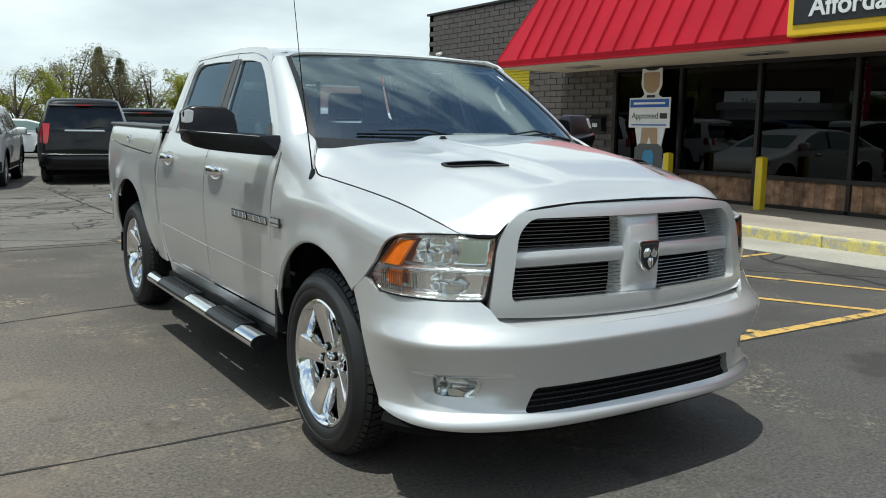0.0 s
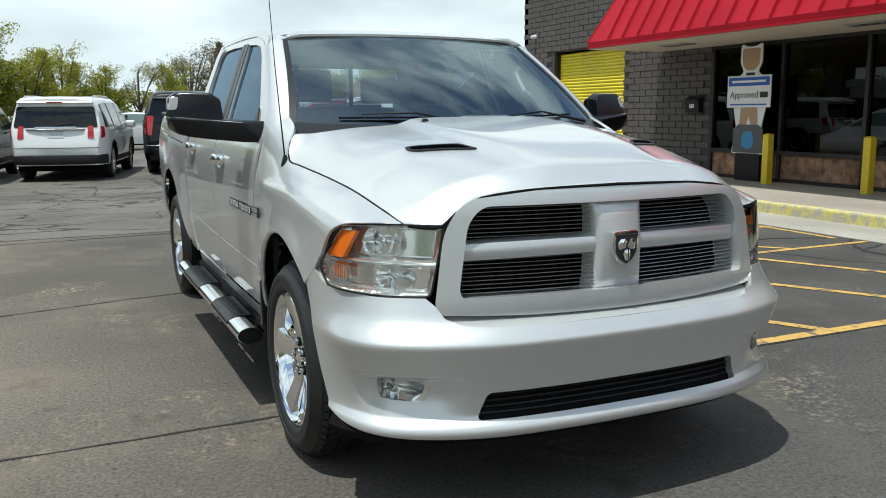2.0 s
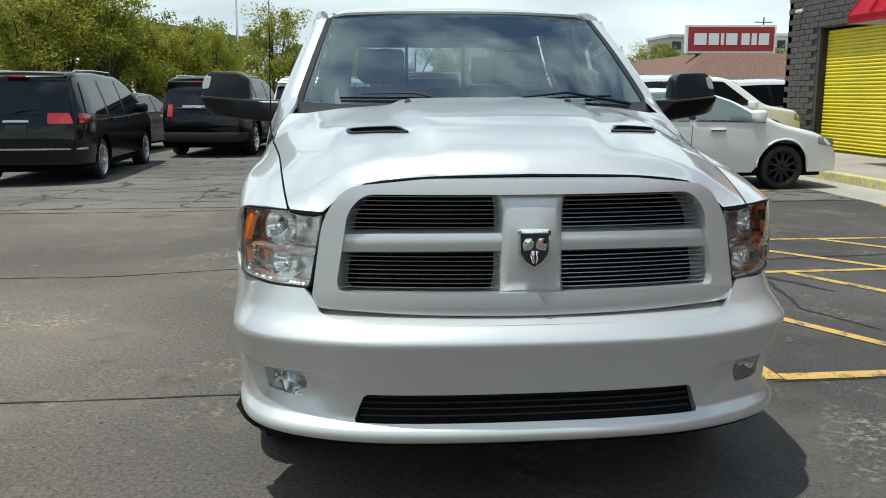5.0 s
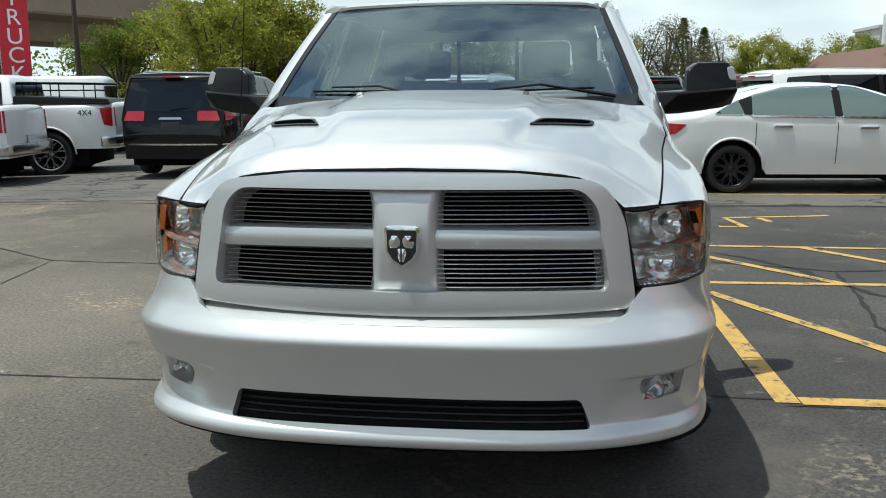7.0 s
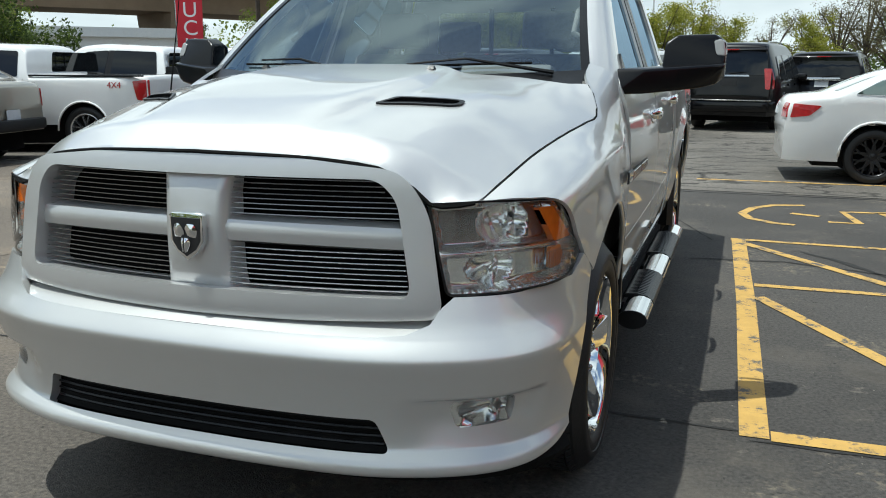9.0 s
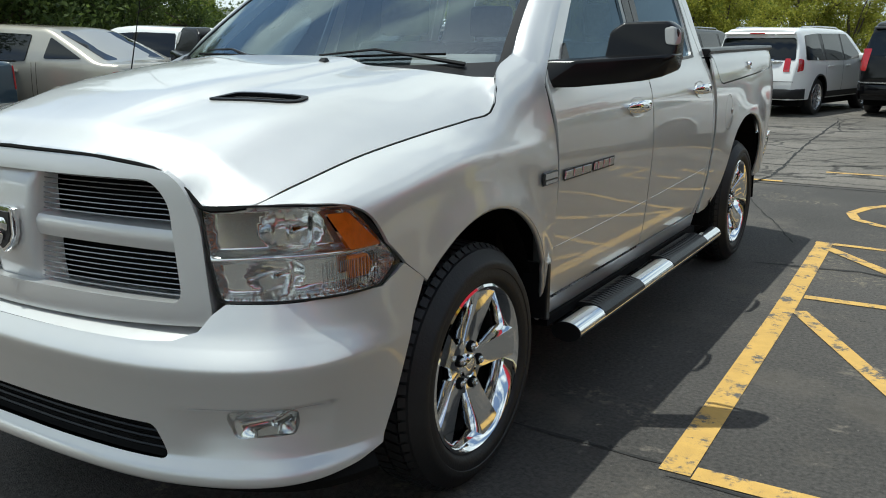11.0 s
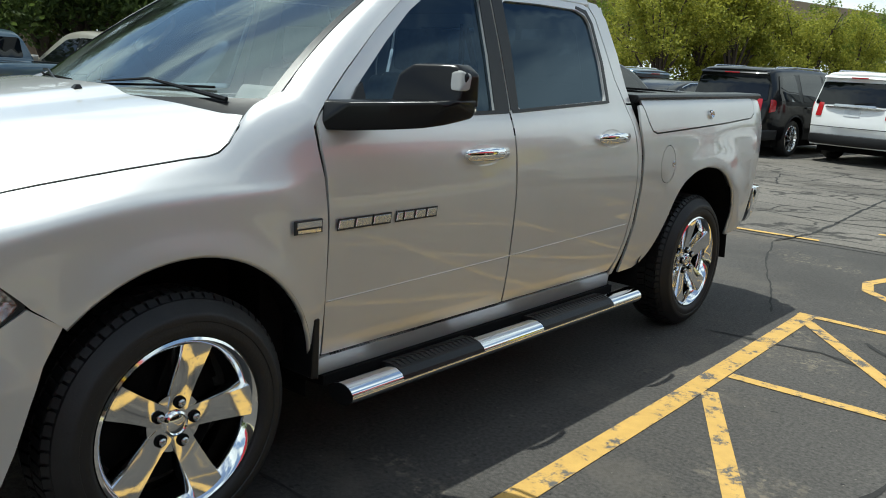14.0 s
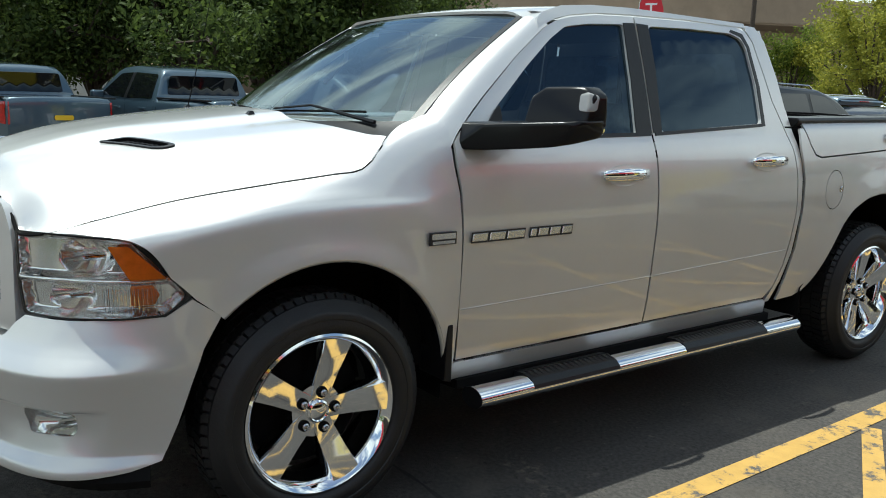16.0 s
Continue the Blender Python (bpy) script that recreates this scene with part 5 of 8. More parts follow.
cross_bar("cross_bar", [(x, grille_y(x, 0.945) + 0.048, 0.948 - 0.006 * (x / 0.57) ** 2) for x in np.linspace(-0.598, 0.598, 19)], 0.024, 0.035)
up = bmesh.new()
secs = []
for z, w, y in ((0.782, 0.112, -0.930), (0.800, 0.104, -0.944), (0.84, 0.098, -0.952), (0.945, 0.096, -0.956), (1.05, 0.098, -0.944), (1.085, 0.104, -0.934), (1.104, 0.114, -0.916)):
    y += 0.014
    secs.append([up.verts.new((x, yy, z)) for x, yy in ((-w - 0.012, -0.86), (-w, y + 0.022), (-w + 0.012, y + 0.004), (-w + 0.03, y - 0.001), (0, y - 0.003), (w - 0.03, y - 0.001), (w - 0.012, y + 0.004), (w, y + 0.022), (w + 0.012, -0.86))])
for a, b in zip(secs, secs[1:]):
    for j in range(8):
        up.faces.new((a[j], a[j + 1], b[j + 1], b[j]))
part("upright_bar", up, GRILLE_SILVER, grille, smooth=60)
for sx in (1, -1):
    for z0, z1, n in ((0.993, 1.088, 8), (0.806, 0.902, 8)):
        for k in range(n):
            z = z0 + (z1 - z0) * k / (n - 1)
            xe = 0.590 - 0.15 * max(0, z - 0.82) - (0.03 if z > 1.06 else 0)
            part("grille_bar", tube_bm([(sx * x, grille_y(x, z) + 0.042, z) for x in np.linspace(0.09, xe - 0.004, 9)], 0.0017, 5), BAR_METAL, grille)
emb = part("emblem", prism_bm([(-0.052, 0.055), (-0.04, 0.062), (0.04, 0.062), (0.052, 0.055), (0.05, -0.015), (0.032, -0.045), (0, -0.068), (-0.032, -0.045), (-0.05, -0.015)], -0.012, 0.012, "xz", 0.004), CHROME, grille, "chrome shield emblem", 40, Matrix.Translation((0, -0.957, 0.936)))
part("emblem_field", prism_bm([(-0.044, 0.048), (0.044, 0.048), (0.042, -0.014), (0.027, -0.038), (0, -0.056), (-0.027, -0.038), (-0.042, -0.014)], -0.0155, -0.012, "xz"), SIGN_BLACK, emb)
for sx in (1, -1):
    part("emblem_shape", hull_bm([(sx * 0.002, -0.024, 0.022), (sx * 0.012, -0.026, 0.036), (sx * 0.030, -0.020, 0.034), (sx * 0.039, -0.017, 0.014), (sx * 0.034, -0.017, -0.006), (sx * 0.022, -0.027, 0.014), (sx * 0.010, -0.02, -0.004), (sx * 0.002, -0.014, 0.0)], 0.003), CHROME, emb, smooth=60)
    part("emblem_shape", hull_bm([(sx * 0.0015, -0.027, -0.002), (sx * 0.013, -0.022, -0.006), (sx * 0.016, -0.018, -0.020), (sx * 0.008, -0.022, -0.042), (sx * 0.0015, -0.028, -0.046), (sx * 0.005, -0.031, -0.02), (sx * 0.002, -0.014, -0.02)], 0.002), CHROME, emb, smooth=60)

# ---- front bumper ----
BPLAN = [(0.0, -1.018), (0.15, -1.017), (0.30, -1.010), (0.45, -0.996), (0.57, -0.972), (0.68, -0.935), (0.77, -0.892), (0.84, -0.845), (0.885, -0.80), (0.918, -0.75), (0.942, -0.69), (0.958, -0.62), (0.970, -0.54), (0.978, -0.45), (0.984, -0.33)]
BLEN = np.concatenate([[0], np.cumsum([math.dist(a, b) for a, b in zip(BPLAN, BPLAN[1:])])])
BOZ = [0.25, 0.30, 0.322, 0.340, 0.362, 0.378, 0.395, 0.44, 0.50, 0.55, 0.59, 0.625, 0.645, 0.657, 0.668, 0.685, 0.70, 0.73, 0.78, 0.83, 0.87]
BOO = [-0.110, -0.060, -0.028, -0.014, -0.016, -0.030, -0.046, -0.046, -0.034, -0.020, -0.008, 0.004, 0.009, 0.008, 0.001, -0.012, -0.024, -0.044, -0.066, -0.085, -0.100]



def plan(s, table=BPLAN, length=BLEN):
    a = abs(s)
    p = spline(length, table, a)
    q = spline(length, table, min(a + 0.004, length[-1])) - spline(length, table, max(a - 0.004, 0))
    n = Vector((q[1], -q[0])).normalized()
    if n.y > 0 and a < 0.5:
        n = -n
    return p, n


def bump_f(s, z):
    p, n = plan(s)
    a = abs(s)
    o = float(spline(BOZ, [[v] for v in BOO], z)[0])
    fade = max(0, min(1, (a - 0.98) / 0.38))
    fade = 1 - 0.92 * fade * fade * (3 - 2 * fade)
    # scooped recess round the fog lamp, with a ledge over it
    k = max(0.0, min(1.0, (a - 0.58) / 0.14)) * max(0.0, min(1.0, (1.08 - a) / 0.10))
    d = max(0.0, min(1.0, (0.545 - z) / 0.022)) * max(0.0, min(1.0, (z - 0.385) / 0.10))
    o = o * fade - 0.026 * k * k * (3 - 2 * k) * d * d * (3 - 2 * d)
    x = p[0] + n.x * o
    return ((1 if s >= 0 else -1) * x, p[1] + n.y * o, z)


def plan_s(y):
    """The length along the bumper at which it has come back to y."""
    for s in np.linspace(0.8, BLEN[-1], 200):
        if plan(s)[0][1] >= y:
            return float(s)
    return float(BLEN[-1])


top = [(0.0, 0.702), (0.30, 0.703), (0.53, 0.706), (0.62, 0.712), (0.685, 0.735), (0.72, 0.775), (0.755, 0.799), (0.82, 0.799), (1.0, 0.797), (plan_s(-0.52), 0.805), (plan_s(-0.445), 0.853), (plan_s(-0.36), 0.795)]
rear = [(plan_s(-0.415), 0.70), (plan_s(-0.455), 0.60), (plan_s(-0.495), 0.48), (plan_s(-0.525), 0.405), (plan_s(-0.545), 0.372)]
low = [(1.12, 0.352), (1.0, 0.340), (0.80, 0.330), (0.5, 0.326), (0.0, 0.325)]
hb = top + rear + low
bo = hb + [(-s, z) for s, z in hb[::-1]][1:-1]
intake = rounded([(-0.535, 0.478), (0.535, 0.478), (0.575, 0.385), (-0.575, 0.385)], 0.02)
FOG = rounded([(0.742, 0.500), (0.752, 0.522), (0.930, 0.528), (0.955, 0.520), (0.960, 0.478), (0.945, 0.452), (0.765, 0.446)], 0.014)
bumper = sheet("front_bumper", bo, bump_f, (0, -1, 0.0), SILVER, truck, holes=[intake, FOG, [(-s, z) for s, z in FOG[::-1]]], step=0.018, depth=0.03, grain=(0.020, 0.0085), even=True)
sheet("lower_intake", [(s * 1.03, z + (0.008 if z > 0.43 else -0.008)) for s, z in intake], lambda s, z: tuple(Vector(bump_f(s, z)) + Vector((0, 0.035, 0))), (0, -1, 0), MATTE_BLACK, bumper, step=0.05, depth=0)
for k in range(4):
    z = 0.397 + 0.022 * k
    part("intake_bar", tube_bm([tuple(Vector(bump_f(s, z)) + Vector((0, 0.026, 0))) for s in np.linspace(-0.55, 0.55, 13)], 0.004, 5), BLACK_PLASTIC, bumper)
part("hood_joint", tube_bm([(-x, y - 0.008, hood_z(x, y) - 0.002) for x, y in front_edge[:0:-1]] + [(x, y - 0.008, hood_z(x, y) - 0.002) for x, y in front_edge], 0.006, 6), MATTE_BLACK, truck)
part("hood_seal", tube_bm([(x, grille_y(x, 1.12) + 0.03, hood_z(x, grille_y(x, 1.12) + 0.03) - 0.022) for x in np.linspace(-0.56, 0.56, 23)], 0.02, 6), MATTE_BLACK, truck)


def shelf_f(s, v):
    p = Vector(bump_f(s, 0.703))
    q = Vector((p.x * 0.99, grille_y(p.x, 0.73) + 0.05, 0.732))
    return p.lerp(q, v)


sheet("bumper_step", [(-0.70, 0.0), (0.70, 0.0), (0.70, 1.0), (-0.70, 1.0)], shelf_f, (0, 0, 1), SILVER, bumper, step=0.06, depth=0, grain=(0.05, 0.25))
part("air_dam", tube_bm([tuple(Vector(bump_f(s, 0.34)) + Vector((0, 0.08, -0.015))) for s in np.linspace(-1.1, 1.1, 31)], 0.035, 6), MATTE_BLACK, bumper)
for sx in (1, -1):
    fog = sheet("fog_light", [(sx * s, z) for s, z in FOG], lambda s, z: tuple(Vector(bump_f(s, z)) + Vector((0, 0.002, 0))), (0, -1, 0), LENS_GLASS, truck, step=0.03, depth=0, label="clear fog light")
    fog.visible_shadow = False
    bowl = sheet("fog_reflector", [(sx * (0.86 + (s - 0.86) * 1.05), 0.484 + (z - 0.484) * 1.06) for s, z in FOG], lambda s, z: tuple(Vector(bump_f(s, z)) + Vector((0, 0.012 + 0.055 * max(0, 1 - ((abs(s) - 0.86) / 0.10) ** 2 - ((z - 0.484) / 0.045) ** 2), 0))), (0, -1, 0), CLEAR_LENS_BACK, fog, step=0.012, depth=0)
    q = Vector(bump_f(sx * 0.87, 0.484)) + Vector((0, 0.03, 0))
    part("fog_bulb", lathe_bm([(-0.022, 0.0), (-0.02, 0.011), (0.0, 0.013), (0.03, 0.013)], 12), CHROME, fog, smooth=50, m=Matrix.Translation(q) @ pose(0, 0, 0, 0, 0, 90))

# ---- headlights ----
HPLAN = [(0.60, -0.872), (0.68, -0.85), (0.76, -0.805), (0.83, -0.747), (0.885, -0.682), (0.925, -0.612), (0.943, -0.54), (0.954, -0.47), (0.961, -0.40), (0.966, -0.33)]
HLEN = np.concatenate([[0], np.cumsum([math.dist(a, b) for a, b in zip(HPLAN, HPLAN[1:])])])


def lamp_f(sx, off=0.0):
    def f(s, z):
        p = spline(HLEN, HPLAN, s)
        q = spline(HLEN, HPLAN, min(s + 0.004, HLEN[-1])) - spline(HLEN, HPLAN, max(s - 0.004, 0))
        n = Vector((q[1], -q[0])).normalized()
        lean = 0.10 * max(0.0, z - 0.90) + off
        return (sx * (p[0] - n.x * lean), p[1] - n.y * lean, z)
    return f


def lamp_s(y):
    return float(np.interp(y, [p[1] for p in HPLAN], HLEN))


s_top = lamp_s(-0.605)
LAMP = rounded([(0.042, 1.036), (0.20, 1.040), (s_top, 1.032), (s_top + 0.052, 0.985), (0.557, 0.913), (0.602, 0.862), (0.540, 0.809), (0.25, 0.801), (0.092, 0.803)], 0.018)
LAMP = [(0.08 + (s - 0.08) * 1.01, 0.92 + (z - 0.92) * 1.012) for s, z in LAMP]
RIM_PTS = np.array(dense(LAMP, 0.006))
for sx in (1, -1):
    lamp = sheet("headlight", LAMP, lamp_f(sx), (sx * 0.3, -1, 0), LENS_GLASS, truck, step=0.03, depth=0, label="clear headlight with amber turn signal")
    lamp.visible_shadow = False
    cx, cz = 0.20, 0.92
    sheet("lamp_rim", [(cx + (s - cx) * 1.015, cz + (z - cz) * 1.02) for s, z in LAMP], lamp_f(sx, 0.004), (sx * 0.3, -1, 0), BLACK_PLASTIC, lamp, holes=[[(cx + 0.02 + (s - cx - 0.02) * 0.965, cz + (z - cz) * 0.975) for s, z in LAMP]], step=0.03, depth=0.006)

    def bowl_f(s, z, sx=sx):
        # a plain slanted inner panel, a fluted upper bowl, a smooth lower bowl, a ledge between them
        d = 0.030 + 0.030 * min(1.0, max(0.0, (s - 0.05) / 0.18))
        for bs, bz, ra, rb, dep in ((0.285, 0.972, 0.095, 0.056, 0.060), (0.235, 0.856, 0.085, 0.042, 0.045)):
            q = max(0.0, 1 - ((s - bs) / ra) ** 2 - ((z - bz) / rb) ** 2)
            d += dep * q
            if bz > 0.9:
                d += 0.004 * min(1.0, 4 * q) * abs(((s - bs) / 0.022) % 2 - 1)
        d -= 0.030 * math.exp(-((z - 0.908) / 0.012) ** 4)
        e = min(1.0, float(np.sqrt(((RIM_PTS - (s, z)) ** 2).sum(1).min())) / 0.020)
        return lamp_f(sx, 0.005 + (d - 0.005) * e * e * (3 - 2 * e))(s, z)
    sheet("reflector", [(cx + (s - cx) * 1.0, cz + (z - cz) * 1.0) for s, z in LAMP], bowl_f, (sx * 0.3, -1, 0), CLEAR_LENS_BACK, lamp, step=0.0085, depth=0, even=True)
    am = rounded([(s_top - 0.068, 1.012), (s_top - 0.004, 1.012), (s_top + 0.042, 0.972), (0.540, 0.916), (s_top - 0.004, 0.916)], 0.008)
    sheet("turn_signal", am, lamp_f(sx, 0.012), (sx * 0.3, -1, 0), AMBER, lamp, step=0.03, depth=0.02, label="amber turn signal")
    sheet("side_marker", rounded([(0.435, 0.838), (0.505, 0.838), (0.520, 0.868), (0.500, 0.896), (0.435, 0.896)], 0.006), lamp_f(sx, 0.026), (sx * 0.3, -1, 0), AMBER, lamp, step=0.03, depth=0.012, label="amber side marker")
    for k in range(15):
        s0 = 0.360 + 0.0125 * k
        part("lens_rib", tube_bm([lamp_f(sx, 0.018)(s0, 0.818), lamp_f(sx, 0.018)(s0 - 0.003, 0.890)], 0.0035, 6), LENS_GLASS, lamp)
    for bs, bz, r in ((0.285, 0.972, 0.017), (0.235, 0.856, 0.013)):
        part("bulb_shield", lathe_bm([(-0.012, 0.0), (-0.010, r * 0.7), (0.03, r * 0.75), (0.05, r * 0.6)], 14), CHROME, lamp, smooth=50, m=Matrix.Translation(lamp_f(sx, 0.06)(bs, bz)) @ pose(0, 0, 0, 0, 0, 90))
    # dark seam round the lamp, behind it the body
    sheet("lamp_well", [(cx + (s - cx) * 1.06, cz + (z - cz) * 1.08) for s, z in LAMP], lamp_f(sx, 0.15), (sx * 0.3, -1, 0), MATTE_BLACK, truck, step=0.08, depth=0)


# ---- wheels ----
def wheel(cx, cy, sx, turn):
    """A wheel: tyre with tread blocks, chrome five-spoke rim, cap and nuts."""
    w = new("wheel")
    w.parent = truck
    w.matrix_basis = Matrix.Translation((cx, cy, 0.402)) @ Matrix.Diagonal((sx, 1, 1, 1))
    tyre = part("tyre", TYRE, RUBBER, w)
    tagged(part("tread", TREAD, RUBBER, tyre), "black tread blocks round the tyre", kind="stuff")
    rim = part("rim", RIM, CHROME, w, "chrome five-spoke rim")
    part("brake", BRAKE, MATTE_BLACK, w)
    part("centre_cap", CAP, CHROME, rim)
    for k in range(5):
        a = radians(72 * k) + turn
        part("spoke", SPOKE, CHROME, rim, m=Matrix.Rotation(a, 4, "X"))
        nut = part("lug_nut", NUT, CHROME, rim, m=Matrix.Translation((-0.0545, -0.066 * math.sin(a), 0.066 * math.cos(a))))
        part("nut_well", WELL, MATTE_BLACK, rim, m=Matrix.Translation((-0.0545, -0.066 * math.sin(a), 0.066 * math.cos(a))))
    return w


R = 0.404
bm = lathe_bm([(-0.21, 0.275), (-0.262, 0.295), (-0.268, 0.34), (-0.255, R - 0.03), (-0.235, R - 0.012), (-0.20, R - 0.006), (-0.07, R - 0.006), (-0.033, R - 0.014), (-0.010, R - 0.040), (-0.004, R - 0.046), (0.000, R - 0.050), (0.004, 0.345), (0.002, 0.330), (-0.001, 0.328), (0.001, 0.312), (0.0, 0.300), (-0.012, 0.284), (-0.03, 0.276)], 72)
TYRE = mesh_of("tyre", bm, RUBBER, 35)
bm = bmesh.new()
for k in range(66):
    a = 2 * math.pi * k / 66
    for u0, u1, r0, r1, tw in ((-0.058, -0.016, R - 0.004, R - 0.034, 0.0), (-0.118, -0.066, R + 0.003, R + 0.003, 0.02), (-0.178, -0.126, R + 0.003, R + 0.003, -0.02), (-0.246, -0.186, R - 0.016, R + 0.002, 0.0)):
        q = []
        for da in (0.006, 0.078):
            for u, r in ((u0, r0 if u0 < -0.2 else (R + 0.003 if r0 != r1 else r0)), (u1, r1)):
                for rr in (r - 0.022, r):
                    t = a + da + tw * (u - u0) / (u1 - u0)
                    q.append(bm.verts.new((u, rr * math.cos(t), rr * math.sin(t))))
        for f4 in ((1, 3, 7, 5), (0, 1, 5, 4), (2, 6, 7, 3), (0, 2, 3, 1), (4, 5, 7, 6)):
            bm.faces.new([q[j] for j in f4])
TREAD = mesh_of("tread", bm, RUBBER, 35)
bm = lathe_bm([(-0.20, 0.280), (-0.19, 0.243), (-0.10, 0.232), (-0.035, 0.257), (-0.028, 0.274), (-0.014, 0.279), (-0.010, 0.271), (-0.020, 0.258), (-0.05, 0.244)], 72)
lathe_bm([(-0.12, 0.0), (-0.12, 0.095), (-0.085, 0.098), (-0.064, 0.092), (-0.060, 0.05), (-0.058, 0.0)], 40, bm=bm)
RIM = mesh_of("rim", bm, CHROME, 40)
bm = bmesh.new()
secs = []
for r, w0, x0, dep in ((0.04, 0.036, -0.060, 0.06), (0.085, 0.038, -0.058, 0.06), (0.13, 0.041, -0.050, 0.06), (0.18, 0.045, -0.038, 0.055), (0.225, 0.050, -0.028, 0.05), (0.268, 0.056, -0.020, 0.035)):
    secs.append([bm.verts.new(p) for p in ((x0 - dep, -w0 * 1.16, r), (x0 - 0.012, -w0 * 1.08, r), (x0, -w0 * 0.95, r), (x0 + 0.0008, -w0 * 0.5, r), (x0 + 0.001, 0, r), (x0 + 0.0008, w0 * 0.5, r), (x0, w0 * 0.95, r), (x0 - 0.012, w0 * 1.08, r), (x0 - dep, w0 * 1.16, r))])
for a, b in zip(secs, secs[1:]):
    for j in range(9):
        bm.faces.new((a[j], a[(j + 1) % 9], b[(j + 1) % 9], b[j]))
bm.faces.new(secs[0]), bm.faces.new(secs[-1])
SPOKE = mesh_of("spoke", bm, CHROME, 28)
CAP = mesh_of("centre_cap", lathe_bm([(-0.065, 0.041), (-0.050, 0.040), (-0.046, 0.034), (-0.049, 0.030), (-0.044, 0.018), (-0.043, 0.0)], 28), CHROME, 50)
WELL = mesh_of("nut_well", lathe_bm([(-0.004, 0.0195), (0.0025, 0.0195), (0.0022, 0.0), (0.0018, 0.0)], 16), MATTE_BLACK, 30)
NUT = mesh_of("lug_nut", lathe_bm([(0.0, 0.0125), (0.012, 0.0125), (0.016, 0.008), (0.012, 0.006), (0.010, 0.0)], 12), DULL_CHROME, 30)
BRAKE = mesh_of("brake", lathe_bm([(-0.19, 0.0), (-0.19, 0.20), (-0.155, 0.21), (-0.145, 0.16), (-0.14, 0.0)], 32), MATTE_BLACK, 30)
for cy in (0.0, WB):
    for sx in (1, -1):
        wheel(sx * (0.972 if cy < 1 else 0.955), cy, sx, radians(-14 if cy < 1 else 10))
for cy in (0.0, WB):
    part("axle", tube_bm([(-0.8, cy, 0.40), (0.8, cy, 0.40)], 0.055, 12), MATTE_BLACK, truck)

# ---- steps ----
for sx in (1, -1):
    step = part("side_step", tube_bm([(0, 0.60, 0), (0, 0.63, 0.0), (0, 2.66, 0.0), (0, 2.69, 0.0)], 1.0, 20), CHROME, truck, "chrome oval side step with black treads", 40)
    step.data.transform(Matrix.Translation((sx * 1.0, 0, 0.36)) @ Matrix.Diagonal((0.062, 1, 0.040, 1)))
    for y0, y1 in ((0.86, 1.34), (1.78, 2.40)):
        pad = hull_bm([(sx * x, y, z) for x, z in ((0.925, 0.386), (0.94, 0.402), (0.99, 0.406), (1.035, 0.397), (1.058, 0.378), (1.064, 0.364)) for y in (y0, y1)])
        p = part("step_tread", pad, BLACK_PLASTIC, step, "black ribbed step tread")
        for k in range(int((y1 - y0) / 0.028)):
            yy = y0 + 0.02 + 0.028 * k
            part("tread_rib", hull_bm([(sx * x, yy + d, z) for x, z in ((0.945, 0.402), (0.99, 0.4085), (1.025, 0.400)) for d in (0, 0.012)] + [(sx * 0.985, yy + 0.006, 0.411)]), BLACK_PLASTIC, step)
    for yy in (0.63, 2.66):
        part("end_cap", lathe_bm([(0, 0.0), (0, 1.0), (0.02, 1.0)], 20), BLACK_PLASTIC, step, m=Matrix.Translation((sx * 1.0, yy - (0.032 if yy < 1 else -0.032), 0.36)) @ pose(0, 0, 0, 0, 0, 90 if yy < 1 else -90) @ Matrix.Diagonal((1, 0.06, 0.039, 1)))
    for yy in (0.8, 1.6, 2.5):
        part("step_bracket", box_bm(min(sx * 0.72, sx * 0.97), max(sx * 0.72, sx * 0.97), yy - 0.03, yy + 0.03, 0.33, 0.37, 0.005), MATTE_BLACK, step)

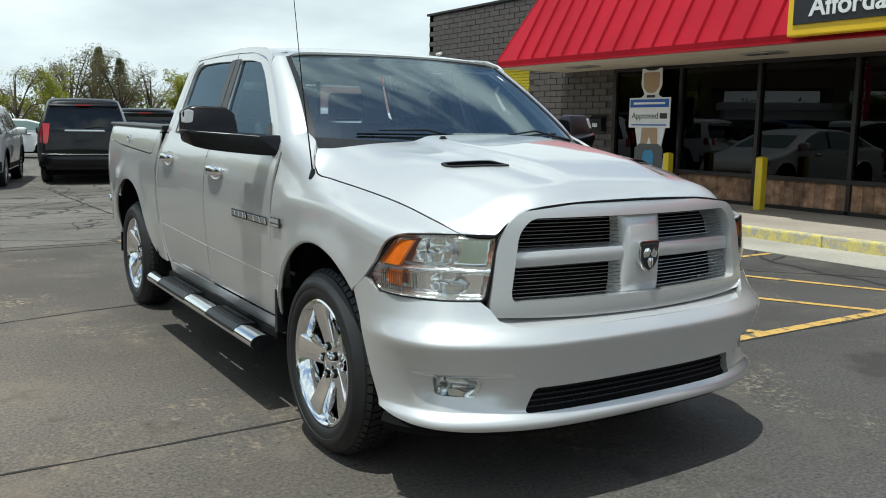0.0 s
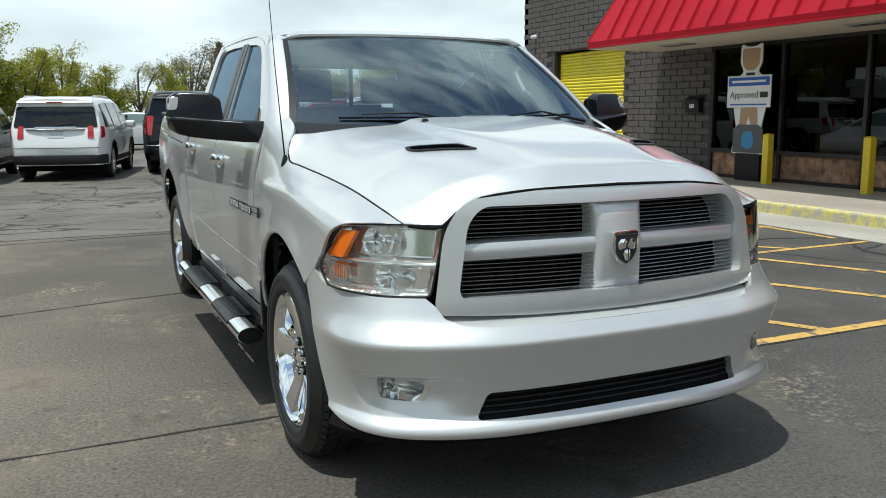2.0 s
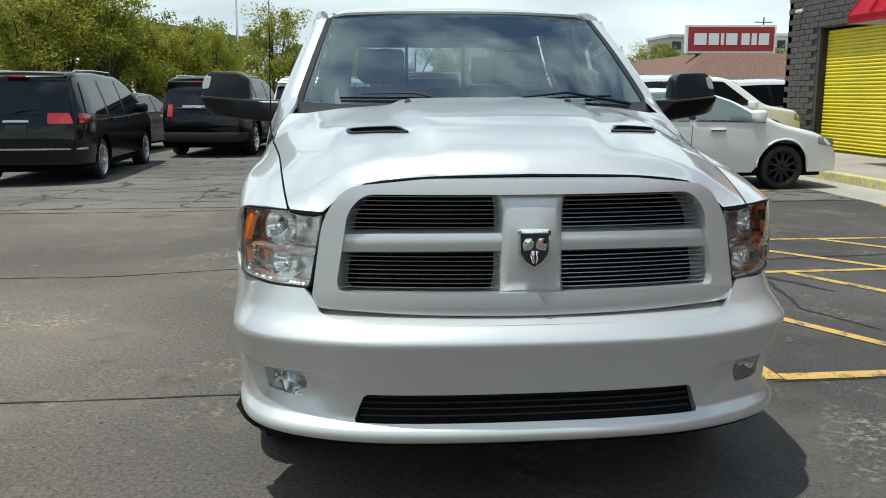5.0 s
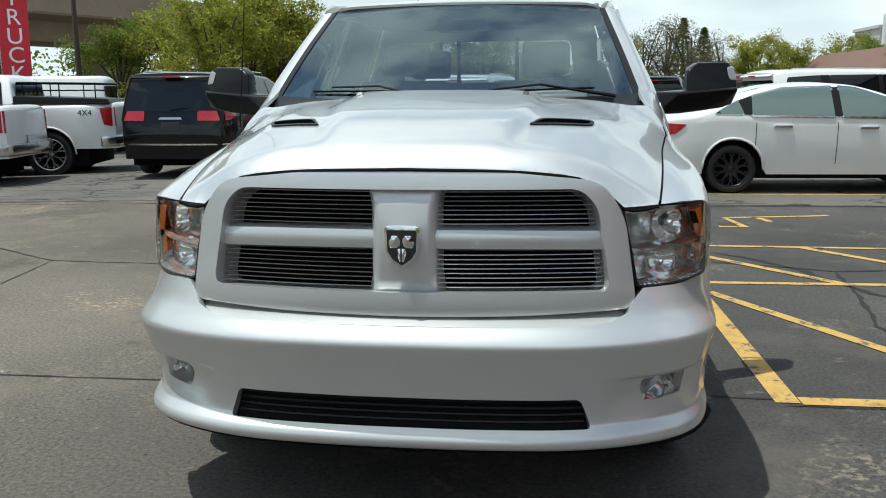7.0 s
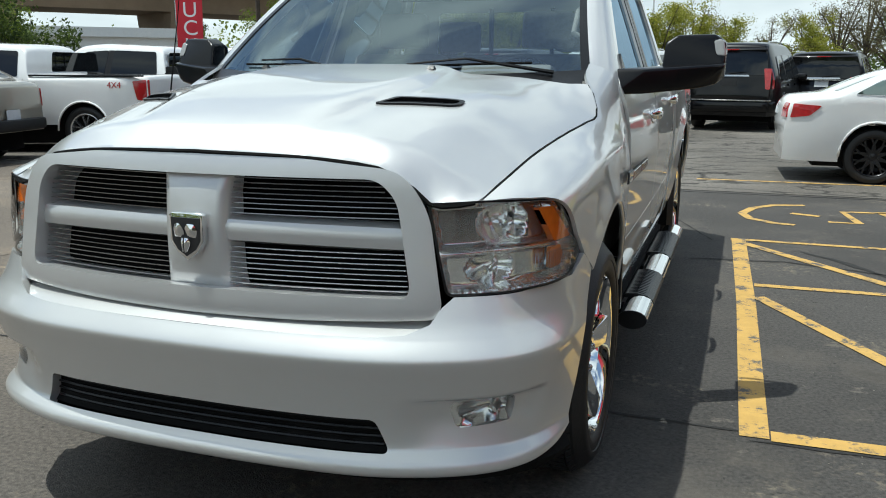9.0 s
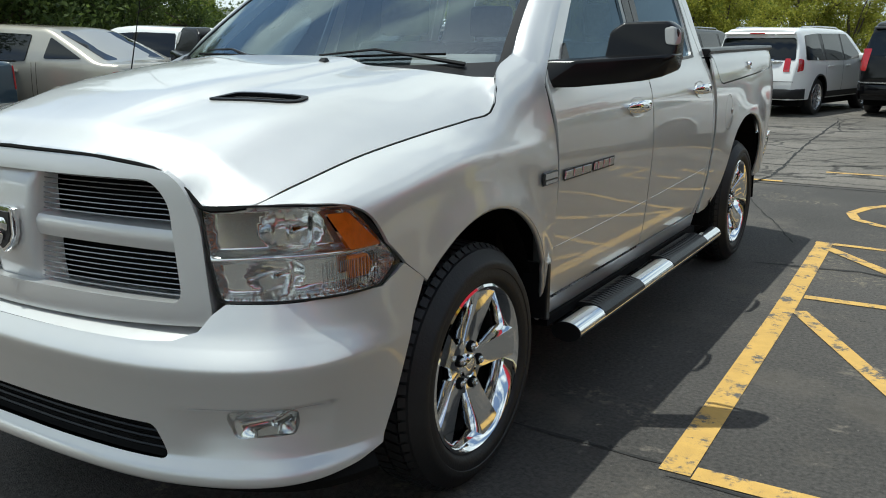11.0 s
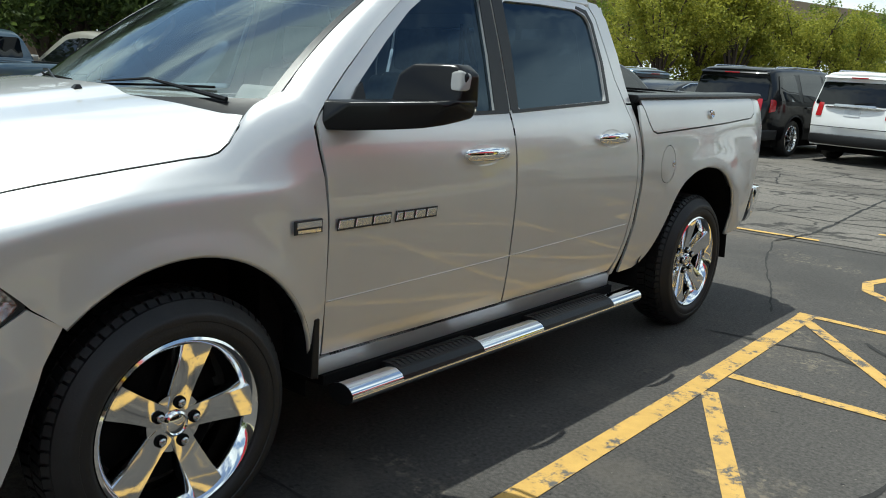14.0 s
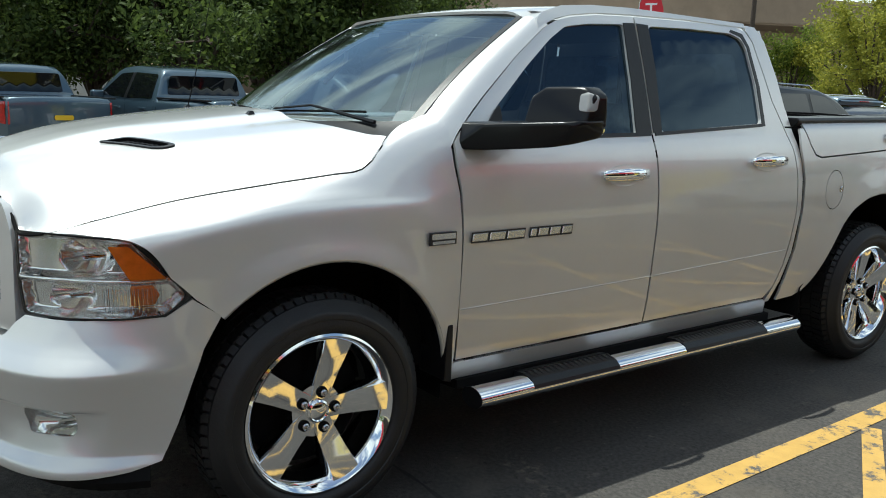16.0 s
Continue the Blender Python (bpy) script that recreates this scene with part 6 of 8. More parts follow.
# ---- mirrors ----
for sx in (1, -1):
    mir = new("towing_mirror")
    mir.parent = truck
    tagged(mir, "large black folding towing mirror")
    part("mirror_arm", hull_bm([(sx * x, y, z) for x, y, z in ((0.88, 0.535, 1.272), (0.88, 0.67, 1.285), (0.88, 0.585, 1.370), (0.88, 0.68, 1.37), (1.26, 0.775, 1.312), (1.290, 0.89, 1.335), (1.292, 0.775, 1.392), (1.292, 0.905, 1.402), (1.00, 0.600, 1.275), (1.00, 0.60, 1.368), (1.12, 0.665, 1.287), (1.12, 0.665, 1.378), (1.21, 0.725, 1.298), (1.21, 0.725, 1.386))], 0.026, 4), MIRROR_BLACK, mir, smooth=50)
    part("mirror_housing", hull_bm([(sx * x, y, z) for x, y, z in ((1.050, 0.735, 1.37), (1.05, 0.87, 1.37), (1.290, 0.80, 1.37), (1.292, 0.91, 1.37), (1.058, 0.765, 1.472), (1.06, 0.87, 1.482), (1.10, 0.79, 1.503), (1.25, 0.835, 1.508), (1.10, 0.88, 1.508), (1.25, 0.905, 1.508), (1.288, 0.845, 1.475), (1.29, 0.91, 1.48))], 0.028, 4), MIRROR_BLACK, mir, smooth=50)
    part("mirror_glass", prism_bm(rounded([(sx * 1.065, 1.34), (sx * 1.275, 1.345), (sx * 1.27, 1.49), (sx * 1.075, 1.48)], 0.02), 0.912, 0.919, "xz"), surf("mirror_silver", (0.8, 0.8, 0.8), 0.02, 1.0, var=0.01), mir)
    part("mirror_signal", hull_bm([(sx * x, 0.735 + 0.271 * (x - 1.05) + 0.33 * (z - 1.37) + o, z) for x, z, o in ((1.250, 1.425, -0.004), (1.287, 1.422, -0.003), (1.296, 1.425, 0.035), (1.240, 1.480, -0.003), (1.274, 1.486, -0.002), (1.291, 1.478, 0.035), (1.25, 1.496, 0.012))], 0.006, 3), WHITE_LENS, mir, "clear mirror turn signal")

# ---- badges, antenna, lower body, bed, cabin ----
for sx in (1, -1):
    xb = door_x(0.96) + 0.001
    d = 1 if sx > 0 else -1
    y = 0.585
    for wdt in (0.080, 0.085, 0.095, 0.022, 0.040, 0.060, 0.064, 0.064):
        if wdt > 0.025:
            part("badge_edge", hull_bm([(sx * (xb + o), y + a, z) for o in (0.0, 0.0025) for a, z in ((-0.003, 0.940), (wdt - 0.006, 0.940), (wdt - 0.001, 0.980), (0.002, 0.980))]), SIGN_BLACK, truck)
            part("badge_bar", hull_bm([(sx * (xb + o), y + a, z) for o, i in ((0.0, 0.0), (0.005, 0.003)) for a, z in ((i, 0.944 + i), (wdt - 0.008 - i, 0.944 + i), (wdt - 0.004 - i, 0.976 - i), (0.006 + i, 0.976 - i))]), DULL_CHROME, truck)
        y += wdt
    bd = part("engine_badge", hull_bm([(sx * (0.982 + o), a, z) for o, i in ((-0.003, 0.0), (0.004, 0.002)) for a, z in ((0.395 + i, 0.945 + i), (0.512 - i, 0.945 + i), (0.512 - i, 0.992 - i), (0.395 + i, 0.992 - i))]), SIGN_BLACK, truck)
    part("badge_bar", hull_bm([(sx * (0.984 + o), a, z) for o in (0.0, 0.004) for a, z in ((0.402, 0.967), (0.505, 0.967), (0.505, 0.987), (0.402, 0.987))]), CHROME, bd)
    part("badge_bar", hull_bm([(sx * (0.984 + o), a, z) for o in (0.0, 0.004) for a, z in ((0.405, 0.950), (0.502, 0.950), (0.502, 0.961), (0.405, 0.961))]), CHROME, bd)
ant = part("antenna", tube_bm([(-0.90, 0.20, 1.20), (-0.902, 0.21, 1.26), (-0.905, 0.30, 1.60), (-0.905, 0.42, 2.15)], [0.004, 0.0035, 0.002, 0.0016], 6), MATTE_BLACK, truck)
part("antenna_base", lathe_bm([(0, 0.02), (0.012, 0.018), (0.045, 0.008), (0.05, 0.0)], 14, "z"), BLACK_PLASTIC, ant, m=Matrix.Translation((-0.90, 0.20, 1.185)))
# panel added to stop sun between rocker and step, so their shadow is solid
for sx in (1, -1):
    part("sill_panel", hull_bm([(sx * x, y, z) for x, z in ((0.70, 0.36), (0.93, 0.375), (0.93, 0.41), (0.70, 0.42)) for y in (0.58, 2.60)]), MATTE_BLACK, truck)
part("chassis", box_bm(-0.50, 0.50, -0.80, 4.40, 0.34, 0.52, 0.02), MATTE_BLACK, truck)
part("engine_bay", box_bm(-0.62, 0.62, -0.66, 0.45, 0.45, 1.02, 0.03), MATTE_BLACK, truck)
part("firewall", box_bm(-0.80, 0.80, 0.40, 0.50, 0.45, 1.20), MATTE_BLACK, truck)
part("cab_floor", box_bm(-0.86, 0.86, 0.50, 2.66, 0.42, 0.60), MATTE_BLACK, truck)
part("skid_valance", hull_bm([(sx * x, y, z) for sx in (1, -1) for x, y, z in ((0.86, -0.55, 0.31), (0.70, -0.80, 0.29), (0.0, -0.92, 0.28), (0.86, -0.50, 0.36), (0.70, -0.75, 0.36), (0.5, -0.3, 0.33))]), MATTE_BLACK, truck)
# cab rear wall with window
rw = [(-0.60, 1.40), (0.60, 1.40), (0.56, 1.72), (-0.56, 1.72)]
sheet("cab_back", [(-0.88, 0.6), (0.88, 0.6), (0.89, 1.35), (0.80, 1.55), (0.71, 1.83), (-0.71, 1.83), (-0.80, 1.55), (-0.89, 1.35)], lambda x, z: (x, 2.69 - 0.22 * max(0, z - 1.45), z), (0, 1, 0), SILVER, truck, holes=[rounded(rw, 0.04)], step=0.08)
pane = sheet("rear_window", rounded([(x * 1.01, z) for x, z in rw], 0.04), lambda x, z: (x, 2.685 - 0.22 * max(0, z - 1.45), z), (0, 1, 0), REAR_GLASS, truck, step=0.1, depth=0)
pane.visible_shadow = False
for x in (-0.2, 0.2):
    part("window_bar", box_bm(x - 0.012, x + 0.012, 2.60, 2.625, 1.40, 1.74), MATTE_BLACK, truck)
# bed
part("bed_floor", box_bm(-0.74, 0.74, 2.74, 4.44, 0.70, 0.76), MATTE_BLACK, truck)
part("tonneau_cover", hull_bm([(sx * x, y, z) for sx in (1, -1) for x, y, z in ((0.80, 2.72, 1.36), (0.80, 4.40, 1.385), (0.80, 2.72, 1.385), (0.80, 4.40, 1.41), (0.3, 2.72, 1.40), (0.3, 4.40, 1.42))], 0.006), BLACK_PLASTIC, truck, "black folding bed cover")
for y in (3.12, 3.55, 3.98):
    part("cover_seam", hull_bm([(sx * x, y + d, z + 0.015 * (y - 2.72) / 1.68 + 0.002) for sx in (1, -1) for d in (0, 0.03) for x, z in ((0.79, 1.388), (0.3, 1.404))]), MATTE_BLACK, truck)
part("tailgate", box_bm(-0.86, 0.86, 4.42, 4.48, 0.78, 1.40, 0.02), SILVER, truck)
part("rear_bumper", hull_bm([(sx * x, y, z) for sx in (1, -1) for x, y, z in ((0.93, 4.42, 0.62), (0.955, 4.42, 0.80), (0.93, 4.60, 0.80), (0.88, 4.66, 0.60), (0.88, 4.50, 0.54), (0.6, 4.72, 0.78), (0.6, 4.72, 0.60))], 0.02, 2), CHROME, truck, "chrome rear bumper", 40)


def seat(x, y, w, label):
    s = new("seat")
    s.parent = truck
    tagged(s, label)
    part("seat_cushion", box_bm(x - w / 2, x + w / 2, y - 0.45, y + 0.08, 0.75, 0.95, 0.06, 3), SEAT_CLOTH, s, smooth=60)
    part("seat_back", hull_bm([(x + a * w / 2, y + b, z) for a in (-1, 1) for b, z in ((0.0, 0.90), (0.16, 0.90), (0.12, 1.45), (0.22, 1.43))], 0.05, 3), SEAT_CLOTH, s, smooth=60)
    for xx in ((x,) if w < 0.8 else (x - 0.38, x + 0.38)):
        part("headrest", hull_bm([(xx + a * 0.135, y + b, z) for a in (-1, 1) for b, z in ((0.14, 1.47), (0.24, 1.47), (0.16, 1.66), (0.24, 1.65))], 0.035, 3), SEAT_CLOTH, s, smooth=60)


seat(0.40, 1.40, 0.54, "dark grey cloth front seat")
seat(-0.40, 1.40, 0.54, "dark grey cloth front seat")
seat(0.0, 2.32, 1.40, "dark grey cloth rear bench")
dash = part("dashboard", hull_bm([(sx * x, y, z) for sx in (1, -1) for x, y, z in ((0.78, 0.46, 1.30), (0.80, 0.62, 1.33), (0.80, 0.85, 1.25), (0.80, 0.90, 1.0), (0.78, 0.5, 0.9), (0.3, 0.24, 1.30), (0.3, 0.80, 1.33))], 0.03, 3), TRIM_GREY, truck, smooth=60)
part("instrument_hood", hull_bm([(x, y, z) for x in (0.20, 0.60) for y, z in ((0.70, 1.30), (0.88, 1.30), (0.76, 1.39), (0.88, 1.37))], 0.02), TRIM_GREY, dash)
sw = bmesh.new()
pts = [(0.185 * math.cos(a), 0.185 * math.sin(a), 0) for a in np.linspace(0, 2 * math.pi, 37)]
tube_bm(pts, 0.015, 8, sw, False)
wh = part("steering_wheel", sw, BLACK_PLASTIC, truck, smooth=60, m=Matrix.Translation((0.40, 0.98, 1.24)) @ pose(0, 0, 0, 65, 0, 0))
part("steering_hub", hull_bm([(a * 0.17, 0.02 * b, 0.0) for a in (-1, 1) for b in (-1, 1)] + [(0.05, -0.17, 0.0), (-0.05, -0.17, 0), (0.06, 0.06, 0.03), (-0.06, 0.06, 0.03), (0.06, -0.06, 0.03), (-0.06, -0.06, 0.03)], 0.01), BLACK_PLASTIC, wh)
part("rear_view_mirror", hull_bm([(a * 0.12, 0.86 + b, z) for a in (-1, 1) for b, z in ((0, 1.66), (0.02, 1.66), (0, 1.73), (0.02, 1.73))], 0.008), BLACK_PLASTIC, truck)
part("headliner", box_bm(-0.66, 0.66, 1.10, 2.55, 1.79, 1.81), TRIM_GREY, truck)
for sx in (1, -1):
    for y0, y1 in ((0.62, 1.58), (1.66, 2.56)):
        part("door_card", box_bm(min(sx * 0.84, sx * 0.87), max(sx * 0.84, sx * 0.87), y0, y1, 0.6, 1.29, 0.01), TRIM_GREY, truck)
    part("pillar_lining", hull_bm([(sx * x, y, z) for x, y, z in ((0.84, 1.52, 1.3), (0.84, 1.68, 1.3), (0.70, 1.56, 1.78), (0.70, 1.70, 1.78), (0.86, 1.60, 1.3), (0.72, 1.62, 1.78))]), TRIM_GREY, truck)
    part("grab_handle", tube_bm([(sx * 0.70, 0.90, 1.50), (sx * 0.66, 0.90, 1.52), (sx * 0.66, 1.0, 1.62), (sx * 0.69, 1.02, 1.66)], 0.012, 8), TRIM_GREY, truck)


# ---- other vehicles ----
def drop_at(x, y):
    """The car park falls away gently towards the far row."""
    return -0.022 * max(0.0, -x - 4.5) + (0.005 if y > 7.2 else 0.0)


BLACK_GLASS = surf("dark_car_glass", (0.004, 0.005, 0.006), 0.03, var=0.05, spec=0.5)
PALE_GLASS = surf("pale_car_glass", (0.13, 0.18, 0.17), 0.03, var=0.05, scale=1, spec=0.7)
GREY_PLASTIC = surf("grey_bumper_plastic", (0.016, 0.016, 0.017), 0.55, var=0.15, scale=20, spec=0.3)


def car_wheel_meshes(r, w, spokes, rim_material):
    """Tyre, and a dished rim whose spokes are split in two towards its edge."""
    t = lathe_bm([(-w, r * 0.70), (-w, r * 0.93), (-w * 0.86, r), (-w * 0.14, r), (-0.004, r * 0.95), (0.006, r * 0.85), (0.004, r * 0.76), (-0.010, r * 0.70)], 40)
    tyre = mesh_of("tyre", t, RUBBER, 40)
    b = lathe_bm([(-0.16, 0.0), (-0.16, r * 0.55), (-0.14, r * 0.64), (-0.02, r * 0.675), (-0.004, r * 0.715), (0.001, r * 0.70), (-0.012, r * 0.66)], 40)
    lathe_bm([(-0.07, r * 0.20), (-0.026, r * 0.17), (-0.020, r * 0.10), (-0.016, 0.0)], 18, bm=b)
    for k in range(spokes):
        a = 2 * math.pi * k / spokes
        for fork in (-1, 1):
            q = []
            for rr, off, ww, xo in ((r * 0.12, 0.03 * fork, r * 0.045, -0.020), (r * 0.40, 0.055 * fork * r / 0.37, r * 0.034, -0.012), (r * 0.675, 0.085 * fork * r / 0.37 * 5 / spokes, r * 0.030, -0.010)):
                for s in (-1, 1):
                    for xx in (xo - 0.05, xo):
                        o = off + s * ww
                        q.append(b.verts.new((xx, rr * math.cos(a) - o * math.sin(a), rr * math.sin(a) + o * math.cos(a))))
            for j in (0, 4):
                for f4 in ((0, 1, 5, 4), (1, 3, 7, 5), (2, 6, 7, 3)):
                    b.faces.new([q[j + m] for m in f4])
    return tyre, mesh_of("rim", b, rim_material, 40)


def bumper_bm(ww, y0, y1, z0, z1):
    """A bumper bar with rounded section, swept across the width and round the corners."""
    b = bmesh.new()
    rows = []
    mid, h, d = (z0 + z1) / 2, (z1 - z0) / 2, y1 - y0
    for x in np.linspace(-1, 1, 25):
        turn = max(0.0, (abs(x) - 0.80) / 0.20)
        lead = y0 + 0.05 * abs(x) ** 3 + (d - 0.05) * turn ** 2.2
        back = max(lead + 0.03, y1)
        rows.append([b.verts.new((x * ww, yy, mid + h * k)) for yy, k in ((back, -1.0), (lead + 0.05, -1.0), (lead + 0.012, -0.82), (lead, -0.45), (lead, 0.45), (lead + 0.012, 0.86), (lead + 0.05, 1.0), (back, 1.0))])
    for p, q in zip(rows, rows[1:]):
        for j in range(8):
            b.faces.new((p[j], p[(j + 1) % 8], q[(j + 1) % 8], q[j]))
    b.faces.new(rows[0]), b.faces.new(rows[-1])
    return b


def vehicle(name, label, category, az, at, spec, paint):
    """A parked vehicle: lofted body, glass, lamps, bumpers, wheels and trim as parts. Forward is +y."""
    W, belt, lean = spec["width"] / 2, spec["belt"], spec.get("lean", 0.22)
    wb, r, low, half_len = spec["axles"], spec["radius"], spec["sill"], spec["length"] / 2
    v = thing(name, label, category, "parked vehicles", Matrix.Translation((*at, drop_at(*at))) @ Matrix.Rotation(radians(az - 90), 4, "Z"))
    curve = rounded(spec["outline"], spec.get("round", 0.14), 4)
    ys = [p[0] for p in curve]
    first = max(k for k, y in enumerate(ys) if y < min(ys) + 0.004)
    last = min(k for k, y in enumerate(ys) if y > max(ys) - 0.004)
    upper = dense(curve[first:last + 1], 0.09, False)
    tops = []
    for y, z in upper:
        tops.append((max(y, tops[-1][0] + 0.0005) if tops else y, z))
    ty, tz = [p[0] for p in tops], [p[1] for p in tops]

    def top(y):
        return float(np.interp(y, ty, tz))

    def side_x(y, z):
        e = max(0.0, abs(y) - (half_len - 0.75)) / 0.75
        x = (W - 0.05 * max(0.0, (0.78 - z) / 0.5) ** 2 - 0.015 * max(0.0, (z - 0.85) / 0.4) ** 2) * (1 - 0.17 * e ** 2.6)
        x -= lean * max(0.0, z - belt)
        gap = max(0.0, top(y) - z)
        q = 0.08 if gap < 0.08 else 0.0
        return x - (q * (1 - math.sqrt(max(0.0, 1 - ((q - gap) / q) ** 2))) if q else 0.0)

    def rear_y(z):
        """The rear face's place at a height."""
        pts = [(zz, yy) for yy, zz in tops if yy < -half_len + 1.9]
        for (z0, y0), (z1, y1) in zip(pts, pts[1:]):
            if z0 <= z <= z1:
                return y0 + (y1 - y0) * (z - z0) / max(1e-6, z1 - z0)
        return pts[0][1] if z < pts[0][0] else pts[-1][1]

    def floor_z(y):
        z = low
        for cy in wb:
            if abs(y - cy) < r + 0.08:
                z = max(z, r + math.sqrt((r + 0.08) ** 2 - (y - cy) ** 2))
        return z
    stations = sorted(set([round(y, 4) for y in ty] + [round(cy + (r + 0.0799) * math.cos(t), 4) for cy in wb for t in np.linspace(0, math.pi, 17)]))
    bm = bmesh.new()
    rings = []
    for y in stations:
        zt = top(y)
        z0 = min(floor_z(y), zt - 0.02)
        zs = list(np.linspace(z0, max(z0 + 0.01, zt - 0.08), 10)) + [zt - 0.06, zt - 0.04, zt - 0.02, zt - 0.006]
        zs = [max(z0, min(z, zt)) for z in zs]
        left = [(side_x(y, z), y, z) for z in zs]
        xe = left[-1][0]
        roof = [(xe * k, y, zt + 0.02 * (1 - k * k)) for k in (0.8, 0.5, 0.2)]
        ring = left + roof
        rings.append([bm.verts.new(p) for p in ring] + [bm.verts.new((-p[0], p[1], p[2])) for p in ring[::-1]])
    for a, b in zip(rings, rings[1:]):
        for j in range(len(a) - 1):
            bm.faces.new((a[j], a[j + 1], b[j + 1], b[j]))
    bm.faces.new(rings[0][::-1]), bm.faces.new(rings[-1])
    part("body", bm, paint, v, smooth=38)
    part("underbody", box_bm(-W + 0.14, W - 0.14, wb[1] - 0.7, wb[0] + 0.7, 0.2, low + 0.35), MATTE_BLACK, v)
    glassy = spec.get("glass", BLACK_GLASS)

    def on_side(nm, poly, material, sx, lift=0.004, depth=0.006, step=0.12, label=""):
        return sheet(nm, poly, lambda y, z: (sx * side_x(y, z), y, z), (sx, 0, 0), material, v, step=step, depth=depth, lift=lift, label=label)

    def on_rear(nm, poly, material, lift=0.006, depth=0.008, step=0.12):
        return sheet(nm, poly, lambda x, z: (x, rear_y(z), z), (0, -1, 0.2), material, v, step=step, depth=depth, lift=lift)
    for sx in (1, -1):
        for poly in spec["windows"]:
            if spec.get("chrome_line"):
                cy, cz = sum(p[0] for p in poly) / len(poly), sum(p[1] for p in poly) / len(poly)
                on_side("window_trim", rounded([(cy + (y - cy) * 1.04, cz + (z - cz) * 1.13) for y, z in poly], 0.04, 3), DULL_CHROME, sx, 0.008, 0.012, 0.07)
            on_side("side_window", rounded(poly, 0.04, 3), glassy, sx, 0.013, 0.016, 0.07)
        for w1, w2 in zip(spec["windows"], spec["windows"][1:]):
            if w2[0][0] - w1[-1][0] < 0.3:
                on_side("window_pillar", [w1[-1], w1[-2], w2[1], w2[0]], BLACK_PLASTIC, sx, 0.0095, 0.012, 0.07)
        for yy in spec.get("shuts", ()):
            on_side("door_seam", [(yy - 0.005, low + 0.14), (yy + 0.005, low + 0.14), (yy + 0.005, belt + 0.02), (yy - 0.005, belt + 0.02)], MATTE_BLACK, sx, 0.0012, 0)
        for z0, z1, material in spec.get("cladding", ()):
            a, b = wb[1] + r + 0.085, wb[0] - r - 0.085
            on_side("side_cladding", [(a, z0), (b, z0), (b, z1), (a, z1)], material, sx, 0.006, 0.01)
        for cy in wb:
            lip = [(sx * (side_x(cy + (r + 0.085) * math.cos(t), max(low, r + (r + 0.085) * math.sin(t))) + 0.002), cy + (r + 0.085) * math.cos(t), r + (r + 0.085) * math.sin(t)) for t in np.linspace(0.0, math.pi, 15)]
            part("arch_lip", tube_bm(lip, 0.018, 5), spec.get("lip", paint), v, smooth=180)
    if "rear_glass" in spec:
        (y0, z0), (y1, z1), w0, w1 = spec["rear_glass"]
        on_rear("rear_window", rounded([(-w0, z0), (w0, z0), (w1, z1), (-w1, z1)], 0.05, 3), glassy, 0.012)
    if "front_glass" in spec:
        (y0, z0), (y1, z1), w0, w1 = spec["front_glass"]
        sheet("windshield", rounded([(-w0, y0), (w0, y0), (w1, y1), (-w1, y1)], 0.04, 3), lambda x, y: (x, y, top(y) + 0.02 * (1 - (x / W) ** 2)), (0, 0.6, 0.8), glassy, v, step=0.14, depth=0, lift=0.008)
    if "tail" in spec:
        (y0, z0), (y1, z1), x0 = spec["tail"]
        for sx in (1, -1):
            on_rear("tail_light", rounded([(sx * x0, z0), (sx * (side_x(y0 + 0.03, z0) - 0.005), z0), (sx * (side_x(y0 + 0.05, z1) - 0.005), z1), (sx * x0, z1)], 0.02, 3), RED_LENS, 0.014, 0.03, 0.06)
            yl = rear_y((z0 + z1) / 2)
            on_side("tail_light", rounded([(yl + 0.03, z0), (yl + 0.03 + (y1 - y0) * 0.55, z0 + 0.03), (max(yl + 0.10, y1), z1 - 0.02), (rear_y(z1) + 0.03, z1)], 0.02, 3), RED_LENS, sx, 0.012, 0.02, 0.06)
    if "lamp" in spec:
        (y0, z0), (y1, z1), x0 = spec["lamp"]
        for sx in (1, -1):
            on_side("headlight", rounded([(y0, z0 + 0.05), (y1, z0), (y1, z1 - 0.04), (y0, z1)], 0.03, 3), WHITE_LENS, sx, 0.01, 0.02, 0.08)

    for y0, y1, z0, z1, ww, material in spec.get("bands", ()):
        part("bumper_trim" if z1 - z0 > 0.08 else "trim_strip", bumper_bm(ww, y0, y1, z0, z1), material, v, smooth=50)
    for y0, y1, z0, z1, ww, material in spec.get("rail_caps", ()):
        for sx in (1, -1):
            a, b = sorted((sx * (ww - 0.09), sx * ww))
            part("bed_rail_cap", box_bm(a, b, y0, y1, z0, z1, 0.01), material, v)
    zp = spec["plate"]
    on_rear("number_plate", [(-0.16, zp), (0.16, zp), (0.16, zp + 0.15), (-0.16, zp + 0.15)], spec.get("plate_material", PLATE), 0.012, 0.01)
    if spec.get("hatch"):
        zh, bh = spec["hatch"], spec.get("bar_half", 0.42)
        on_rear("hatch_seam", [(-W * 0.86, zh), (W * 0.86, zh), (W * 0.86, zh + 0.012), (-W * 0.86, zh + 0.012)], MATTE_BLACK, 0.003, 0)
        on_rear("hatch_bar", [(-bh, zp + 0.19), (bh, zp + 0.19), (bh - 0.02, zp + 0.225), (0.02 - bh, zp + 0.225)], spec.get("bar", DULL_CHROME), 0.016, 0.016)
        (y0, z0), (y1, z1), w0, w1 = spec["rear_glass"]
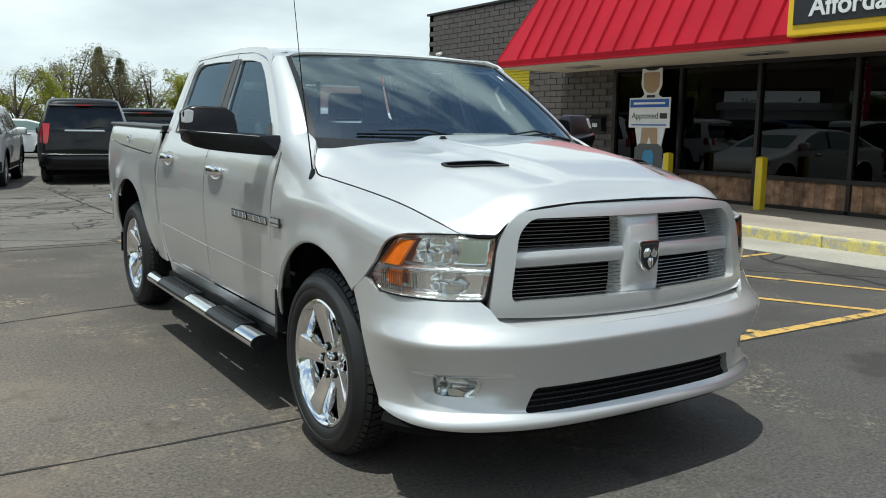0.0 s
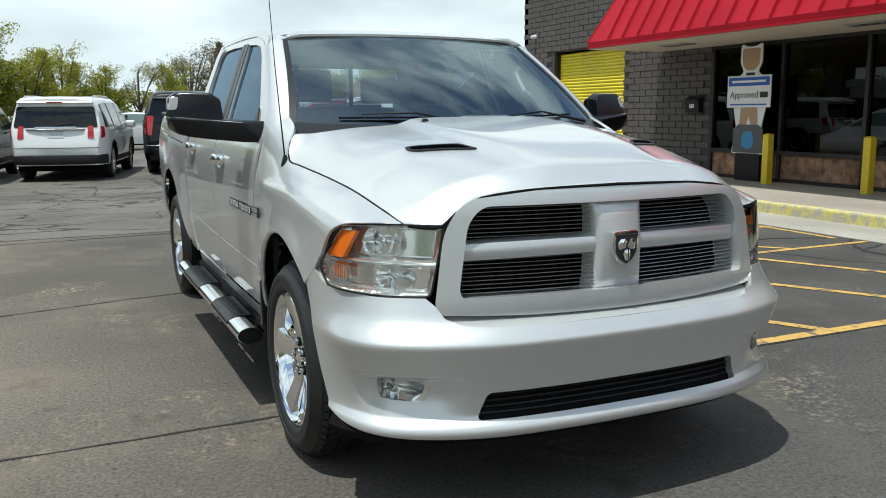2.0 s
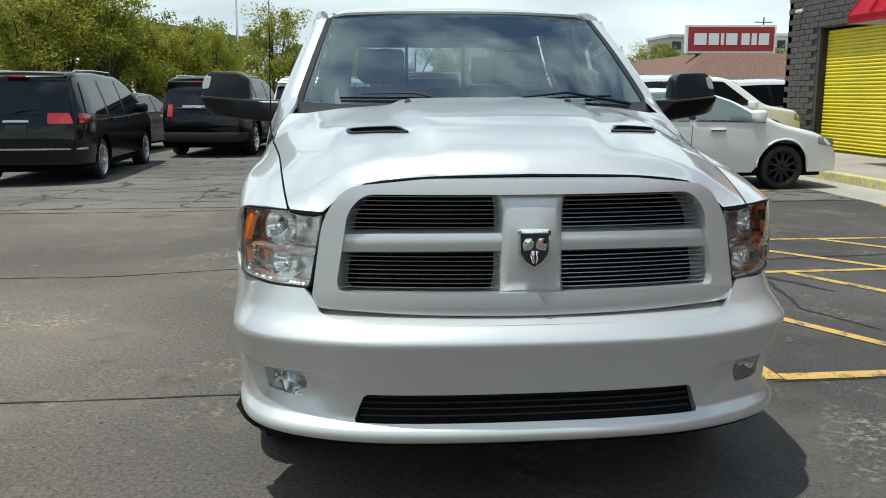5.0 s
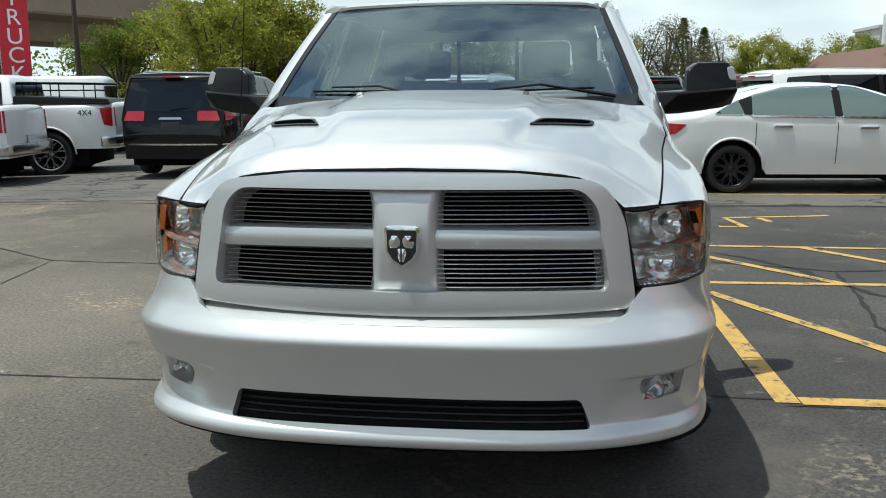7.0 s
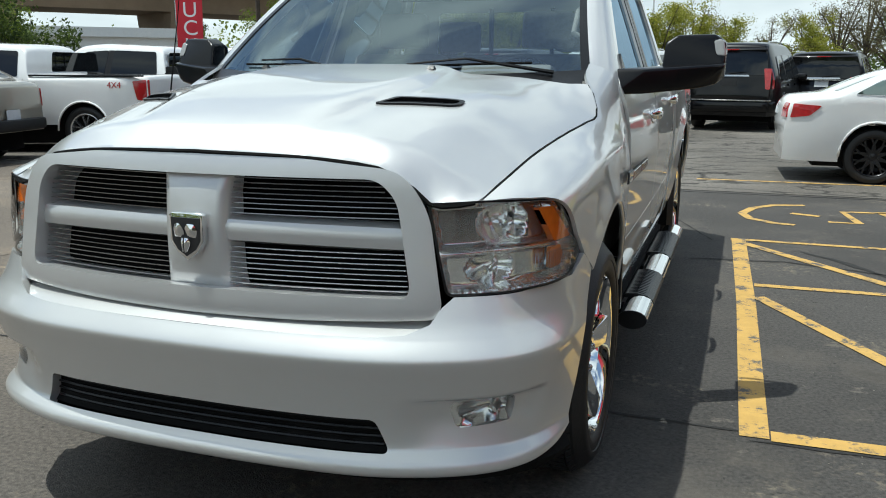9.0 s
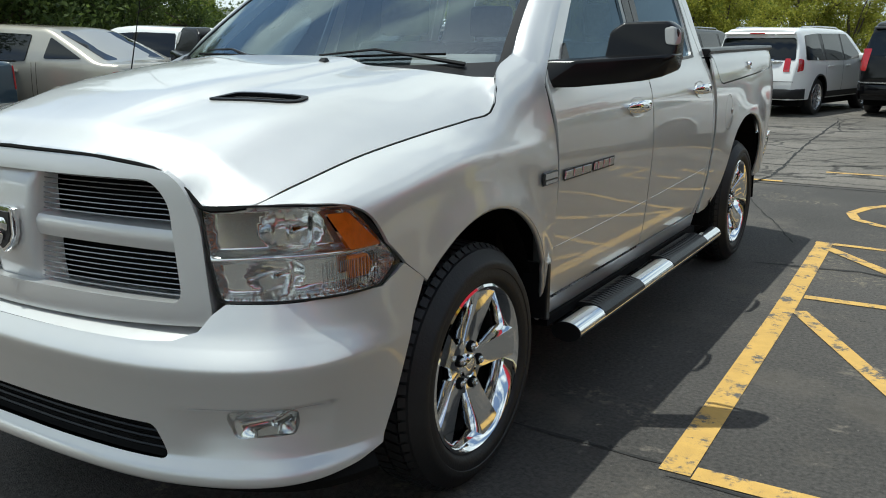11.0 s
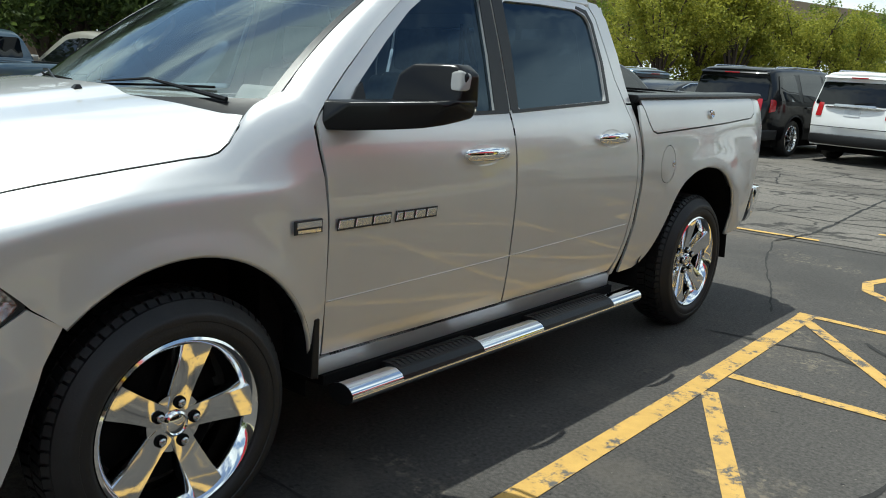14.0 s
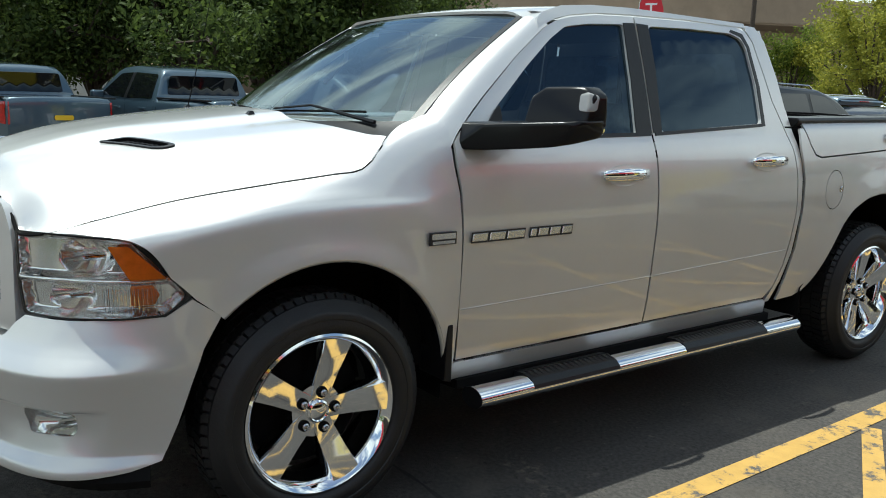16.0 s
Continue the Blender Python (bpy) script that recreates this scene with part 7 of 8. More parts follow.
        part("rear_wiper", tube_bm([(0.0, rear_y(z0 + 0.03) - 0.02, z0 + 0.03), (0.22, rear_y(z0 + 0.06) - 0.02, z0 + 0.06), (0.44, rear_y(z0 + 0.07) - 0.005, z0 + 0.07)], [0.016, 0.010, 0.006], 5), MATTE_BLACK, v)
        zs = z1 + 0.05
        sp = part("spoiler", hull_bm([(sx * x, rear_y(zs) + dy, zs + dz) for sx in (1, -1) for x, dy, dz in ((w1 * 0.98, -0.09, 0.03), (w1 * 0.98, -0.05, 0.065), (w1 * 0.95, 0.22, 0.10), (w1 * 0.95, 0.12, 0.0))], 0.012), paint, v, smooth=50)
        part("brake_light", box_bm(-0.16, 0.16, rear_y(zs) - 0.096, rear_y(zs) - 0.07, zs + 0.025, zs + 0.05, 0.004), RED_LENS, sp)
    tyre, rim = car_wheel_meshes(r, 0.23, spec.get("spokes", 5), spec.get("rim", ALLOY))
    for cy in wb:
        for sx in (1, -1):
            w = new("wheel")
            w.parent = v
            w.matrix_basis = Matrix.Translation((sx * (W - 0.035), cy, r)) @ Matrix.Diagonal((sx, 1, 1, 1))
            part("tyre", tyre, RUBBER, w), part("rim", rim, None, w)
    for y0, zz in spec.get("handles", ()):
        for sx in (1, -1):
            x = side_x(y0, zz)
            a, b = sorted((sx * (x - 0.01), sx * (x + 0.035)))
            part("door_handle", box_bm(a, b, y0 - 0.12, y0 + 0.12, zz - 0.022, zz + 0.022, 0.014, 2), spec.get("handle_material", paint), v)
    if "mirror" in spec:
        my, mz = spec["mirror"]
        for sx in (1, -1):
            a, b = sorted((sx * (W - 0.06), sx * (W + 0.18)))
            part("side_mirror", box_bm(a, b, my - 0.09, my + 0.06, mz, mz + 0.17, 0.05, 3), paint, v, smooth=60)
    if "rails" in spec:
        y0, y1, zz = spec["rails"]
        for sx in (1, -1):
            xr = sx * (side_x(0, top(0) - 0.13) - 0.12)
            part("roof_rail", tube_bm([(xr, y0, top(y0) - 0.01), (xr, y0 + 0.10, zz + 0.03), (xr, (y0 + y1) / 2, zz + 0.045), (xr, y1 - 0.12, zz + 0.035), (xr, y1, top(y1) - 0.01)], 0.016, 6), spec.get("rail_material", DULL_CHROME), v)
    # front and rear are bowed in plan
    for ob in v.children:
        if ob.type == "MESH":
            for p in ob.data.vertices:
                e = max(0.0, abs(p.co.y) - (half_len - 0.9)) / 0.9
                p.co.y -= math.copysign(0.10 * min(e, 1.1) * min(1.0, abs(p.co.x) / W) ** 2, p.co.y)
    return v


SUV = dict(length=5.0, width=1.98, belt=1.08, sill=0.34, radius=0.375, axles=(1.5, -1.36), plate=0.92,
           outline=[(-2.40, 0.36), (-2.50, 0.50), (-2.50, 0.72), (-2.44, 0.98), (-2.40, 1.10), (-2.24, 1.50), (-2.30, 1.70), (-2.12, 1.76), (-1.2, 1.79), (0.3, 1.77), (0.62, 1.70), (1.32, 1.20), (1.5, 1.14), (2.25, 1.04), (2.42, 0.92), (2.50, 0.60), (2.42, 0.34)],
           windows=[[(-2.12, 1.13), (-1.98, 1.62), (-1.30, 1.66), (-1.22, 1.12)], [(-1.08, 1.12), (-1.10, 1.66), (-0.12, 1.67), (-0.10, 1.11)], [(0.0, 1.11), (-0.02, 1.67), (0.36, 1.66), (1.05, 1.16)]],
           rear_glass=((-2.405, 1.13), (-2.26, 1.57), 0.83, 0.76), front_glass=((1.28, 1.22), (0.66, 1.67), 0.80, 0.72),
           tail=((-2.50, 0.90), (-2.22, 1.16), 0.63), lamp=((2.2, 0.78), (2.46, 0.98), 0.6), bands=((-2.56, -2.15, 0.36, 0.56, 0.965, GREY_PLASTIC), (-2.475, -2.30, 1.075, 1.105, 0.66, DULL_CHROME)),
           handles=((-0.85, 1.0), (0.2, 1.0)), shuts=(-0.06, -1.05), mirror=(1.0, 1.08), hatch=0.70, cladding=((0.36, 0.48, GREY_PLASTIC),), lip=GREY_PLASTIC, rails=(-1.9, 0.2, 1.765))
BIGSUV = dict(SUV, plate_material=GREY_PLASTIC, cladding=(), lip=BLACK_CAR, bar=DULL_CHROME, width=2.02, length=5.15, belt=1.12, plate=1.0,
              outline=[(-2.45, 0.40), (-2.56, 0.52), (-2.56, 0.74), (-2.52, 1.12), (-2.42, 1.55), (-2.34, 1.84), (-2.2, 1.90), (-1.2, 1.94), (0.3, 1.92), (0.66, 1.84), (1.25, 1.28), (1.4, 1.22), (2.35, 1.14), (2.5, 1.02), (2.56, 0.60), (2.46, 0.36)],
              rear_glass=((-2.52, 1.22), (-2.40, 1.68), 0.80, 0.74), tail=((-2.58, 0.92), (-2.42, 1.36), 0.86), bands=((-2.62, -2.35, 0.42, 0.66, 0.96, BLACK_CAR), (-2.63, -2.55, 0.66, 0.70, 0.9, DULL_CHROME)), rails=(-1.9, 0.2, 1.915))
MINIVAN = dict(SUV, bar_half=0.20, plate_material=GREY_PLASTIC, cladding=(), lip=MATTE_BLACK, width=2.02, length=5.17, belt=1.05, plate=0.80,
               outline=[(-2.46, 0.34), (-2.58, 0.48), (-2.58, 0.76), (-2.50, 1.06), (-2.40, 1.42), (-2.32, 1.66), (-2.36, 1.73), (-2.15, 1.76), (-1.0, 1.79), (0.4, 1.74), (0.9, 1.60), (1.7, 1.12), (2.3, 0.98), (2.5, 0.80), (2.58, 0.50), (2.5, 0.28)], axles=(1.62, -1.47), radius=0.35,
               windows=[[(-2.25, 1.12), (-2.12, 1.60), (-1.25, 1.64), (-1.15, 1.08)], [(-1.05, 1.08), (-1.1, 1.64), (-0.1, 1.65), (-0.05, 1.06)], [(0.05, 1.06), (0.0, 1.65), (0.5, 1.62), (1.35, 1.10)]],
               rear_glass=((-2.50, 1.12), (-2.36, 1.60), 0.80, 0.74), front_glass=((1.62, 1.18), (0.95, 1.57), 0.8, 0.7), tail=((-2.55, 0.97), (-2.15, 1.13), 0.46), bands=((-2.60, -2.40, 0.56, 0.60, 0.98, DULL_CHROME),), rails=(-1.9, 0.3, 1.765))
SEDAN = dict(length=4.86, width=1.83, belt=1.02, sill=0.26, radius=0.33, axles=(1.43, -1.35), plate=0.80, lean=0.34,
             outline=[(-2.28, 0.30), (-2.43, 0.48), (-2.43, 0.66), (-2.40, 0.92), (-2.32, 1.02), (-2.1, 1.05), (-1.86, 1.07), (-1.25, 1.33), (-0.75, 1.445), (-0.25, 1.47), (0.25, 1.43), (0.62, 1.32), (1.3, 1.0), (1.45, 0.95), (2.0, 0.84), (2.28, 0.70), (2.43, 0.50), (2.36, 0.26)],
             windows=[[(-1.62, 1.07), (-1.30, 1.24), (-1.22, 1.06)], [(-1.12, 1.05), (-1.12, 1.30), (-0.72, 1.39), (-0.10, 1.405), (-0.06, 1.03)], [(0.04, 1.03), (0.0, 1.405), (0.22, 1.385), (0.60, 1.27), (1.10, 1.01)]],
             rear_glass=((-1.82, 1.095), (-1.0, 1.40), 0.66, 0.56), front_glass=((1.25, 1.03), (0.66, 1.31), 0.72, 0.58), tail=((-2.42, 0.78), (-2.02, 0.95), 0.55), lamp=((2.0, 0.62), (2.35, 0.78), 0.55),
             handles=((-0.72, 0.90), (0.38, 0.88)), handle_material=CHROME, shuts=(-0.01, -1.06), mirror=(0.98, 1.0), glass=PALE_GLASS, rim=DARK_ALLOY, spokes=10, chrome_line=True, lip=WHITE_CAR)
PICKUP = dict(length=5.9, width=2.0, belt=1.28, sill=0.52, radius=0.42, axles=(2.02, -1.65), plate=0.72, lean=0.30,
              outline=[(-2.80, 0.58), (-2.92, 0.62), (-2.92, 0.78), (-2.90, 1.30), (-2.86, 1.36), (-1.12, 1.34), (-1.08, 1.40), (-0.98, 1.80), (-0.86, 1.88), (0.3, 1.93), (0.75, 1.89), (1.42, 1.38), (1.55, 1.30), (2.55, 1.22), (2.78, 1.10), (2.92, 0.78), (2.84, 0.50)],
              windows=[[(-0.90, 1.34), (-0.84, 1.77), (0.02, 1.80), (0.06, 1.33)], [(0.18, 1.33), (0.14, 1.80), (0.60, 1.77), (1.20, 1.36)]],
              rear_glass=((-1.085, 1.42), (-0.995, 1.76), 0.74, 0.68), front_glass=((1.38, 1.42), (0.80, 1.84), 0.80, 0.68), tail=((-2.93, 0.93), (-2.66, 1.29), 0.82), lamp=((2.6, 0.86), (2.9, 1.12), 0.6),
              bands=((-3.03, -2.72, 0.56, 0.75, 0.985, DULL_CHROME),), rail_caps=((-2.86, -1.06, 1.345, 1.375, 0.955, BLACK_PLASTIC),), handles=((-0.6, 1.16), (0.40, 1.15)), shuts=(0.12, -1.0, -1.10), mirror=(1.15, 1.28))
LONG_PICKUP = dict(PICKUP, length=6.60, axles=(2.02, -2.12), outline=[(y - 0.42 if y < -1.2 else y, z) for y, z in PICKUP["outline"]], tail=((-3.35, 0.93), (-3.08, 1.29), 0.82),
                   bands=((-3.45, -3.14, 0.56, 0.75, 0.985, DULL_CHROME),), rail_caps=((-3.28, -1.10, 1.345, 1.375, 0.955, BLACK_PLASTIC),))
SAIL = dict(PICKUP, outline=[(-2.70, 0.56), (-2.80, 0.60), (-2.80, 0.78), (-2.78, 1.22), (-2.72, 1.28), (-2.4, 1.30), (-1.3, 1.80), (-1.1, 1.86), (0.2, 1.92), (0.6, 1.86), (1.2, 1.34), (1.35, 1.26), (2.5, 1.18), (2.72, 1.05), (2.8, 0.7), (2.7, 0.46)], length=5.62,
            windows=[[(-2.05, 1.36), (-1.32, 1.70), (-1.25, 1.36)], [(-0.86, 1.32), (-0.9, 1.74), (0.0, 1.78), (0.04, 1.31)], [(0.14, 1.31), (0.1, 1.78), (0.46, 1.74), (1.0, 1.34)]],
            rear_glass=((-2.38, 1.33), (-1.34, 1.79), 0.72, 0.64), tail=((-2.82, 0.90), (-2.66, 1.18), 0.84), bands=((-2.90, -2.60, 0.54, 0.72, 0.98, GREY_PLASTIC),), rail_caps=())
VAN = dict(length=5.6, width=2.0, belt=1.25, sill=0.42, radius=0.36, axles=(1.75, -1.7), plate=0.8, lean=0.14,
           outline=[(-2.7, 0.46), (-2.8, 0.55), (-2.8, 1.3), (-2.72, 1.95), (-2.6, 2.05), (0.9, 2.05), (1.25, 1.95), (1.75, 1.30), (2.4, 1.10), (2.75, 0.95), (2.8, 0.55), (2.7, 0.42)],
           windows=[[(0.75, 1.32), (0.75, 1.82), (1.12, 1.80), (1.55, 1.34)]], rear_glass=((-2.80, 1.30), (-2.735, 1.8), 0.75, 0.7), tail=((-2.82, 0.85), (-2.7, 1.25), 0.86), shuts=(0.7, -0.6), mirror=(1.5, 1.3))


def spot(rear_axle, az, spec):
    """Where the middle of a vehicle lies whose rear axle's middle is at the given place."""
    d = spec["axles"][1]
    return (rear_axle[0] - d * math.cos(radians(az)), rear_axle[1] - d * math.sin(radians(az)))


vehicle("suv", "white mid-size suv with black lower bumper and roof rails", "suv", 78, spot((-1.50, 17.45), 78, SUV), SUV, WHITE_CAR)
vehicle("suv", "black mid-size suv with chrome wheels and roof rails", "suv", 83, spot((-3.90, 16.95), 83, SUV), dict(SUV, plate_material=GREY_PLASTIC, rim=CHROME), BLACK_CAR)
vehicle("suv", "large black suv with tall tail lights", "suv", 80, spot((1.25, 18.35), 80, BIGSUV), BIGSUV, BLACK_CAR)
vehicle("minivan", "black minivan with wide red tail lights", "minivan", 91, spot((-5.80, 11.3), 91, MINIVAN), dict(MINIVAN), BLACK_CAR)
vehicle("sedan", "white sedan with dark alloy wheels and tinted windows", "sedan", 2, (4.22, 9.42), SEDAN, WHITE_CAR)
f1 = vehicle("pickup", "white pickup with chrome bumper and cargo rack", "pickup truck", 193, spot((-9.0, 12.5), 193, PICKUP), dict(PICKUP, rim=ALLOY, spokes=8), WHITE_CAR)
f2 = vehicle("pickup", "white pickup with black bed cover and red tail lights", "pickup truck", 190, spot((-9.5, 10.1), 190, LONG_PICKUP), dict(LONG_PICKUP, spokes=6), WHITE_CAR)
for ob, z, y in ((f1, 1.18, -2.35), (f2, 1.20, -2.72)):
    me = text_mesh("4X4", 0.15, 0.003)
    me.materials.append(GREY_PLASTIC if ob is f1 else RED_LENS)
    part("lettering", me, None, ob, m=Matrix.Translation((-1.000, y, z)) @ pose(0, 0, 0, 90, 0, -90))
part("bed_cover", hull_bm([(x, y, z) for x in (-0.93, 0.93) for y, z in ((-2.80, 1.36), (-1.06, 1.36), (-2.76, 1.44), (-1.08, 1.50))], 0.02), BLACK_PLASTIC, f1)
rack = part("cargo_rack", tube_bm([(-0.75, -2.5, 1.72), (0.75, -2.5, 1.72), (0.75, -1.2, 1.74), (-0.75, -1.2, 1.74), (-0.75, -2.5, 1.72)], 0.02, 6), MATTE_BLACK, f1)
for k in range(6):
    part("rack_bar", tube_bm([(-0.75, -2.5 + 0.26 * k, 1.60), (0.75, -2.5 + 0.26 * k, 1.60)], 0.012, 5), MATTE_BLACK, rack)
for a, b in ((-0.75, -2.5), (0.75, -2.5), (0.75, -1.2), (-0.75, -1.2), (-0.75, -1.85), (0.75, -1.85)):
    part("rack_post", tube_bm([(a, b, 1.36), (a, b, 1.73)], 0.012, 5), MATTE_BLACK, rack)
vehicle("pickup", "pewter pickup with sloping sail panels behind the cab", "pickup truck", 190, spot((-10.4, 7.35), 190, SAIL), SAIL, TAN_CAR)
vehicle("pickup", "slate blue crew-cab pickup with dark windows", "pickup truck", 189, spot((-11.6, 4.75), 189, PICKUP), PICKUP, BLUE_CAR)
bt = vehicle("pickup", "slate blue pickup with brass-coloured tailgate emblem", "pickup truck", 189, spot((-13.0, 1.9), 189, PICKUP), PICKUP, BLUE_CAR)
part("emblem", hull_bm([(x, -2.93 - o, z) for x, z in ((-0.16, 1.04), (-0.14, 1.08), (0.14, 1.08), (0.16, 1.04), (0.14, 1.0), (-0.14, 1.0)) for o in (0, 0.012)]), SIGN_YELLOW, bt)
vehicle("van", "plain white panel van with dark cab windows", "van", 195, (-13.6, 17.5), VAN, WHITE_CAR)
vehicle("suv", "dark red compact suv with tall red tail lights", "suv", 84, spot((5.6, 20.4), 84, SUV), dict(SUV, tail=((-2.48, 1.0), (-2.24, 1.62), 0.86)), RED_CAR)
vehicle("suv", "white suv parked behind the sedan", "suv", 10, (6.9, 15.6), SUV, WHITE_CAR)
vehicle("minivan", "white minivan parked behind the sedan", "minivan", 8, (11.4, 19.8), MINIVAN, WHITE_CAR)
vehicle("sedan", "dark sedan parked among the suvs", "sedan", 84, (-6.6, 19.0), dict(SEDAN, glass=BLACK_GLASS, rim=ALLOY, lip=BLACK_CAR), BLACK_CAR)
vehicle("suv", "dark suv parked in the far row", "suv", 80, (3.6, 23.0), SUV, BLACK_CAR)
vehicle("sedan", "white sedan in the far row", "sedan", 175, (0.9, 33.0), dict(SEDAN, rim=ALLOY), WHITE_CAR)
vehicle("suv", "dark blue suv in the far row", "suv", 170, (-9.6, 19.5), SUV, BLUE_CAR)


# ---- trees ----
def leaf_material(name, a, b, rough=0.6):
    m = surf(name, a, rough, var=0.2, scale=2.0, spec=0.25)
    n, l = m.node_tree.nodes, m.node_tree.links
    g, r = n.new("ShaderNodeNewGeometry"), n.new("ShaderNodeValToRGB")
    r.color_ramp.elements[0].color, r.color_ramp.elements[1].color = (*a, 1), (*b, 1)
    l.new(g.outputs["Random Per Island"], r.inputs["Fac"])
    l.new(r.outputs["Color"], n["Principled BSDF"].inputs["Base Color"])
    t, mx, o = n.new("ShaderNodeBsdfTranslucent"), n.new("ShaderNodeMixShader"), n["Material Output"]
    l.new(r.outputs["Color"], t.inputs["Color"])
    mx.inputs["Fac"].default_value = 0.45
    l.new(n["Principled BSDF"].outputs["BSDF"], mx.inputs[1]), l.new(t.outputs["BSDF"], mx.inputs[2]), l.new(mx.outputs["Shader"], o.inputs["Surface"])
    return m


SPRING_LEAF = leaf_material("spring_leaves", (0.17, 0.20, 0.03), (0.46, 0.44, 0.07))
GREEN_LEAF = leaf_material("green_leaves", (0.09, 0.14, 0.025), (0.25, 0.30, 0.045))
DARK_LEAF = leaf_material("dark_leaves", (0.032, 0.054, 0.016), (0.115, 0.16, 0.036))
DULL_LEAF = leaf_material("budding_leaves", (0.10, 0.085, 0.05), (0.20, 0.18, 0.075))
BARK = surf("bark", (0.07, 0.052, 0.04), 0.9, var=0.35, scale=12, bump=0.5, bscale=40)


def tree_meshes(seed, height, spread, leaves, leaf, size, base=0.32, material=None):
    """Trunk with limbs, and a crown of small leaves in clumps along the twigs."""
    rg = random.Random(seed)
    wood = bmesh.new()
    fork = height * base
    top = Vector((rg.uniform(-0.2, 0.2), rg.uniform(-0.2, 0.2), height * 0.8))
    tube_bm([(0, 0, -0.1), (0.02, 0.01, fork * 0.5), (0.05, -0.02, fork), tuple(top * 0.7 + Vector((0, 0, 0.1))), tuple(top)], [height * 0.028, height * 0.022, height * 0.019, height * 0.01, height * 0.004], 8, wood)
    tips = [top]
    for k in range(11):
        a = 2 * math.pi * (k * 0.382 + rg.uniform(-0.06, 0.06))
        z0 = fork * rg.uniform(0.85, 1.5)
        reach = spread * rg.uniform(0.55, 1.0)
        end = Vector((reach * math.cos(a), reach * math.sin(a), z0 + (height - z0) * rg.uniform(0.15, 0.95)))
        if end.z > height * 0.75:
            end.x, end.y = end.x * 0.7, end.y * 0.7
        start = Vector((0.03, 0, z0))
        mid = start.lerp(end, 0.5) + Vector((0, 0, 0.12 * height * rg.uniform(0, 1)))
        tube_bm([start, mid, end], [height * 0.011, height * 0.007, height * 0.003], 5, wood)
        tips += [mid.lerp(end, 0.3), mid.lerp(end, 0.7), end]
        for j in range(3):
            s = mid.lerp(end, rg.uniform(0.1, 0.9))
            t = s + Vector((rg.uniform(-1, 1), rg.uniform(-1, 1), rg.uniform(-0.3, 0.8))) * spread * 0.32
            tube_bm([s, t], [height * 0.004, height * 0.0015], 4, wood, False)
            tips += [t, s.lerp(t, 0.6)]
    clumps = []
    for p in tips:
        for j in range(2):
            clumps.append((p + Vector((rg.gauss(0, 1), rg.gauss(0, 1), rg.gauss(0, 0.7))) * spread * 0.10, spread * rg.uniform(0.10, 0.26)))
    gen = np.random.RandomState(seed)

    def unit(v):
        return v / np.maximum(1e-9, np.linalg.norm(v, axis=1))[:, None]
    pick = gen.randint(0, len(clumps), leaves)
    mid, rad = np.array([tuple(c) for c, r in clumps])[pick], np.array([r for c, r in clumps])[pick]
    p = mid + unit(gen.normal(0, 1, (leaves, 3)) * (1, 1, 0.8)) * (rad * gen.random_sample(leaves) ** 0.45)[:, None]
    n = unit(gen.normal(0, 1, (leaves, 3)) + (0, 0, 0.4))
    s = unit(np.cross(n, gen.normal(0, 1, (leaves, 3))))
    t = np.cross(n, s)
    w = (size * gen.uniform(0.6, 1.3, leaves))[:, None]
    co = np.stack([p + s * w, p + t * w * 0.5 + n * w * 0.1, p - s * w, p - t * w * 0.5 + n * w * 0.1], 1).reshape(-1, 3)
    me = bpy.data.meshes.new("crown")
    me.from_pydata(co.tolist(), [], np.arange(4 * leaves).reshape(-1, 4).tolist())
    me.materials.append(leaf)
    return mesh_of("trunk", wood, BARK, 60), me


def plant(kind, x, y, turn, scale, label, group):
    trunk, crown = kind
    t = thing("tree", label, "tree", group, Matrix.Translation((x, y, drop_at(x, y))) @ Matrix.Rotation(turn, 4, "Z") @ Matrix.Scale(scale, 4))
    part("trunk", trunk, BARK, t)
    part("crown", crown, None, t)
    return t


KIND_SPRING = [tree_meshes(s, 6.0, 2.5, 14000, SPRING_LEAF, 0.070, 0.18) for s in (1, 2, 3)]
KIND_GREEN = [tree_meshes(s, 6.0, 2.4, 11000, GREEN_LEAF, 0.072, 0.25) for s in (5, 6)]
KIND_DARK = [tree_meshes(s, 8.6, 4.4, 30000, DARK_LEAF, 0.085, 0.16) for s in (8, 9)]
KIND_BUD = [tree_meshes(s, 7.0, 2.6, 5000, DULL_LEAF, 0.055, 0.25) for s in (11, 12)]


def polar(az, dist, eye=(1.0, -2.5)):
    return eye[0] + dist * math.cos(radians(az)), eye[1] + dist * math.sin(radians(az))


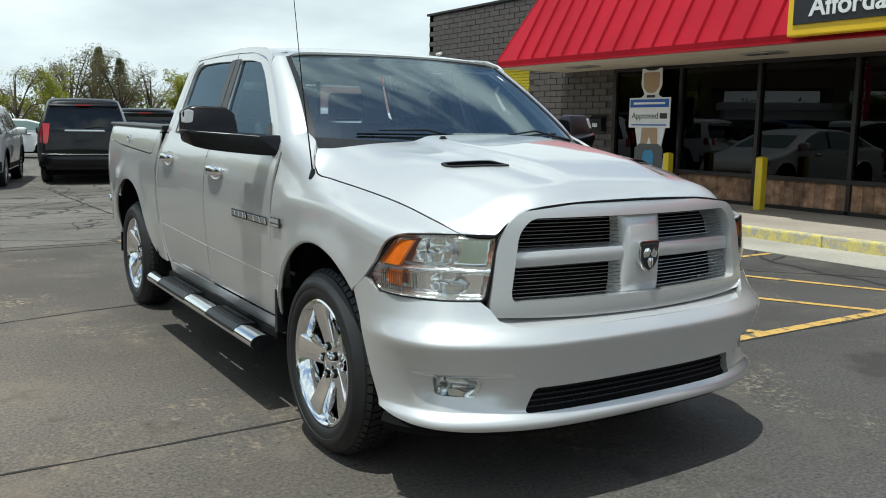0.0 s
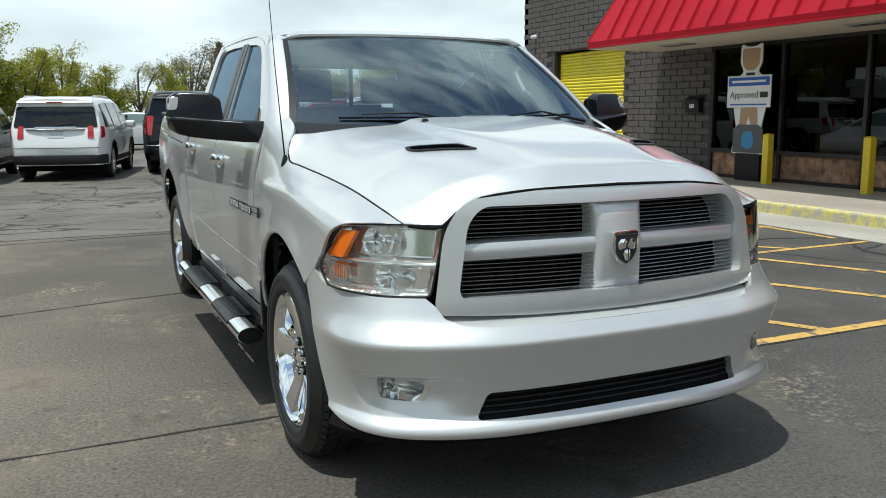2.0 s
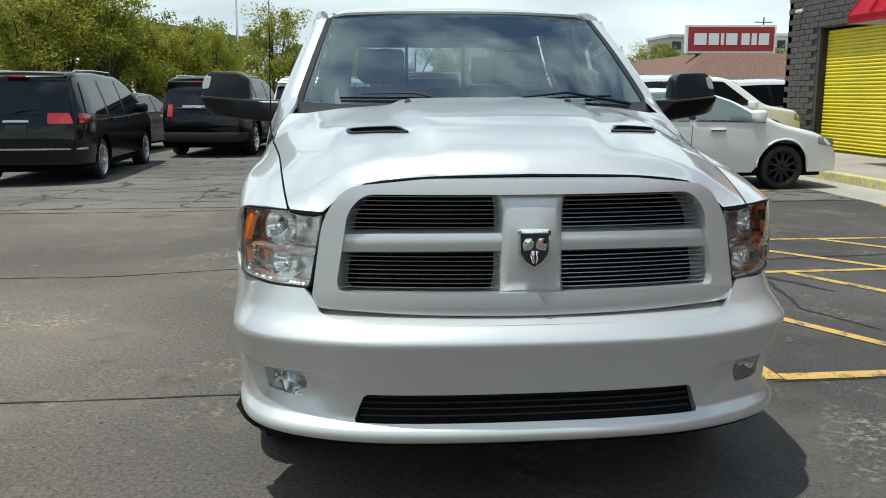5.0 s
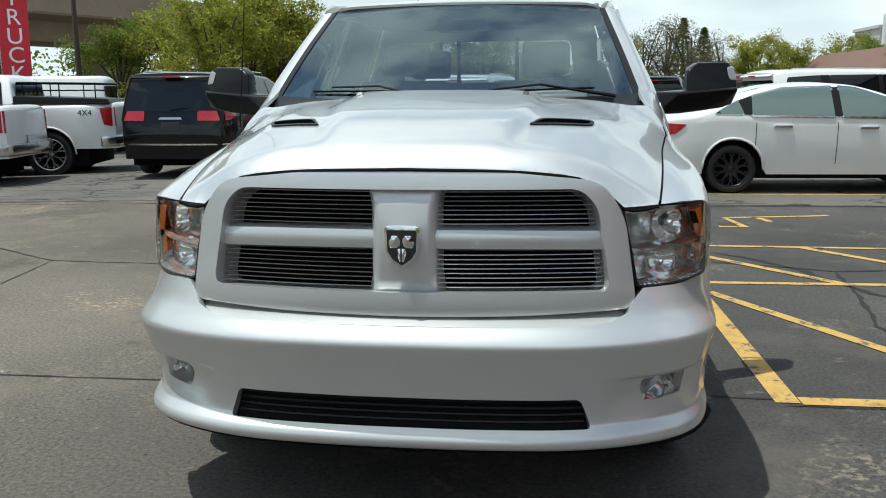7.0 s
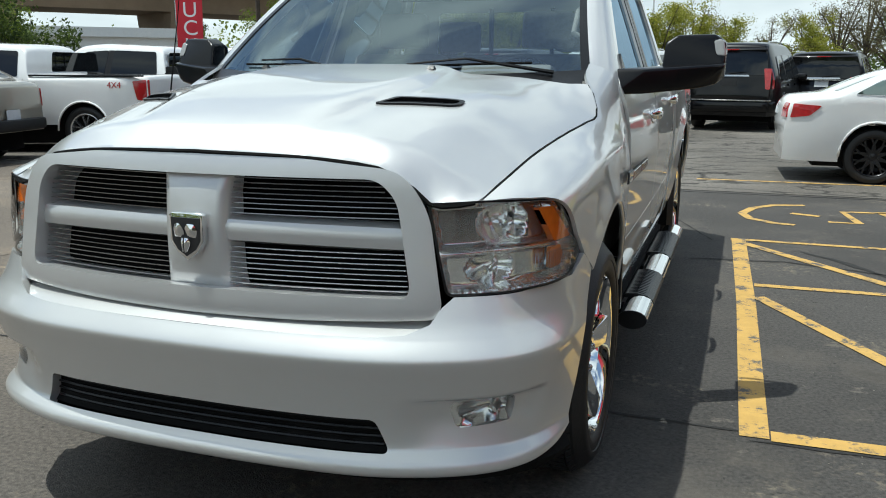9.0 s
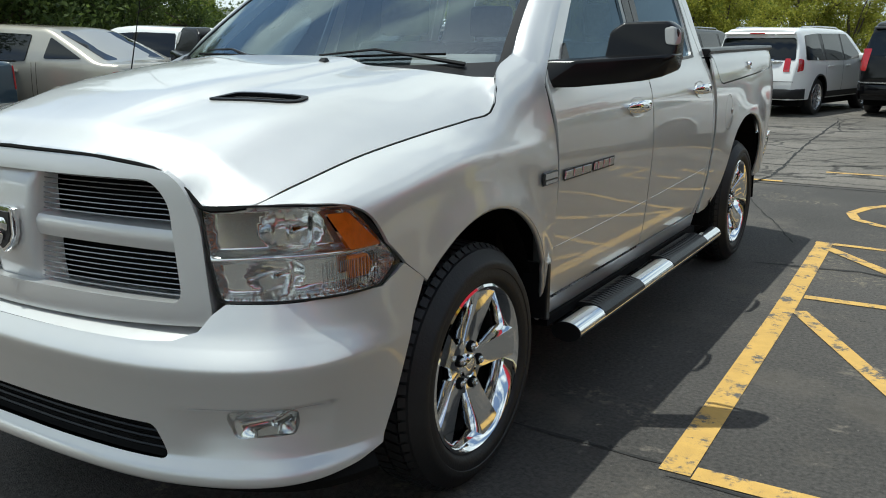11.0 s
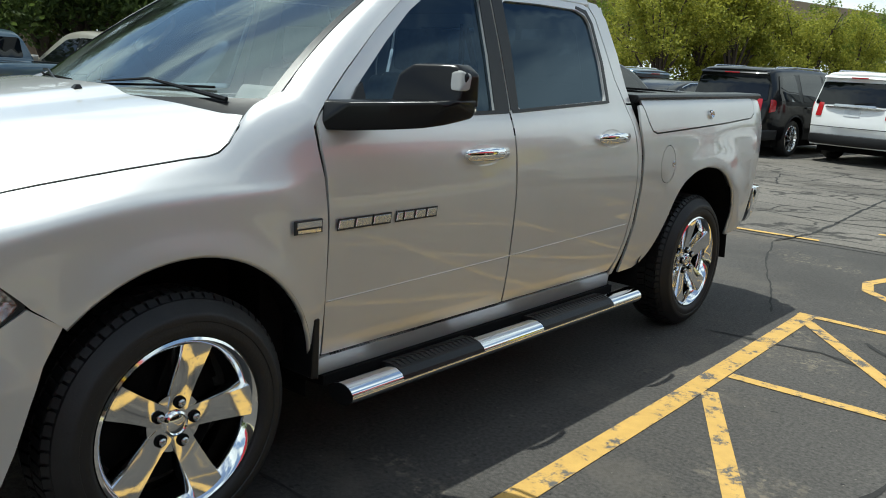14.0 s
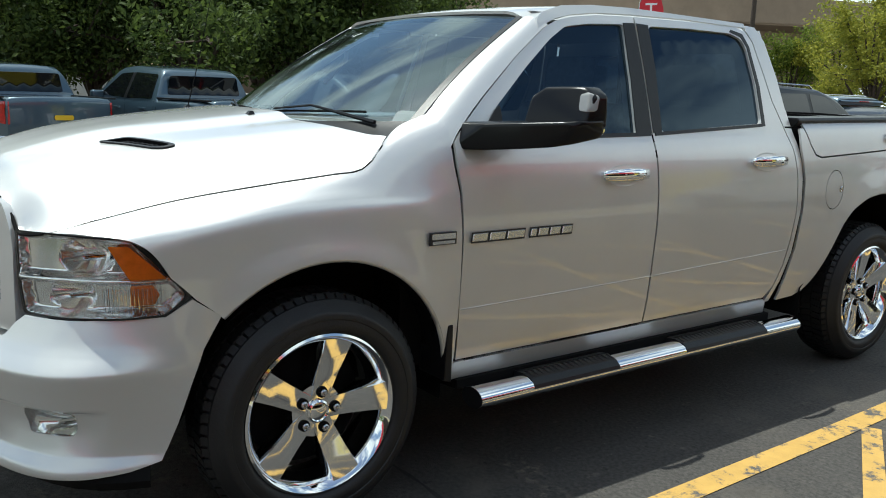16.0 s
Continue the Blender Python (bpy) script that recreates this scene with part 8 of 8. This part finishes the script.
rng = random.Random(5)
for az, dist, kind, sc in ((75.5, 52, "s", 1.0), (77.5, 50, "s", 1.0), (79.5, 60, "b", 1.0), (81.5, 56, "b", 1.1), (83.0, 58, "b", 1.2), (84.5, 55, "b", 1.1), (86.0, 50, "s", 0.95), (72.8, 54, "s", 0.95), (70.5, 60, "g", 1.1), (68.2, 62, "g", 1.1),
                           (88.2, 47, "b", 0.85), (90.5, 45, "s", 0.85), (93.0, 44, "s", 0.95), (95.0, 42, "s", 0.9), (97.9, 41, "s", 1.1), (102.0, 38, "s", 0.92), (104.3, 37, "s", 1.0), (106.5, 39, "s", 1.05), (108.6, 36, "s", 0.95), (110.8, 37, "s", 1.0), (112.8, 35, "s", 0.9),
                           (115.5, 44, "s", 0.95), (118.5, 45, "g", 0.9), (64.2, 48, "g", 0.95), (125.5, 60, "g", 0.8), (131.0, 66, "g", 0.8), (92.0, 58, "b", 1.0), (100.5, 56, "g", 1.2), (136.0, 48, "g", 1.0), (141.5, 46, "g", 1.1), (147.0, 50, "g", 1.0), (152.0, 45, "g", 1.15), (157.5, 48, "g", 1.05), (163.0, 44, "g", 0.9), (168.5, 47, "g", 1.1), (174.0, 45, "g", 1.1), (180.0, 48, "g", 1.1), (103.2, 45, "g", 1.15)):
    kinds = {"s": KIND_SPRING, "g": KIND_GREEN, "b": KIND_BUD}[kind]
    label = {"s": "young tree with yellow-green spring leaves", "g": "leafy green tree behind the car park", "b": "half-bare tree just coming into bud"}[kind]
    plant(rng.choice(kinds), *polar(az, dist), rng.uniform(0, 6.28), (1.12 if 108 < az < 120 else 0.95 if az > 113 else 0.78 if az > 87 else 0.76) * sc * rng.uniform(0.93, 1.07), label, "trees round the car park")
for az, dist, sc in ((144.0, 31, 0.85), (149.0, 26, 0.9), (152.5, 24, 1.0), (158.5, 23, 1.0), (165.0, 26, 0.95), (172.0, 25, 1.0), (179.0, 27, 1.0), (155.0, 36, 1.1), (168.0, 38, 1.1), (186.0, 26, 1.0)):
    plant(rng.choice(KIND_DARK), *polar(az, dist, (3.0, -1.5)), rng.uniform(0, 6.28), sc, "large dark green shade tree", "shade trees behind the pickups")


def conifer(x, y, h, seed):
    rg = random.Random(seed)
    t = thing("conifer", "tall dark green conifer among bare trees", "tree", "", Matrix.Translation((x, y, 0)))
    part("trunk", tube_bm([(0, 0, -0.1), (0, 0, h * 0.6), (0, 0, h)], [0.2, 0.1, 0.02], 7), BARK, t)
    c = bmesh.new()
    for k in range(2600):
        z = h * (0.15 + 0.85 * rg.random() ** 1.1)
        r = 0.36 * (h - z) * (0.35 + 0.65 * rg.random()) + 0.12
        a = rg.uniform(0, 6.283)
        p = Vector((r * math.cos(a), r * math.sin(a), z - 0.25 * r))
        s = Vector((math.cos(a), math.sin(a), -0.3)) * 0.22
        u = Vector((-math.sin(a), math.cos(a), rg.uniform(-0.4, 0.4))) * 0.07
        c.faces.new([c.verts.new(p + q) for q in (s, u, -s, -u)])
    part("crown", c, DARK_LEAF, t)


conifer(*polar(81.9, 75), 7.4, 1)
conifer(*polar(80.6, 78), 6.8, 2)

# ---- overpass, diner, poles, flag, far buildings ----
OVER = surf("brown_concrete", (0.30, 0.22, 0.155), 0.85, var=0.1, scale=1.5, bump=0.2, bscale=20, var2=0.12, scale2=0.15)
ROAD_PTS = [polar(100, 108), polar(108, 84), polar(117, 68), polar(127, 60), polar(138, 58), polar(150, 62), polar(162, 74), polar(172, 95), polar(180, 125)]


def sweep(points, section):
    b = bmesh.new()
    rows = []
    pts = [Vector(p) for p in points]
    for k, p in enumerate(pts):
        d = (pts[min(k + 1, len(pts) - 1)] - pts[max(k - 1, 0)]).normalized()
        s = Vector((-d.y, d.x))
        rows.append([b.verts.new((p.x + s.x * o, p.y + s.y * o, z)) for o, z in section])
    n = len(section)
    for a, c in zip(rows, rows[1:]):
        for j in range(n):
            b.faces.new((a[j], a[(j + 1) % n], c[(j + 1) % n], c[j]))
    return b


fine = [tuple(spline(range(len(ROAD_PTS)), ROAD_PTS, k)) for k in np.linspace(0, len(ROAD_PTS) - 1, 60)]
over = thing("overpass", "long brown concrete road overpass on piers", "overpass")
part("deck", sweep(fine, [(-5.5, 6.1), (-5.5, 7.0), (5.5, 7.0), (5.5, 6.1), (3.2, 5.9), (2.8, 4.7), (-2.8, 4.7), (-3.2, 5.9)]), OVER, over)
for o in (-5.6, 5.3):
    part("parapet", sweep(fine, [(o, 6.2), (o, 7.8), (o + 0.3, 7.8), (o + 0.3, 6.2)]), OVER, over)
for k in (4, 10, 16, 22, 28, 34, 40, 46, 52):
    x, y = fine[k]
    a = math.atan2(fine[k + 1][1] - y, fine[k + 1][0] - x)
    part("pier", hull_bm([(ox, oy, z) for z, w in ((-1, 1.3), (3.2, 1.3), (4.75, 2.8)) for ox in (-0.6, 0.6) for oy in (-w, w)], 0.05), OVER, over, m=Matrix.Translation((x, y, 0)) @ Matrix.Rotation(a, 4, "Z"))

SHINGLE = surf("brown_shingles", (0.17, 0.095, 0.07), 0.9, var=0.3, scale=9, bump=0.4, bscale=20)
RED_BRICK = surf("red_brown_brick", (0.26, 0.12, 0.085), 0.85, var=0.25, scale=10, bump=0.3, bscale=25)
DINER_RED = surf("sign_red", (0.33, 0.025, 0.03), 0.5, var=0.06)
diner = thing("diner", "low diner building with brown shingle mansard roof", "building", m=Matrix.Translation((19.6, 36.0, 0)))
part("wall", box_bm(-5, 16, 0, 14, 0, 2.2), RED_BRICK, diner)
part("roof", hull_bm([(x, y, z) for x0, x1, y0, y1, z in ((-5.6, 16.6, -0.6, 14.6, 1.95), (-3.6, 14.6, 1.2, 13, 3.35)) for x in (x0, x1) for y in (y0, y1)]), SHINGLE, diner)
for k in range(5):
    part("window", box_bm(-4 + 3.6 * k, -2.2 + 3.6 * k, -0.02, 0.05, 0.8, 1.8), BLACK_GLASS, diner)
dsign = thing("diner_sign", "red roof sign with white border and plain white bars", "sign", m=Matrix.Translation((17.4, 37.6, 3.25)) @ Matrix.Rotation(radians(-4), 4, "Z"))
part("sign_board", box_bm(-2.2, 2.2, -0.15, 0.15, 0.1, 1.45, 0.02), WHITE, dsign)
part("sign_face", box_bm(-2.1, 2.1, -0.16, -0.14, 0.2, 1.35), DINER_RED, dsign)
for x0, x1 in ((-1.8, -1.2), (-1.1, -0.6), (-0.5, -0.35), (-0.25, 0.3), (0.5, 0.9), (1.0, 1.25), (1.35, 1.85)):
    part("letter_bar", box_bm(x0, x1, -0.17, -0.155, 0.5, 1.05), WHITE, dsign)
for x in (-1.6, 1.6):
    part("sign_leg", box_bm(x - 0.06, x + 0.06, -0.06, 0.06, -0.6, 0.12), DARK_FRAME, dsign)

STONE = surf("pale_stucco", (0.55, 0.53, 0.49), 0.85, var=0.06, scale=2)


def far_building(name, label, x, y, w, d, h, material, rows, cols):
    b = thing(name, label, "building", m=Matrix.Translation((x, y, 0)))
    part("wall", box_bm(-w / 2, w / 2, 0, d, 0, h), material, b)
    part("roof_edge", box_bm(-w / 2 - 0.3, w / 2 + 0.3, -0.3, d + 0.3, h, h + 0.5), material, b)
    for r in range(rows):
        for c in range(cols):
            xx = -w / 2 + w * (c + 0.5) / cols
            zz = h * (r + 0.5) / rows
            part("window", box_bm(xx - 0.3 * w / cols, xx + 0.3 * w / cols, -0.05, 0.05, zz - 0.25 * h / rows, zz + 0.25 * h / rows), BLACK_GLASS, b)
    return b


far_building("office_building", "far pale office building of several storeys", 62, 150, 14, 12, 11.5, STONE, 4, 5)
far_building("office_building", "far white building behind the brick shop", 88, 160, 22, 14, 12.5, WHITE, 4, 8)
tr = far_building("trailer", "long white box trailer with plain dark writing bars", -34, 33, 16, 3, 2.9, WHITE, 1, 1)
tr.rotation_euler = (0, 0, radians(45))
for k, wd in enumerate((0.5, 1.6, 2.0)):
    part("letter_bar", box_bm(0.4 + 2.2 * k, 0.4 + 2.2 * k + wd, -0.08, -0.055, 1.7, 2.15), SIGN_BLUE, tr)
cottage = thing("cottage", "small house with tan hipped roof behind the trees", "house", m=Matrix.Translation((*polar(163, 62), 0)))
part("wall", box_bm(-4, 4, -4, 4, 0, 2.4), STONE, cottage)
part("roof", hull_bm([(x, y, 2.3) for x in (-4.5, 4.5) for y in (-4.5, 4.5)] + [(0, -1, 4.0), (0, 1, 4.0)]), surf("tan_roof", (0.33, 0.2, 0.13), 0.85, var=0.15), cottage)


def pole(name, label, x, y, h, arms=(), cross=()):
    p = thing(name, label, "pole", m=Matrix.Translation((x, y, 0)))
    part("pole_shaft", tube_bm([(0, 0, -0.2), (0, 0, h)], [0.14, 0.09], 8), BARK if cross else DULL_CHROME, p)
    for dx, dz in arms:
        part("lamp_arm", tube_bm([(0, 0, h - 0.1), (dx * 0.5, 0, h + dz), (dx, 0, h + dz)], 0.04, 6), DULL_CHROME, p)
        part("lamp_head", box_bm(dx - 0.1 if dx > 0 else dx - 0.6, dx + 0.6 if dx > 0 else dx + 0.1, -0.15, 0.15, h + dz - 0.08, h + dz + 0.06, 0.03), ALLOY, p)
    for z in cross:
        part("cross_arm", box_bm(-1.2, 1.2, -0.06, 0.06, z - 0.06, z + 0.06), BARK, p)
    return p


pole("street_lamp", "tall twin-arm grey street lamp far off", *polar(95.6, 95), 8.6, ((1.6, 0.4), (-1.6, 0.4)))
pole("utility_pole", "thin grey utility pole behind the trees", *polar(99.0, 80), 11.0)
pole("utility_pole", "wooden utility pole with cross arms", *polar(65.0, 120), 11.2, (), (10.6, 9.4))
pole("utility_pole", "wooden utility pole behind the flag", *polar(119.6, 44, (0.4, -3.4)), 9.0, (), (8.5,))
sp = pole("lot_lamp", "dark square lamp pole of the car park", *polar(100.6, 50, (2.7, -1.8)), 4.9)
part("lamp_box", box_bm(-0.3, 0.3, -0.25, 0.25, 4.6, 4.95, 0.03), DARK_FRAME, sp)

flag = thing("feather_flag", "tall red feather flag with white lettering", "flag", m=Matrix.Translation((-14.4, 19.5, drop_at(-14.4, 19.5))) @ Matrix.Rotation(radians(28), 4, "Z"))
part("flag_pole", tube_bm([(-0.42, 0, 0), (-0.42, 0, 3.6), (-0.36, 0, 4.5), (-0.1, 0, 5.0)], 0.02, 6), ALLOY, flag)
bm = prism_bm(rounded([(-0.40, 1.0), (0.34, 1.2), (0.38, 4.3), (0.2, 4.85), (-0.1, 5.0), (-0.34, 4.6), (-0.40, 3.8)], 0.08), -0.004, 0.004, "xz")
part("flag_cloth", bm, surf("flag_red", (0.55, 0.02, 0.035), 0.7, var=0.1, scale=3), flag)
for k, ch in enumerate("TRUCKS"):
    me = text_mesh(ch, 0.62, 0.002)
    me.materials.append(WHITE)
    part("letter", me, WHITE, flag, m=Matrix.Translation((0.0, -0.012, 4.25 - 0.52 * k)) @ pose(0, 0, 0, 90, 0, 0))


# far woods that close the horizon, plus an added unseen belt for darker reflections
rng = random.Random(21)
woods = bmesh.new()
for k in range(22000):
    # near: added belt outside the view, big-leaved and opaque, mirrored in car paint
    near = k % 3 == 0
    az = rng.uniform(205, 418) if near else rng.uniform(58, 205)
    dist = rng.uniform(55, 66) if near else rng.uniform(92, 112)
    x, y = polar(az, dist)
    crest = (7.0 if near else 6.4 if az > 106 else 3.8) + 1.3 * noise.noise((az * 0.30, 1.7, 0)) + 1.0 * noise.noise((az * 1.1, 5.1, 0))
    z = crest * rng.random() ** 0.8 - 0.022 * max(0.0, -max(x, -60) - 4.5)
    n = Vector((rng.gauss(0, 1), rng.gauss(0, 1), rng.gauss(0.4, 1))).normalized()
    s = n.cross(Vector((rng.gauss(0, 1), rng.gauss(0, 1), rng.gauss(0, 1)))).normalized()
    t = n.cross(s)
    w = rng.uniform(0.6, 1.1) if near else rng.uniform(0.16, 0.36)
    woods.faces.new([woods.verts.new(Vector((x, y, z)) + q) for q in (s * w, t * w * 0.6, -s * w, -t * w * 0.6)])
tagged(part("far_woods", woods, GREEN_LEAF), "far green woods along the horizon, with an added unseen belt to darken reflections", "woods", kind="stuff")


# ---- bricks of the shop wall ----
brick_mesh = mesh_of("brick", box_bm(-0.012, 0.03, -0.19, 0.19, 0, 0.118, 0.005, 1), BRICK_PAINT)
rng = random.Random(11)
loose = []
row, z = 0, 0.155
while z < 4.22:
    y = 9.83 + 0.20 * (row % 2)
    while y < 16.68:
        if not (GARAGE[0] - 0.17 < y < GARAGE[1] + 0.17 and z < GARAGE[2] + 0.01):
            loose.append((y, z))
        y += 0.40
    row, z = row + 1, z + 0.130
loose.sort(key=lambda p: abs(p[0] - 11.2) + 0.4 * abs(p[1] - 1.6))
rest = bmesh.new()
for k, (y, z) in enumerate(loose):
    if k < 300:
        part("brick", brick_mesh, BRICK_PAINT, wall, m=Matrix.Translation((WX + rng.uniform(-0.004, 0.003), y, z)))
    else:
        x = WX + rng.uniform(-0.004, 0.003)
        v = [rest.verts.new((x - 0.012 + 0.004 * (d == 0), y + a, z + b)) for d in (0, 1) for a, b in (((-0.19, 0), (0.19, 0), (0.19, 0.118), (-0.19, 0.118)) if d == 0 else ((-0.184, 0.006), (0.184, 0.006), (0.184, 0.112), (-0.184, 0.112)))]
        rest.faces.new(v[4:8])
        for j in range(4):
            rest.faces.new((v[j], v[(j + 1) % 4], v[4 + (j + 1) % 4], v[4 + j]))
tagged(part("bricks", rest, BRICK_PAINT, wall), kind="stuff")
